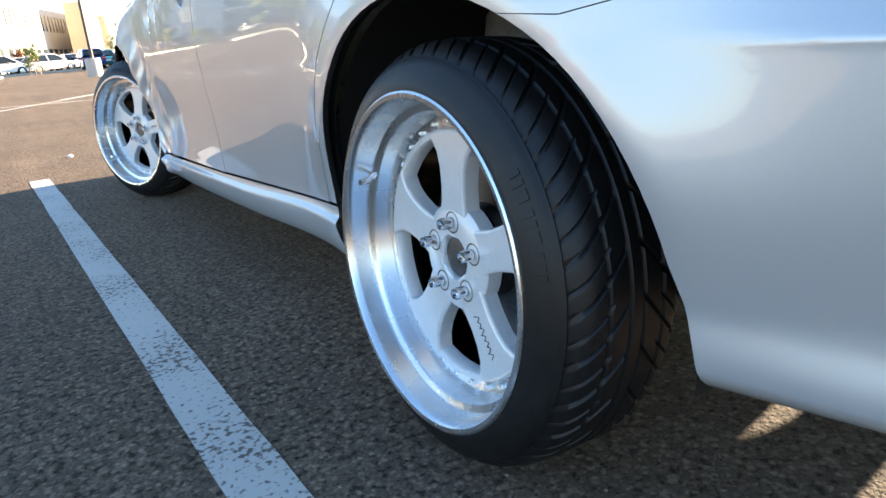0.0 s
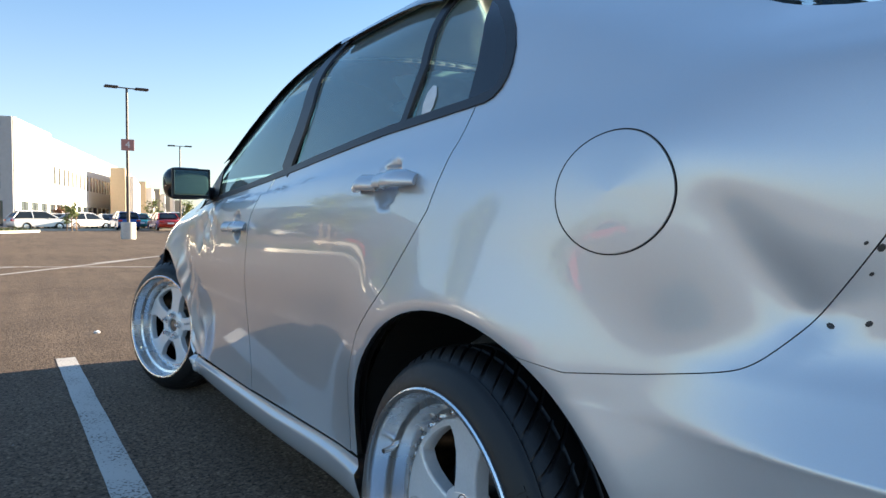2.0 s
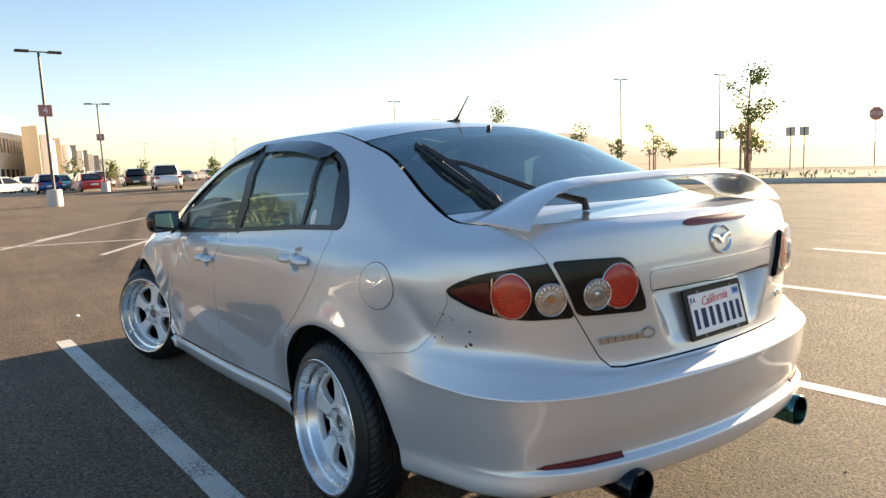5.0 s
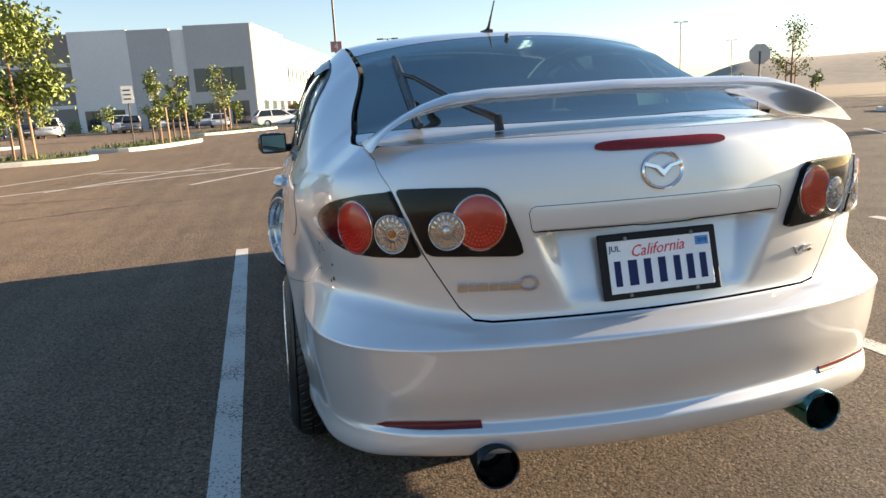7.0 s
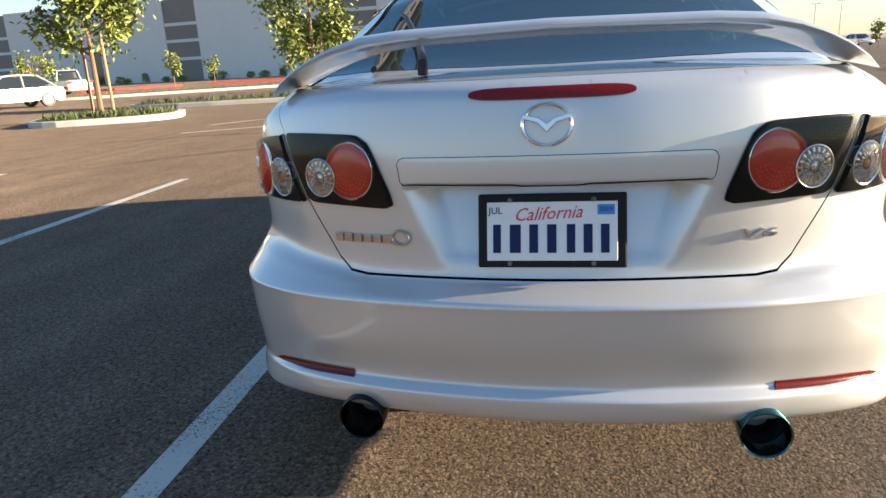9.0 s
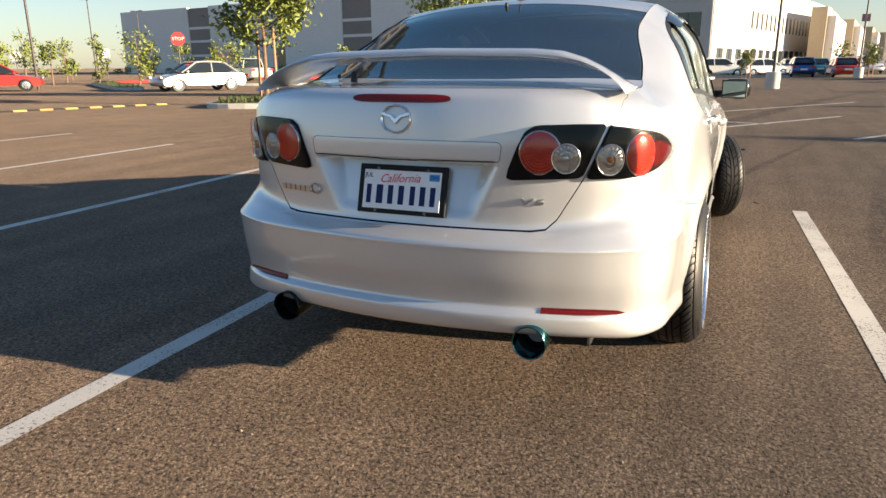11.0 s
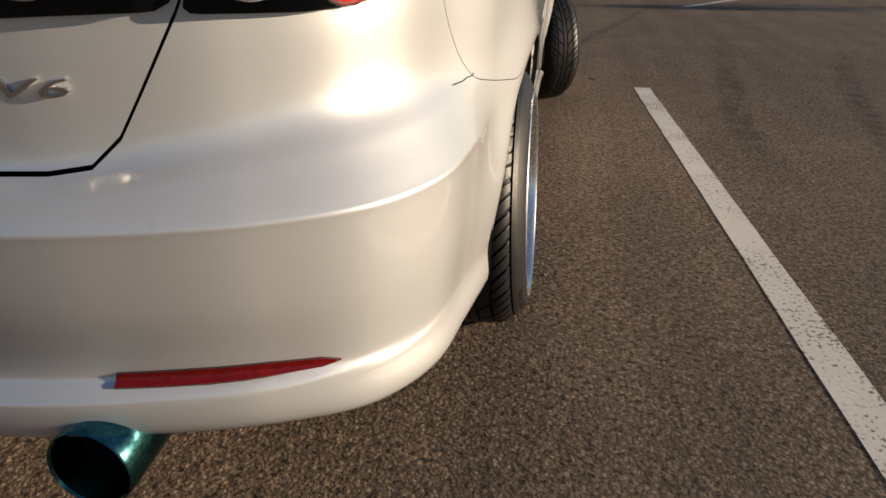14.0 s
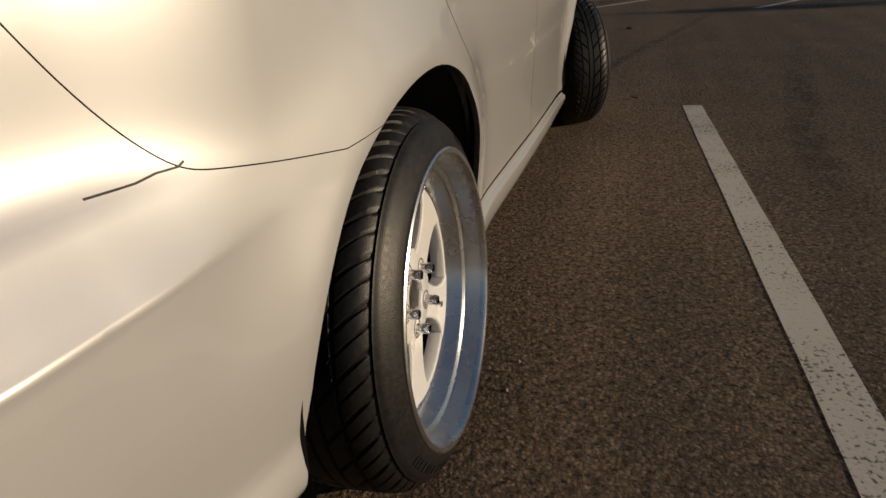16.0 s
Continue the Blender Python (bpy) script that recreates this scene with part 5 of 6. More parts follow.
def bumper_half(side):
    out = [(st(0.43, 0.664), 0.664), (st(0.475, 0.67), 0.67), (st(0.505, 0.70), 0.70), (st(0.578, 0.83), 0.83)] + tail_cut + seams[side]
    return out + flank(arch(0, 61, 12, 13) + [(0.620, 0.375), (0.606, 0.325), (0.598, 0.285), (0.588, 0.268)]) + [(sx(0.74), 0.300), (sx(0.6), 0.312), (sx(0.3), 0.318)]


panel("rear_bumper", bumper_half(1) + [(-u, v) for u, v in bumper_half(-1)][::-1], skin, PAINT, car, "silver rear bumper with chipped paint", grid=0.026, grid2=0.008, lip=0.03)
# tailgate face
gate = [(st(0.43, 0.668), 0.668), (st(0.475, 0.674), 0.674), (st(0.505, 0.704), 0.704), (st(0.578, 0.834), 0.834), (st(0.60, 0.88), 0.88), (st(0.645, 1.0), 1.0), (st(0.665, 1.06), 1.06), (st(0.665, 1.08), 1.08)]
rim = [(s, rail(s)) for s in np.linspace(st(0.64, 1.088), 0, 14)]
panel("tailgate", gate + rim + [(-s, z) for s, z in rim[::-1][1:]] + [(-u, v) for u, v in gate][::-1], skin, PAINT, car, "silver tailgate with dull clearcoat", grid=0.022, grid2=0.0115, lip=0.02)
# flanks
quarter = tail_cut[::-1] + [(st(0.645, 1.0), 1.0), (st(0.665, 1.06), 1.06), (st(0.665, 1.08), 1.08)]
quarter += [(s, rail(s)) for s in np.linspace(st(0.66, 1.088), sy(1.45), 30)]
quarter += flank([(1.47, 1.378), (1.357, 1.358), (1.27, 1.330), (1.202, 1.298), (1.14, 1.260), (1.084, 1.215), (1.045, 1.175), (1.02, 1.138), (1.008, 1.10), (1.012, 1.075), (1.03, 1.062), (1.07, 1.057), (1.072, 0.985), (1.085, 0.938), (1.115, 0.87), (1.25, 0.725), (1.385, 0.62), (1.455, 0.50), (1.485, 0.335), (1.445, 0.335)])
quarter += flank(arch(0, 178, 65, 22))
for side, words in ((1, "silver rear quarter panel"), (-1, "silver rear quarter panel with a creased dent")):
    panel("quarter_panel", [(side * u, v) for u, v in seams[side][::-1] + quarter], skin, PAINT, car, words, grid=0.015, grid2=0.012)
rear_door = flank([(1.07, 1.057), (1.072, 0.985), (1.085, 0.938), (1.115, 0.87), (1.25, 0.725), (1.385, 0.62), (1.455, 0.50), (1.485, 0.33), (2.31, 0.285), (2.30, 0.62), (2.25, 0.83), (2.13, 0.985), (1.4, 1.04)])
both("rear_door", rear_door, PAINT, "silver rear door", grid=0.016, gap=0.0019)
front_door = flank([(2.31, 0.283), (2.30, 0.62), (2.25, 0.83), (2.13, 0.985), (2.6, 0.955), (3.06, 0.925), (3.22, 0.9), (3.25, 0.66), (3.26, 0.25)])
both("front_door", front_door, PAINT, "silver front door", "silver front door, crumpled at its leading edge", grid=0.016, gap=0.0019)
fender = flank([(3.22, 0.90), (3.25, 0.66), (3.26, 0.24)] + arch(1, -5, 185, 30) + [(4.14, 0.26), (4.3, 0.55), (4.3, 0.76)]) + [(s, rail(s)) for s in np.linspace(sy(4.25), sy(3.2), 14)]
both("front_fender", fender, PAINT, "silver front fender", "silver front fender, crumpled and torn", grid=0.014)
nose = flank([(4.14, 0.2), (4.3, 0.55), (4.3, 0.76)]) + [(s, rail(s)) for s in np.linspace(sy(4.33), SF, 10)] + [(SF, 0.2)]
both("front_bumper", nose, PAINT, "silver front bumper", grid=0.05)
sill = flank([(1.355, 0.195), (1.40, 0.24), (1.43, 0.29), (1.443, 0.33), (1.485, 0.328), (2.31, 0.28), (3.26, 0.24), (3.3, 0.155), (2.2, 0.182)])
both("side_skirt", sill, PAINT, "silver side skirt", lip=0.04, grid2=0.004)
pillar = [(s, rail(s)) for s in np.linspace(sy(1.45), sy(3.2), 34)] + flank([(3.17, 0.95), (2.95, 1.105), (2.7, 1.212), (2.5, 1.294), (2.346, 1.348), (2.107, 1.392), (1.816, 1.398), (1.578, 1.389), (1.47, 1.378)])
both("roof_rail", pillar, PAINT, "silver roof rail and windscreen pillar")
# glass of the flanks
both("rear_door_window", flank([(1.345, 1.045), (1.325, 1.13), (1.325, 1.20), (1.36, 1.345), (1.45, 1.366), (1.58, 1.378), (1.8, 1.387), (1.96, 1.383), (1.925, 1.17), (1.975, 1.0)]), TINT, "tinted rear door window", lip=0.004, lift=-0.006)
both("quarter_window", flank([(1.088, 1.06), (1.118, 1.165), (1.155, 1.235), (1.25, 1.302), (1.335, 1.335), (1.305, 1.20), (1.295, 1.13), (1.315, 1.05)]), TINT, "small fixed tinted window", lip=0.004, lift=-0.006)
both("front_door_window", flank([(2.11, 0.99), (2.02, 1.146), (2.04, 1.378), (2.11, 1.381), (2.346, 1.338), (2.5, 1.284), (2.7, 1.20), (2.95, 1.09), (3.13, 0.95)]), TINT, "tinted front door window", lip=0.004, lift=-0.006)
both("window_corner_trim", flank([(1.07, 1.058), (1.045, 1.059), (1.028, 1.064), (1.017, 1.074), (1.012, 1.088), (1.013, 1.108), (1.024, 1.140), (1.05, 1.178), (1.084, 1.213), (1.14, 1.258), (1.20, 1.296), (1.168, 1.252), (1.134, 1.19), (1.112, 1.13), (1.102, 1.06)]), GLOSS_BLACK, "black window corner trim", lip=0.01, lift=0.002)
for name, path, width in (("belt_moulding", [(1.05, 1.058), (1.4, 1.042), (2.04, 0.994), (2.6, 0.957), (3.1, 0.925)], 0.022),
                          ("window_channel", [(1.07, 1.058), (1.045, 1.059), (1.028, 1.064), (1.017, 1.074), (1.012, 1.088), (1.013, 1.108), (1.024, 1.140), (1.05, 1.178), (1.084, 1.213), (1.14, 1.258), (1.202, 1.296), (1.27, 1.328), (1.357, 1.356), (1.47, 1.377), (1.578, 1.388), (1.816, 1.397), (2.107, 1.391), (2.346, 1.346), (2.5, 1.292), (2.7, 1.21), (2.95, 1.10), (3.15, 0.95)], 0.024),
                          ("window_divider", [(1.33, 1.045), (1.31, 1.165), (1.345, 1.342)], 0.028),
                          ("door_pillar_trim", [(2.045, 0.995), (1.985, 1.12), (1.972, 1.18), (2.0, 1.386)], 0.095)):
    for side in (1, -1):
        ribbon(name, [(side * sy(y), z) for y, z in path], skin, BLACK, car, width=width, lift=0.003, label="black " + name.replace("_", " "))
# top sheets
def across(y0, y1, inset=0.0, n=12):
    ys = np.linspace(y0, y1, n)
    return [(edge(y) - inset, y) for y in ys]


def span_(right):
    return right + [(-x, y) for x, y in right[::-1]]


roof_half = [(0.0, 1.165), (0.25, 1.172), (0.45, 1.195)] + across(1.217, 2.28) + [(0.3, 2.33), (0.0, 2.345)]
panel("roof", roof_half + [(-x, y) for x, y in roof_half[::-1][1:-1]], top, PAINT, car, "silver roof", grid=0.05, lip=0.008)
panel("windscreen", span_(across(2.30, 3.22, 0.012)), top, TINT, car, "windscreen", grid=0.08, lip=0.004)
panel("bonnet", span_(across(3.24, 4.3, 0.005) + [(float(np.interp(s, _rs, _rp[:, 0])), float(np.interp(s, _rs, _rp[:, 1])) - 0.004) for s in np.linspace(sy(4.36), SF - 0.02, 12)]), top, PAINT, car, "silver bonnet", grid=0.07, lip=0.01)
_tail = _rp[:, 1] < 0.40
deck = [(x, float(np.interp(x, _rp[_tail, 0], _rp[_tail, 1]))) for x in (0.0, 0.2, 0.4, 0.5, 0.58, 0.63)] + across(0.40, 0.58, 0.0, 5)
deck_front = [(0.60, 0.545), (0.4, 0.475), (0.2, 0.44), (0.0, 0.43)]
panel("tailgate_deck", deck + deck_front + [(-x, y) for x, y in deck_front[::-1][1:]] + [(-x, y) for x, y in deck[::-1][:-1]], top, PAINT, car, "silver tailgate deck", grid=0.035, lip=0.008)
glass = [(0.0, 0.434), (0.2, 0.444), (0.4, 0.479), (0.60, 0.549)] + across(0.585, 1.208, 0.003, 24) + [(0.45, 1.188), (0.25, 1.165), (0.0, 1.158)]
panel("rear_window", glass + [(-x, y) for x, y in glass[::-1][1:-1]], top, BACK_TINT, car, "tinted rear window", grid=0.03, lip=0.004, gap=0.001)
# near-black sheet inside the skin, added as the shade behind all gaps
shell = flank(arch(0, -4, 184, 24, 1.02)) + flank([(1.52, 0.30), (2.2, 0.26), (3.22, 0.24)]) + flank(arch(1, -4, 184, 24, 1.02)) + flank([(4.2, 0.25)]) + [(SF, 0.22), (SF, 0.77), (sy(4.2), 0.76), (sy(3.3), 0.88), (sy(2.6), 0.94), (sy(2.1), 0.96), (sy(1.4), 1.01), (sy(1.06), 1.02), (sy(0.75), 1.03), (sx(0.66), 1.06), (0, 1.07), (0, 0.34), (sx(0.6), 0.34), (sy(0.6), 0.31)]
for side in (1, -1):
    panel("gap_shade_sheet", [(side * u, v) for u, v in shell], lambda u, v: skin(u, v, 0.03 + 0.07 * (1 - float(step(abs(u), 0.35, 0.55)))), DARK, car, "near-black sheet that stands in for shade behind the gaps", grid=0.06, lip=0)

# ---------- the silver car: fittings ----------
def normal_at(surface, u, v, e=0.004):
    n = np.cross(surface(u + e, v) - surface(u - e, v), surface(u, v + e) - surface(u, v - e))
    n /= max(np.linalg.norm(n), 1e-12)
    p = surface(u, v)
    if n @ (p - np.array([0, min(max(p[1], 1.0), 3.6), 0.55])) < 0:
        n = -n
    return n


def boss(name, u, v, profile, material, parent, surface=skin, label="", n=32, squash=1.0, turn=0.0):
    """A round fitting on the skin: rings of (radius, height over the skin)."""
    nn = normal_at(surface, u, v)
    bm = bmesh.new()
    rings = []
    sgn = 1 if u >= 0 else -1
    for r, h in profile:
        ring = []
        for k in range(n):
            a = 2 * math.pi * k / n
            x, y = r * math.cos(a), r * squash * math.sin(a)
            x, y = x * math.cos(turn) - y * math.sin(turn), x * math.sin(turn) + y * math.cos(turn)
            ring.append(bm.verts.new(tuple(surface(u + sgn * x, v + y) + nn * h)))
        rings.append(ring)
    for a, b in zip(rings, rings[1:]):
        for k in range(n):
            bm.faces.new((a[k], a[(k + 1) % n], b[(k + 1) % n], b[k]))
    if profile[-1][0] > 1e-4:
        bm.faces.new(rings[-1])
    bmesh.ops.recalc_face_normals(bm, faces=bm.faces)
    return part(name, bm, material, parent, label, smooth=True)


def on_skin(u, v, lift=0.0, surface=skin):
    """Frame on the skin: x along, y up, z out."""
    p, n = surface(u, v), Vector(normal_at(surface, u, v))
    up = Vector((0, 0, 1))
    x = up.cross(n).normalized()
    y = n.cross(x)
    m = Matrix((x, y, n)).transposed().to_4x4()
    m.translation = Vector(p) + n * lift
    return m


def soften(poly, times=2, near=0.22):
    """Cuts the corners of an outline."""
    for _ in range(times):
        poly = [(p[0] * q + r[0] * (1 - q), p[1] * q + r[1] * (1 - q)) for p, r in zip(poly, poly[1:] + poly[:1]) for q in (1 - near, near)]
    return poly


# tail lamps
for side in (1, -1):
    def S(u, v):
        return (side * u, v)
    outer = [(st(0.580, 0.829), 0.829), (st(0.611, 0.91), 0.91), (st(0.641, 0.991), 0.991), (0.710, 0.987), (0.802, 0.979), (0.885, 0.966), (0.941, 0.954), (0.998, 0.935), (1.030, 0.918), (1.044, 0.906),
             (1.042, 0.894), (1.029, 0.883), (0.977, 0.864), (0.931, 0.851), (0.869, 0.837), (0.812, 0.830), (0.751, 0.827)]
    inner = [(st(0.352, 0.832), 0.832), (st(0.358, 0.86), 0.86), (st(0.385, 0.93), 0.93), (st(0.405, 0.972), 0.972), (st(0.435, 0.992), 0.992), (st(0.55, 0.995), 0.995), (st(0.634, 0.994), 0.994), (st(0.604, 0.915), 0.915), (st(0.573, 0.832), 0.832), (st(0.45, 0.828), 0.828), (st(0.37, 0.824), 0.824)]
    for name, poly in (("outer_tail_lamp", soften(outer, 2, 0.1)), ("inner_tail_lamp", soften(inner, 2, 0.12))):
        lamp = panel(name, [S(*p) for p in poly], skin, LAMP_BLACK, car, "smoked tail lamp housing with red and clear lenses", grid=0.016, lip=0.012, lift=0.006, gap=0.001)
        panel("lens_cover", [S(*p) for p in poly], skin, CLEAR, lamp, "clear outer lens", grid=0.02, lip=0.014, lift=0.017, gap=0.003)
        if name == "outer_tail_lamp":
            red, white, rr, rw, oval = (st(0.722, 0.90), 0.899), (st(0.642, 0.89), 0.889), 0.067, 0.045, 0.95
        else:
            red, white, rr, rw, oval = (st(0.452, 0.910), 0.911), (st(0.525, 0.895), 0.895), 0.063, 0.043, 1.0
        # bright reflector bowl that shows where the red dome leaves off
        boss("reflector_bowl", *S(*red), [(rr + 0.006, 0.002), (rr + 0.004, 0.0085), (rr * 0.97, 0.0095), (rr * 0.5, 0.004), (0.0001, 0.003)], LAMP_SILVER, lamp, label="bright reflector bowl", squash=oval)
        dome = boss("red_lens", *S(*red), [(rr, 0.0085), (rr * 0.985, 0.0125), (rr * 0.93, 0.0142), (rr * 0.7, 0.0155), (rr * 0.4, 0.0162), (0.0001, 0.0165)], RED_LENS, lamp, label="red round lens", squash=oval, n=40)
        boss("lens_ring", *S(*red), [(rr + 0.0045, 0.003), (rr + 0.004, 0.0125), (rr + 0.0022, 0.0132), (rr + 0.0006, 0.010)], CHROME, lamp, label="chrome lens ring", squash=oval, n=48)
        # rows of small prisms in the lower half of the red dome
        bm = bmesh.new()
        for row_ in range(4):
            rad = rr * (0.36 + 0.15 * row_)
            for q in range(7 + 3 * row_):
                a = math.pi * (1.08 + 0.84 * q / (6 + 3 * row_))
                u_, v_ = red[0] + rad * math.cos(a), red[1] + rad * oval * math.sin(a)
                mm = on_skin(*S(u_, v_), 0.0155)
                box((0.0046, 0.0046, 0.002), (0, 0, 0), 0.0008, bm=bm, segments=1)
                bm.verts.ensure_lookup_table()
                bmesh.ops.transform(bm, matrix=mm, verts=bm.verts[-24:])
        part("prism_rows", bm, PRISM_RED, dome, "rows of small red prisms")
        rings = [(rw + 0.003, 0.003), (rw + 0.0025, 0.0185), (rw + 0.0005, 0.0198), (rw - 0.002, 0.0185), (rw - 0.003, 0.0158)]
        boss("clear_bowl", *S(*white), rings + [(rw * 0.6, 0.0148), (rw * 0.3, 0.0142), (0.0001, 0.014)], LENS_CLEAR, lamp, label="bright bowl with a clear round lens", n=40)
        # facets round the bowl
        bm = bmesh.new()
        for q in range(18):
            a = 2 * math.pi * q / 18
            for r0, r1, w_ in ((0.32, 0.58, 0.0048), (0.64, 0.90, 0.0066)):
                c_ = (r0 + r1) / 2 * rw
                mm = on_skin(*S(white[0] + c_ * math.cos(a), white[1] + c_ * math.sin(a)), 0.0162) @ pose(0, 0, 0, 0, 0, math.degrees(a) * side + (180 if side < 0 else 0))
                box(((r1 - r0) * rw, w_, 0.0035), (0, 0, 0), 0.0014, bm=bm, segments=1)
                bm.verts.ensure_lookup_table()
                bmesh.ops.transform(bm, matrix=mm @ pose(0, 0, 0, 0, 12, 0), verts=bm.verts[-24:])
        part("bowl_facets", bm, LAMP_SILVER, lamp, "bright facets round the bulb")
        boss("bulb", *S(*white), [(0.0105, 0.014), (0.0095, 0.0175), (0.006, 0.0195), (0.0001, 0.02)], AMBER if name == "outer_tail_lamp" else LAMP_SILVER, lamp, label="small bulb in the bowl", n=20)
        boss("clear_lens", *S(*white), [(rw - 0.001, 0.0195), (rw * 0.7, 0.0225), (0.0001, 0.0238)], CLEAR, lamp, label="clear domed lens", n=32)
        if name == "outer_tail_lamp":
            ribbon("lamp_band", [S(0.877, 0.948), S(0.879, 0.90), S(0.873, 0.850)], skin, CHROME, lamp, width=0.005, lift=0.012, label="chrome band of the lamp")
            wedge = [(0.886, 0.938), (0.925, 0.934), (0.962, 0.926), (1.003, 0.914), (1.029, 0.904), (1.003, 0.889), (0.957, 0.870), (0.915, 0.861), (0.882, 0.855)]
            panel("side_marker", [S(*p) for p in wedge], skin, DARK_RED, lamp, "dark red side marker", grid=0.02, lip=0.006, lift=0.011)
    # reflectors in the bumper
    refl = [(st(0.478, 0.431), 0.431), (st(0.56, 0.43), 0.430), (st(0.64, 0.427), 0.427), (st(0.70, 0.4215), 0.4215), (st(0.722, 0.412), 0.412), (st(0.70, 0.4055), 0.4055), (st(0.60, 0.4085), 0.4085), (st(0.478, 0.412), 0.412)]
    panel("bumper_reflector", [S(*p) for p in refl], skin, REFLECTOR, car, "long red bumper reflector", grid=0.02, lip=0.01, lift=0.004)
    # exhaust
    mid = Vector((side * 0.455, 0.05, 0.325))
    tip = part("exhaust_tip", lathe([(0.048, 0.13), (0.051, 0.09), (0.0555, 0.0), (0.0535, -0.003), (0.0505, 0.0), (0.0485, 0.10)], 40, m=Matrix.Translation(mid) @ pose(0, 0, 0, -90, 0, 0)), EXHAUST_AND_RECESS if side < 0 else BURNT, car, "burnt blue-black exhaust tip", smooth=True)
    part("exhaust_bore", lathe([(0.0486, 0.05), (0.0487, 0.12), (0.0001, 0.121)], 32, m=Matrix.Translation(mid) @ pose(0, 0, 0, -90, 0, 0)), SOOT, tip, "sooty bore", smooth=True)
    part("exhaust_pipe", tube([mid + Vector((0, 0.1, 0)), mid + Vector((0, 0.3, 0.0)), mid + Vector((-side * 0.1, 0.6, 0.01))], 0.033, 16), SILL_STEEL, tip, "steel exhaust pipe", smooth=True)
# third brake light
brk = [(0.180 * math.copysign(abs(math.cos(a)) ** 0.35, math.cos(a)), 1.074 + 0.0122 * math.copysign(abs(math.sin(a)) ** 0.75, math.sin(a))) for a in np.linspace(0, 2 * math.pi, 40, endpoint=False)]
panel("third_brake_light", [(u, v - 0.008) for u, v in brk], skin, BRAKE_RED, car, "dark red high brake light", grid=0.02, lip=0.008, lift=0.004)
# fine shadow line round the plate bar, laid on as a dark strip
bar = [(0.327, 0.8785), (0.333, 0.886), (0.338, 0.925), (0.332, 0.936), (0.322, 0.9395)]
bar = [(st(x, z), z) for x, z in bar]
ribbon("plate_bar_shadow_line", bar + [(0, 0.9405)] + [(-u, v) for u, v in bar[::-1]] + [(0, 0.8775), bar[0]], skin, DARK, car, width=0.0018, lift=0.0005, label="shadow line of the plate bar, drawn as a dark strip")
# emblem: plain ring with a plain winged stroke
m = on_skin(-0.008, 1.003, 0.002)
emblem = part("emblem", lathe([(0.0455, 0), (0.0475, 0.004), (0.051, 0.006), (0.0545, 0.003), (0.0545, 0), (0.0455, 0)], 48, m=m @ Matrix.Diagonal((1.0, 0.84, 1, 1))), CHROME, car, "chrome oval emblem", smooth=True)
wing = [(-0.05, 0.012), (-0.02, 0.004), (0, -0.016), (0.02, 0.004), (0.05, 0.012), (0.048, 0.022), (0.016, 0.014), (0, 0.002), (-0.016, 0.014), (-0.048, 0.022)]
part("emblem_stroke", plate(wing, 0.006, m, bevel=0.0015), CHROME, emblem, "chrome winged stroke")
# letter bars of the model name and the V6 mark
m = on_skin(-st(0.425, 0.752), 0.752, 0.001)
badge = None
for k in range(6):
    b = part("badge_bar", box((0.021, 0.020, 0.004), m @ Vector((-0.075 + 0.0255 * k, 0, 0.002)), 0.001, m.to_quaternion().to_matrix().to_4x4()), BADGE, badge or car, "chrome bar of a model badge")
    badge = badge or b
part("badge_hook", lathe([(0.017, 0), (0.019, 0.004), (0.0235, 0.004), (0.0255, 0), (0.017, 0)], 24, m=m @ Matrix.Translation((0.085, 0.004, 0)) @ Matrix.Diagonal((1, 0.75, 1, 1))), BADGE, badge, "chrome badge loop", smooth=True)
lettering("engine_badge", "V6", 0.029, on_skin(st(0.432, 0.757), 0.757, 0.002) @ Matrix(((1, 0.55, 0, 0), (0, 1, 0, 0), (0, 0, 1, 0), (0, 0, 0, 1))), BADGE, car, 0.006, "chrome V6 badge", 2.6)
# number plate
pm = Matrix.Translation((-0.001, 0.104, 0.773)) @ pose(0, 0, 0, 90 - 15, 0, 0)
holder = part("plate_frame", box((0.320, 0.162, 0.010), (0, 0, 0), 0.004), PLATE_FRAME, car, "black plate frame")
holder.matrix_local = pm
part("number_plate", box((0.280, 0.128, 0.003), (0, -0.002, 0.0062), 0.001), PLATE_WHITE, holder, "white number plate")
for k, w in enumerate((0.017, 0.024, 0.019, 0.020, 0.018, 0.019, 0.018)):
    xs = (-0.118, -0.078, -0.038, 0.001, 0.042, 0.078, 0.114)[k]
    part("character_bar", box((w, 0.062, 0.002), (xs, -0.018, 0.0082), 0.0006), PLATE_BLUE, holder, "dark blue embossed bar")
lettering("state_name", "California", 0.041, Matrix.Translation((-0.004, 0.036, 0.0082)) @ Matrix(((1, 0.32, 0, 0), (0.05, 1, 0, 0), (0, 0, 1, 0), (0, 0, 0, 1))), PLATE_RED, holder, 0.0012, "red script state name", 0.92)
lettering("month_sticker", "JUL", 0.021, Matrix.Translation((-0.121, 0.043, 0.0084)), PLATE_BLUE, holder, 0.001, "month sticker")
year = part("year_sticker", box((0.036, 0.022, 0.001), (0.116, 0.044, 0.0082)), STICKER_BLUE, holder, "blue year sticker")
lettering("year_number", "2019", 0.014, Matrix.Translation((0.116, 0.044, 0.0092)), PLATE_BLUE, year, 0.0006, "year on the sticker")
for x, y in ((-0.09, 0.066), (0.09, 0.066), (-0.09, -0.072), (0.09, -0.072)):
    part("plate_bolt", lathe([(0.0001, 0.009), (0.005, 0.0085), (0.006, 0.005)], 12, m=Matrix.Translation((x, y, 0))), STEEL, holder, "bolt", smooth=True)

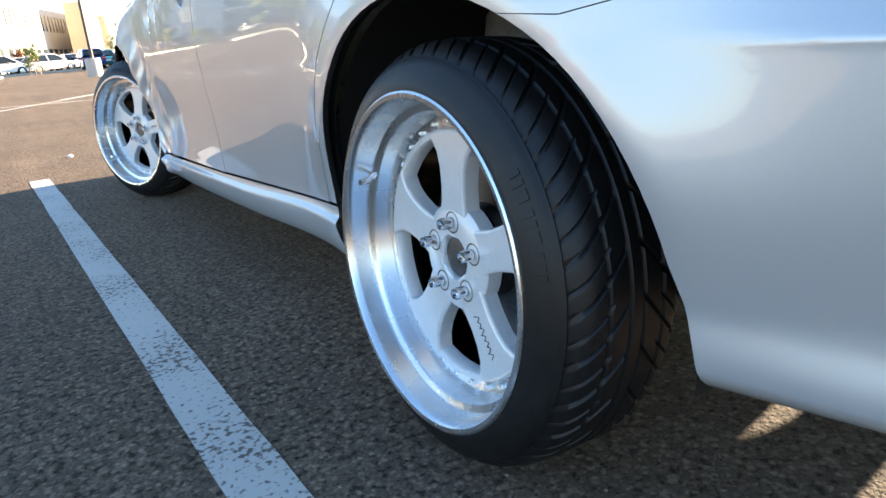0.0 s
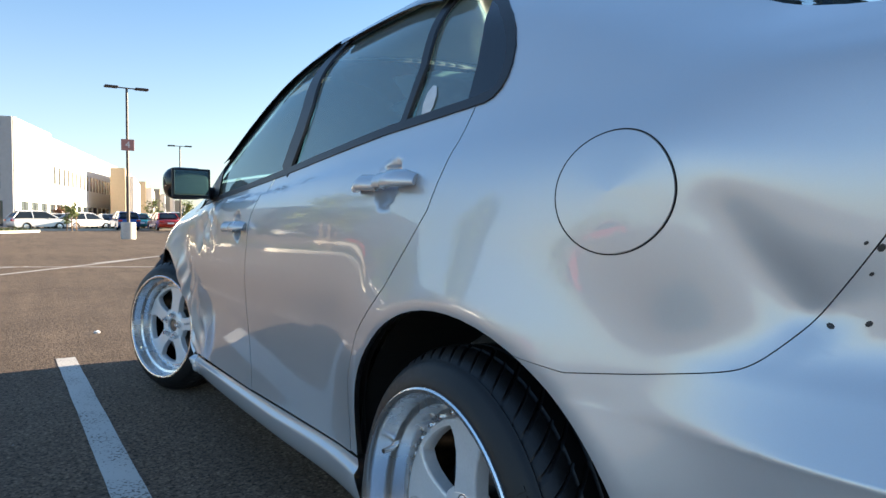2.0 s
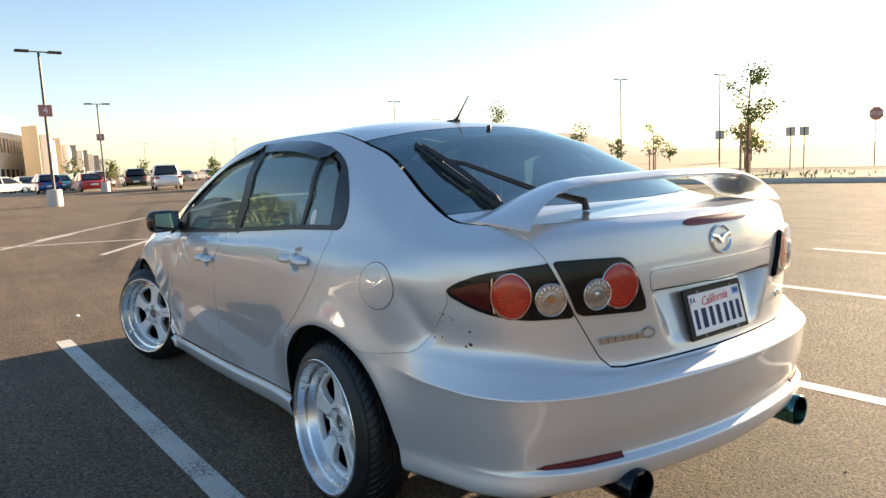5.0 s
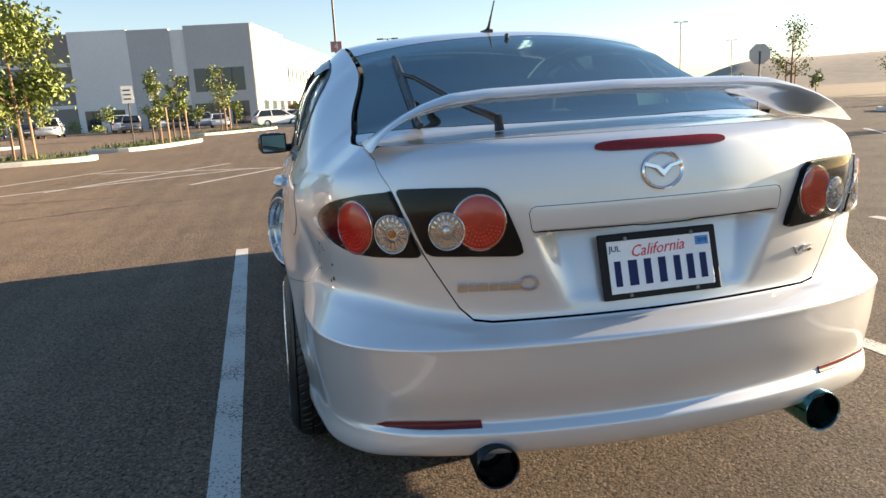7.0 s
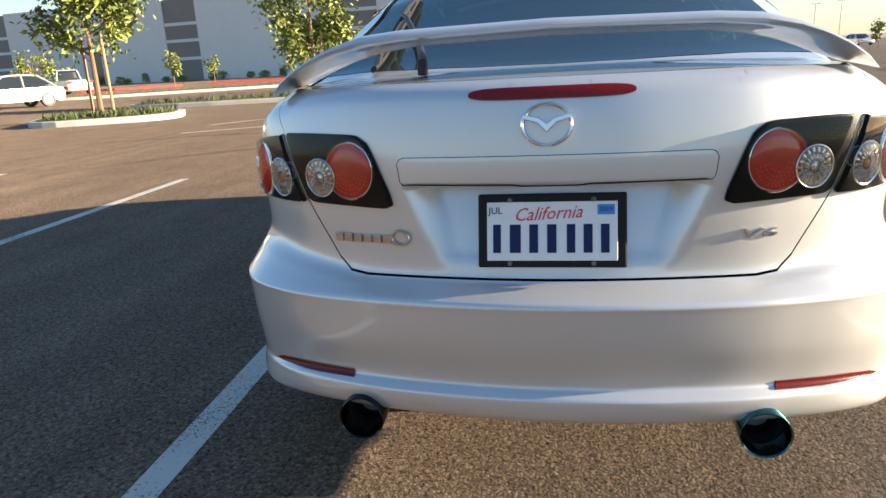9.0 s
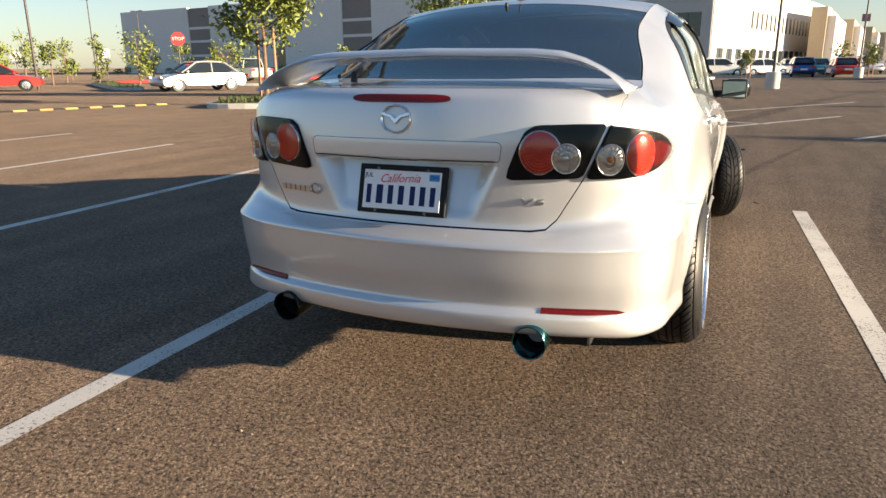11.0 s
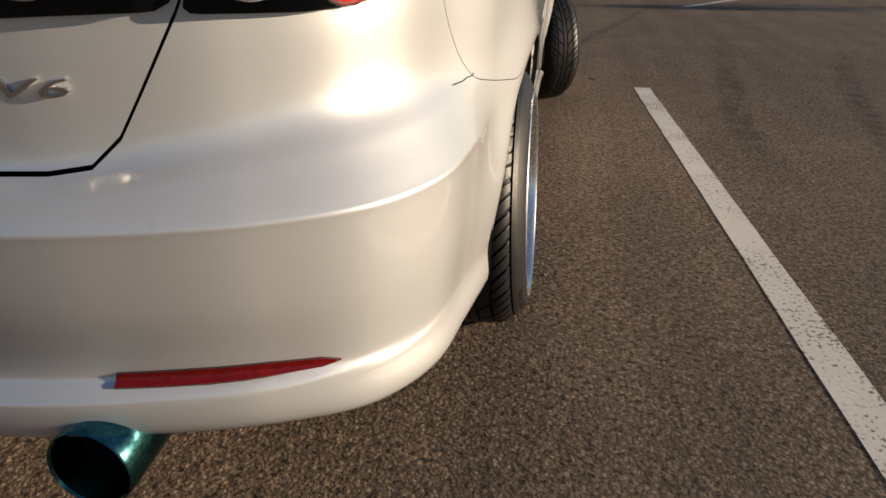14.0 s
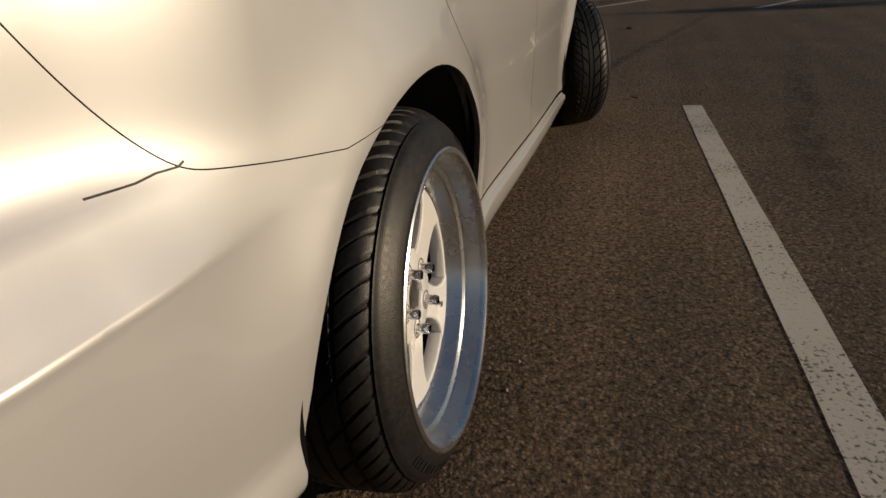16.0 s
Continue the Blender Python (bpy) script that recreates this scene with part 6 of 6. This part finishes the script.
# spoiler on two legs
SPOIL = [(0.676, 0.45, 0.240, 1.094, 1.080, 0.012), (0.655, 0.45, 0.244, 1.102, 1.105, 0.022), (0.622, 0.448, 0.252, 1.114, 1.132, 0.028), (0.58, 0.444, 0.260, 1.132, 1.156, 0.030), (0.53, 0.438, 0.266, 1.150, 1.176, 0.032),
         (0.46, 0.428, 0.268, 1.168, 1.192, 0.035), (0.36, 0.415, 0.267, 1.181, 1.200, 0.033), (0.0, 0.40, 0.262, 1.188, 1.207, 0.031)]
_sx = np.array([r[0] for r in SPOIL])[::-1]
bm = bmesh.new()
rows = []
for q in np.linspace(-1, 1, 81):
    x = 0.676 * math.copysign(1 - (1 - abs(q)) ** 2.2, q)
    vals = [float(np.interp(abs(x), _sx, np.array([r[k] for r in SPOIL])[::-1])) for k in range(1, 6)]
    yf, yr, zf, zr, th = vals
    lean = 0.8 * float(step(abs(x), 0.44, 0.65))
    ring = []
    for k in range(20):
        a = 2 * math.pi * k / 20
        c, s_ = math.cos(a), math.sin(a)
        fore = (1 - c) / 2
        y = yr + (yf - yr) * fore
        body = th * (abs(s_) ** 0.8) * (1.0 - 0.55 * fore ** 1.5) * math.copysign(1, s_) * 0.5
        camber = 0.012 * math.sin(math.pi * fore) * (1 - lean)
        z = zr + (zf - zr) * fore + camber + body * (1 - 0.5 * lean)
        ring.append(bm.verts.new((x + math.copysign(body * 0.8 * lean, x), lay(y), z)))
    rows.append(ring)
for a, b in zip(rows, rows[1:]):
    for k in range(20):
        bm.faces.new((a[k], a[(k + 1) % 20], b[(k + 1) % 20], b[k]))
bm.faces.new(rows[0]), bm.faces.new(rows[-1][::-1])
bmesh.ops.recalc_face_normals(bm, faces=bm.faces)
part("rear_spoiler", bm, PAINT, car, "silver wing spoiler on two legs", smooth=True)

# rear glass edge, wiper, washer nozzle, antenna
gl = [(0.0, 0.438), (0.2, 0.448), (0.4, 0.483), (0.60, 0.553)]
low_rim = gl + [(0.66, 0.60), (0.60, 0.665), (0.4, 0.572), (0.2, 0.532), (0.0, 0.52)]
rims = [low_rim + [(-x, y) for x, y in low_rim[::-1][1:-1]]]
for side in (1, -1):
    rims.append([(side * (edge(y) - 0.007), y) for y in np.linspace(0.606, 1.2, 24)] + [(side * (edge(y) - 0.06 - 0.05 * float(step(1.0 - y, 0.0, 0.4))), y) for y in np.linspace(1.19, 0.66, 16)])
head = [(0.0, 1.154), (0.25, 1.161), (0.45, 1.184), (0.50, 1.188), (0.50, 1.15), (0.25, 1.122), (0.0, 1.115)]
rims.append(head + [(-x, y) for x, y in head[::-1][1:-1]])
for k, rim_ in enumerate(rims):
    panel("glass_border", rim_, top, BORDER, car, "black ceramic border of the rear glass", grid=0.03, lip=0, gap=0, lift=-0.0065 - 0.0006 * k)
wiper = part("wiper_arm", tube([top(x, y, -h) for x, y, h in ((-0.32, 0.33, 0.004), (-0.32, 0.335, 0.032), (-0.333, 0.39, 0.044), (-0.365, 0.50, 0.050), (-0.41, 0.63, 0.052), (-0.452, 0.74, 0.052), (-0.481, 0.80, 0.044), (-0.4745, 0.90, 0.040))], [0.013, 0.013, 0.011, 0.010, 0.009, 0.0085, 0.008, 0.006], 10), BLACK, car, "black rear wiper arm", smooth=True)


def along_blade(t, h):
    return top(-0.468 - 0.028 * t, 1.024 - 0.536 * t, -h)


part("wiper_blade", tube([along_blade(t, 0.012) for t in np.linspace(0, 1, 13)], 0.0115, 8, flat=0.7), BLACK, wiper, "rubber wiper blade", smooth=True)
part("wiper_bridge", tube([along_blade(t, 0.024 + 0.016 * math.sin(math.pi * t)) for t in np.linspace(0.1, 0.9, 11)], 0.0095, 8, flat=0.8), BLACK, wiper, "wiper bridge", smooth=True)
for t in (0.1, 0.3, 0.7, 0.9):
    part("wiper_claw", tube([along_blade(t - 0.04, 0.014), along_blade(t, 0.030), along_blade(t + 0.04, 0.014)], 0.0085, 6), BLACK, wiper, "claw that holds the blade")
foot = top(-0.013, 1.354)
ant = part("antenna", tube([foot + np.array(d) for d in ((0, 0, 0), (0.0, -0.022, 0.018), (0.0, -0.062, 0.060), (0.0, -0.107, 0.106))], [0.012, 0.006, 0.0035, 0.0028], 10), BLACK, car, "short black roof antenna", smooth=True)
part("antenna_base", box((0.04, 0.07, 0.014), tuple(foot + np.array((0, 0.01, 0.002))), 0.006), BLACK, ant, "antenna foot")
part("washer_nozzle", box((0.014, 0.02, 0.022), tuple(top(-0.011, 1.118) + np.array((0, 0, 0.008))), 0.005), BLACK, car, "washer nozzle")

# door handles with their cups, fuel door, mirrors, visors
for side in (1, -1):
    for y0, y1, z in ((1.17, 1.41, 0.925), (2.27, 2.50, 0.832)):
        u = side * sy((y0 + y1) / 2)
        pts = []
        for t in np.linspace(0, 1, 13):
            p = skin(side * sy(y0 + (y1 - y0) * t), z - 0.006 * t)
            n = normal_at(skin, side * sy(y0 + (y1 - y0) * t), z)
            pts.append(p + n * (0.004 + 0.03 * math.sin(math.pi * min(max(t * 1.02, 0), 1)) ** 0.5))
        hb = tube(pts, [0.014] + [0.021] * 5 + [0.019] * 4 + [0.017] * 2 + [0.012], 12, flat=0.6)
        h = part("door_handle", hb, PAINT, car, "silver pull handle", smooth=True)
        if y0 > 2:
            boss("key_lock", side * sy(y0 + 0.03), z, [(0.011, 0.028), (0.010, 0.031), (0.0001, 0.0315)], CHROME, h, label="key lock")
    # mirror
    arm = part("door_mirror", box((0.175, 0.11, 0.13), (0, 0.006, 0), 0.048, segments=5), GLOSS_BLACK, car, "black door mirror housing", smooth=True)
    arm.matrix_local = pose(side * 0.945, lay(2.96), 1.0, 0, 0, -side * 12)
    part("mirror_glass", box((0.142, 0.004, 0.100), (0, -0.0505, 0.0), 0.0018), MIRROR, arm, "mirror glass")
    part("mirror_rim", box((0.158, 0.012, 0.117), (0, -0.0462, 0.0), 0.004), BLACK, arm, "mirror rim")
    part("mirror_arm", box((0.10, 0.045, 0.05), (-side * 0.105, 0.03, -0.035), 0.015), BLACK, arm, "mirror arm")
    tri = flank([(2.86, 0.945), (2.92, 1.06), (3.12, 0.955), (3.12, 0.93)])
    panel("mirror_sail", [(side * u, v) for u, v in tri], skin, BLACK, car, "black mirror sail panel", lip=0.006, lift=0.006)
    # smoked rain visors
    for path in ([(1.29, 1.340), (1.357, 1.361), (1.45, 1.379), (1.58, 1.392), (1.7, 1.398), (1.816, 1.401), (1.98, 1.399)], [(2.02, 1.398), (2.107, 1.395), (2.346, 1.35), (2.5, 1.296), (2.7, 1.217), (2.95, 1.105)]):
        bm = bmesh.new()
        rows = []
        ys = np.linspace(path[0][0], path[-1][0], 26)
        for k, y in enumerate(ys):
            z = float(np.interp(y, [q[0] for q in path], [q[1] for q in path]))
            t = k / 25
            drop = 0.05 * min(1, 7 * t + 0.5, 7 * (1 - t) + 0.45)
            u = side * sy(y)
            n = normal_at(skin, u, z - 0.06)
            a, b = skin(u, z), skin(u, z - drop)
            mid = skin(u, z - drop * 0.45)
            ring = [a + n * 0.005, mid + n * 0.014, b + n * 0.017, b + n * 0.013, mid + n * 0.010, a + n * 0.001]
            rows.append([bm.verts.new(tuple(q)) for q in ring])
        for a, b in zip(rows, rows[1:]):
            for j in range(6):
                bm.faces.new((a[j], a[(j + 1) % 6], b[(j + 1) % 6], b[j]))
        bm.faces.new(rows[0]), bm.faces.new(rows[-1][::-1])
        bmesh.ops.recalc_face_normals(bm, faces=bm.faces)
        part("rain_visor", bm, GLOSS_BLACK, car, "smoked plastic rain visor", smooth=True)
fu = (-su(0.708, 0.888), 0.888)
fd = boss("fuel_door", *fu, [(0.088, -0.001), (0.0875, 0.0012), (0.065, 0.0016), (0.0001, 0.002)], PAINT, car, label="round silver fuel door", n=64, squash=0.87)
boss("fuel_door_gap", *fu, [(0.0902, 0.0002), (0.0900, 0.0008), (0.0883, 0.0008), (0.0878, -0.002)], DARK, fd, label="dark gap round the fuel door", n=64, squash=0.87)
for y, z, r in ((0.453, 0.832, 0.004), (0.442, 0.828, 0.007), (0.419, 0.821, 0.004), (0.409, 0.815, 0.005), (0.449, 0.803, 0.004), (0.480, 0.750, 0.007), (0.450, 0.756, 0.006), (0.361, 0.785, 0.006), (0.373, 0.739, 0.006), (0.360, 0.747, 0.009)):
    boss("paint_chip", -su(y, z), z, [(r * 0.62, 0.0), (r * 0.55, 0.0010), (0.0001, 0.0011)], BLACK, car, label="bare chip in the paint", n=7, squash=1.5 if y < 0.4 else 0.7, turn=y * 40)
ribbon("bumper_crack", [(su(y, z, 1), z) for y, z in ((0.548, 0.704), (0.541, 0.701), (0.52, 0.702), (0.50, 0.700), (0.486, 0.7005), (0.458, 0.702))], skin, BLACK, car, width=0.0022, lift=0.0006, label="hairline crack in the bumper")
boss("window_sticker", -sy(1.255), 1.085, [(0.022, -0.004), (0.021, -0.003), (0.0001, -0.003)], SIGN_WHITE, car, label="small white window sticker", n=9, squash=1.6)

# ---------- wheels ----------
R_TYRE = 0.310


def bend(w):
    """Sweep of the tread's grooves at a place across it (-1 to 1), in groove pitches."""
    return 1.5 * min(abs(w), 1.0) ** 0.8


def tyre_mesh():
    """Tyre with curved cross grooves that run off the shoulders; the mesh follows the grooves."""
    half, pitch, steps = 0.117, 30, 18
    n = pitch * steps
    bm = bmesh.new()
    across_ = [(-1.0 + 2 * k / 48) for k in range(49)]
    prof = [(0.236, -0.002), (0.2445, 0.001), (0.250, 0.0), (0.263, -0.006), (0.277, -0.014), (0.2845, -0.019), (0.286, -0.0215), (0.289, -0.024)]
    outer = [(r, z, None) for r, z in prof]
    mid = [(R_TYRE - 0.021 * abs(w) ** 6 - 0.002 * w * w, -half - w * (half - 0.027), w) for w in across_]
    inner = [(r, -2 * half - z, None) for r, z in prof[::-1]]
    rings = []
    for r, z, w in outer + mid + inner:
        ring = []
        turn = bend(1.0 if w is None else w) / pitch
        for k in range(n):
            q = k % steps
            deep = 0.0
            if w is not None:
                fade = 0.45 + 0.55 * step(1 - abs(w), 0.0, 0.25)
                if abs(w) > 0.1 and q in (0, 1):
                    deep = 1.0 * fade
                if abs(w) > 0.45 and q == 9:
                    deep = 0.8 * fade
                if abs(abs(w) - 0.125) < 0.03 or abs(abs(w) - 0.5) < 0.022:
                    deep = 1.0
            a = 2 * math.pi * (k / n - turn)
            rr = r - 0.0055 * deep
            ring.append(bm.verts.new((rr * math.cos(a), rr * math.sin(a), z)))
        rings.append(ring)
    for a, b in zip(rings, rings[1:]):
        for k in range(n):
            bm.faces.new((a[k], a[(k + 1) % n], b[(k + 1) % n], b[k]))
    bmesh.ops.recalc_face_normals(bm, faces=bm.faces)
    return bm


def make_wheel():
    """Local z points out of the wheel; z = 0 is the face of the lip."""
    barrel = [(0.2365, -0.003), (0.2425, -0.003), (0.2445, -0.001), (0.2445, 0.003), (0.2415, 0.005), (0.2355, 0.004), (0.2325, 0.0), (0.230, -0.010), (0.2275, -0.034), (0.2255, -0.039), (0.2145, -0.042), (0.2120, -0.046), (0.2105, -0.076), (0.2075, -0.080),
              (0.186, -0.081), (0.184, -0.088)]
    inside = [(0.184, -0.088), (0.184, -0.15), (0.20, -0.22), (0.232, -0.232), (0.2365, -0.228)]
    wheel = part("wheel", lathe(barrel, 96), POLISHED, car, "polished deep-dish wheel with white spokes", smooth=True)
    # barrel behind the spokes is coloured dark as the shade of the openings
    part("inner_barrel", lathe(inside, 64), EXHAUST_AND_RECESS, wheel, "inner barrel, dark colour standing in for recess shade", smooth=True)
    tyre = part("tyre", tyre_mesh(), RUBBER, wheel, "black tyre with curved tread grooves", smooth=True)
    for k in range(5):
        for side in (0, 1):
            bm = bmesh.new()
            for j in range(15 if side else 11):
                a = radians(8 + 180 * side + (j - 6) * 2.6 + 1.3 * (j % 4 == 3))
                if k:
                    break
                m = Matrix.Rotation(a, 4, 'Z') @ Matrix.Translation((0.268, 0, -0.0085)) @ pose(0, 0, 0, 0, 29, 0)
                join(bm, _lug(m))
            if k:
                bm.free()
                continue
            part("sidewall_marking", bm, RUBBER, tyre, "raised moulded sidewall marks")
    # white five-spoke centre
    zf = -0.066
    for k in range(5):
        m = Matrix.Rotation(radians(72 * k), 4, 'Z') @ Matrix.Translation((0, 0, zf - 0.028))
        pts = [(0.03, -0.034), (0.058, -0.034), (0.082, -0.0305), (0.105, -0.0295), (0.131, -0.032), (0.152, -0.039), (0.166, -0.050), (0.175, -0.064), (0.181, -0.052), (0.186, -0.03), (0.188, -0.01)]
        poly = pts + [(x, -y) for x, y in pts[::-1]]
        part("spoke", plate(poly, 0.028, m, bevel=0.0045), WHEEL_WHITE, wheel, "white painted spoke")
    part("hub_face", lathe([(0.0335, zf - 0.03), (0.0335, zf - 0.003), (0.0355, zf + 0.0006), (0.070, zf + 0.0006), (0.080, zf - 0.006), (0.080, zf - 0.03)], 60), WHEEL_WHITE, wheel, "white painted hub face", smooth=True)
    part("spoke_ring", lathe([(0.1755, zf - 0.028), (0.1755, zf - 0.006), (0.178, zf - 0.0025), (0.187, zf - 0.0025), (0.189, zf - 0.006), (0.189, zf - 0.02)], 96), WHEEL_WHITE, wheel, "white painted outer ring", smooth=True)
    part("hub_cap", lathe([(0.033, zf - 0.012), (0.030, zf - 0.008), (0.022, zf - 0.007), (0.0001, zf - 0.006)], 32), STEEL, wheel, "dark hub cap", smooth=True)
    first = None
    for k in range(5):
        m = Matrix.Rotation(radians(72 * k), 4, 'Z') @ Matrix.Translation((0.0535, 0, 0))
        nut = part("lug_nut", lathe([(0.0088, zf - 0.01), (0.0088, zf + 0.020), (0.0072, zf + 0.024), (0.0062, zf + 0.024), (0.0060, zf + 0.017), (0.0001, zf + 0.017)], 18, m=m), CHROME, wheel, "chrome tuner lug nut", smooth=True)
        part("lug_seat", lathe([(0.0165, zf + 0.0010), (0.0150, zf + 0.0014), (0.0098, zf - 0.004)], 24, m=m), STEEL, wheel, "lug seat", smooth=True)
    for k in range(30):
        m = Matrix.Rotation(radians(12 * k + 6), 4, 'Z') @ Matrix.Translation((0.1975, 0, -0.081))
        if first is None:
            first = part("rim_bolt", lathe([(0.0052, 0), (0.0052, 0.0065), (0.0042, 0.0075), (0.0026, 0.0075), (0.0024, 0.005), (0.0001, 0.005)], 10), CHROME, wheel, "small rim bolt", smooth=True)
            first.matrix_local = m
        else:
            b = new("rim_bolt", first.data)
            b.parent, b.matrix_local = wheel, m
            b["label"] = "small rim bolt"
    va = radians(135)
    part("valve_stem", tube([(0.219 * math.cos(va), 0.219 * math.sin(va), -0.040), (0.211 * math.cos(va), 0.211 * math.sin(va), -0.026), (0.207 * math.cos(va), 0.207 * math.sin(va), -0.008)], [0.0065, 0.0055, 0.0048], 12), CHROME, wheel, "chrome valve stem", smooth=True)
    part("brake_disc", lathe([(0.06, -0.13), (0.145, -0.13), (0.145, -0.152), (0.06, -0.152)], 48, closed=True), STEEL, wheel, "steel brake disc", smooth=True)
    part("brake_caliper", box((0.06, 0.14, 0.07), (0.12, 0.02, -0.145), 0.015), STEEL, wheel, "brake caliper")
    part("hub_drum", lathe([(0.0001, -0.105), (0.074, -0.106), (0.074, -0.2)], 32), STEEL, wheel, "hub behind the spokes", smooth=True)
    for k in range(7):
        x = 0.092 + 0.0095 * k
        bar = part("script_mark", tube([(x, -0.006 + 0.003 * (k % 3), zf + 0.0006), (x + 0.005, 0.006 - 0.002 * (k % 2), zf + 0.0006), (x + 0.010, -0.003, zf + 0.0006)], 0.0008, 5), BLACK, wheel, "dark script stroke")
        bar.matrix_local = Matrix.Rotation(radians(-72), 4, 'Z')
    return wheel


def _lug(m):
    b = bmesh.new()
    bmesh.ops.create_cube(b, size=1)
    bmesh.ops.scale(b, vec=(0.015, 0.0075, 0.0022), verts=b.verts)
    bmesh.ops.transform(b, matrix=m, verts=b.verts)
    return b


wheel = make_wheel()
# local z out, local x forward-ish: left wheels look to -x
LEFT = pose(0, 0, 0, 90, 0, -90)
RIGHT = pose(0, 0, 0, 90, 0, 90)
wheel.matrix_local = Matrix.Translation((-0.937, 1.119, 0.321)) @ pose(0, 0, 0, 0, 2.5, 0) @ LEFT @ pose(0, 0, 0, 0, 0, 18) @ Matrix.Diagonal((1.04, 1.04, 1, 1))
copy_thing(wheel, Matrix.Translation((0.918, 1.119, 0.321)) @ pose(0, 0, 0, 0, -2.5, 0) @ RIGHT @ pose(0, 0, 0, 0, 0, 40))
copy_thing(wheel, Matrix.Translation((-0.949, 3.79, 0.321)) @ pose(0, 0, 0, 0, 2.0, 25) @ LEFT @ pose(0, 0, 0, 0, 0, 80))
copy_thing(wheel, Matrix.Translation((0.949, 3.89, 0.321)) @ pose(0, 0, 0, 0, -2.0, 25) @ RIGHT @ pose(0, 0, 0, 0, 0, 10))

# torn end of the front bumper before the left wheel, and the head lamps
bm = bmesh.new()
rnd = random.Random(5)
for k in range(9):
    y, z = 4.13 + 0.022 * k, 0.70 - 0.016 * k + rnd.uniform(-0.02, 0.02)
    a = Vector((-0.81 - 0.006 * k + rnd.uniform(-0.015, 0.015), y, z))
    tube([a + Vector((0.05, 0.02, 0.04)), a, a + Vector((-0.05 - rnd.uniform(0, 0.03), -0.03, -0.05)), a + Vector((-0.02, -0.06, -0.11))], [0.022, 0.03, 0.02, 0.006], 6, bm, flat=0.35)
part("torn_bumper_end", bm, BLACK, car, "torn black end of the front bumper", smooth=True)
for side in (1, -1):
    lampf = flank([(4.02, 0.70), (4.05, 0.76), (4.22, 0.775), (4.36, 0.765), (4.40, 0.70), (4.28, 0.655), (4.12, 0.66)])
    head = panel("head_lamp", [(side * u, v) for u, v in lampf], skin, LAMP_SILVER, car, "yellowed clear head lamp", grid=0.03, lip=0.01, lift=0.003)
    panel("head_lamp_cover", [(side * u, v) for u, v in lampf], skin, CLEAR, head, "clear lamp cover", grid=0.03, lip=0.006, lift=0.010)

# underside, wheel wells, cabin
part("floor_pan", box((1.2, 4.0, 0.05), (0, 2.3, 0.26), 0.01), DARK, car, "dark underside")
for side in (1, -1):
    part("sill_closing", box((0.04, 1.76, 0.10), (side * 0.80, 2.40, 0.295), 0.004), DARK, car, "dark inner sill")
part("rear_valance", box((1.1, 0.5, 0.12), (0, 0.55, 0.40), 0.03), DARK, car, "dark underside behind the bumper")
for ay in (1.035, 3.71):
    for side in (1, -1):
        bm = bmesh.new()
        prev = None
        for t in np.linspace(-10, 190, 22):
            p = [bm.verts.new((side * x, lay(ay) - 0.44 * math.cos(radians(t)), 0.335 + 0.385 * math.sin(radians(t)))) for x in (0.60, 0.865)]
            if prev:
                bm.faces.new((prev[0], prev[1], p[1], p[0]))
            prev = p
        part("wheel_well_liner", bm, DARK, car, "dark wheel well liner")
        bmw = bmesh.new()
        bmw.faces.new([bmw.verts.new((side * 0.60, lay(ay) - 0.44 * math.cos(radians(t)), 0.335 + 0.385 * math.sin(radians(t)))) for t in np.linspace(-14, 194, 22)])
        part("wheel_well_wall", bmw, DARK, car, "dark wheel well wall")
part("cabin_floor", box((1.4, 2.4, 0.04), (0, 2.0, 0.35), 0.01), DARK, car, "dark cabin floor")
part("dashboard", box((1.35, 0.4, 0.3), (0, 3.0, 0.80), 0.08, segments=3), CLOTH, car, "dark dashboard", smooth=True)
part("parcel_shelf", box((1.2, 0.55, 0.03), (0, 0.86, 0.98), 0.01), CLOTH, car, "dark parcel shelf")
for x in (-0.36, 0.36):
    for y, w in ((2.05, 0.5), (1.25, 0.56)):
        seat = part("seat", box((w, 0.5, 0.16), (x, y + 0.28, 0.52), 0.05, segments=3), CLOTH, car, "dark cloth seat", smooth=True)
        part("seat_back", box((w, 0.14, 0.62), (x, y, 0.82), 0.05, pose(0, 0, 0, 12, 0, 0), segments=3), CLOTH, seat, "seat back", smooth=True)
        part("headrest", box((0.26, 0.09, 0.17), (x, y - 0.09, 1.20), 0.035, pose(0, 0, 0, 10, 0, 0), segments=3), CLOTH, seat, "headrest", smooth=True)
part("steering_wheel", lathe([(0.17, -0.012), (0.185, 0), (0.17, 0.012), (0.157, 0), (0.17, -0.012)], 32, m=pose(-0.37, 2.66, 0.86, 65, 0, 0)), BLACK, car, "black steering wheel", smooth=True)
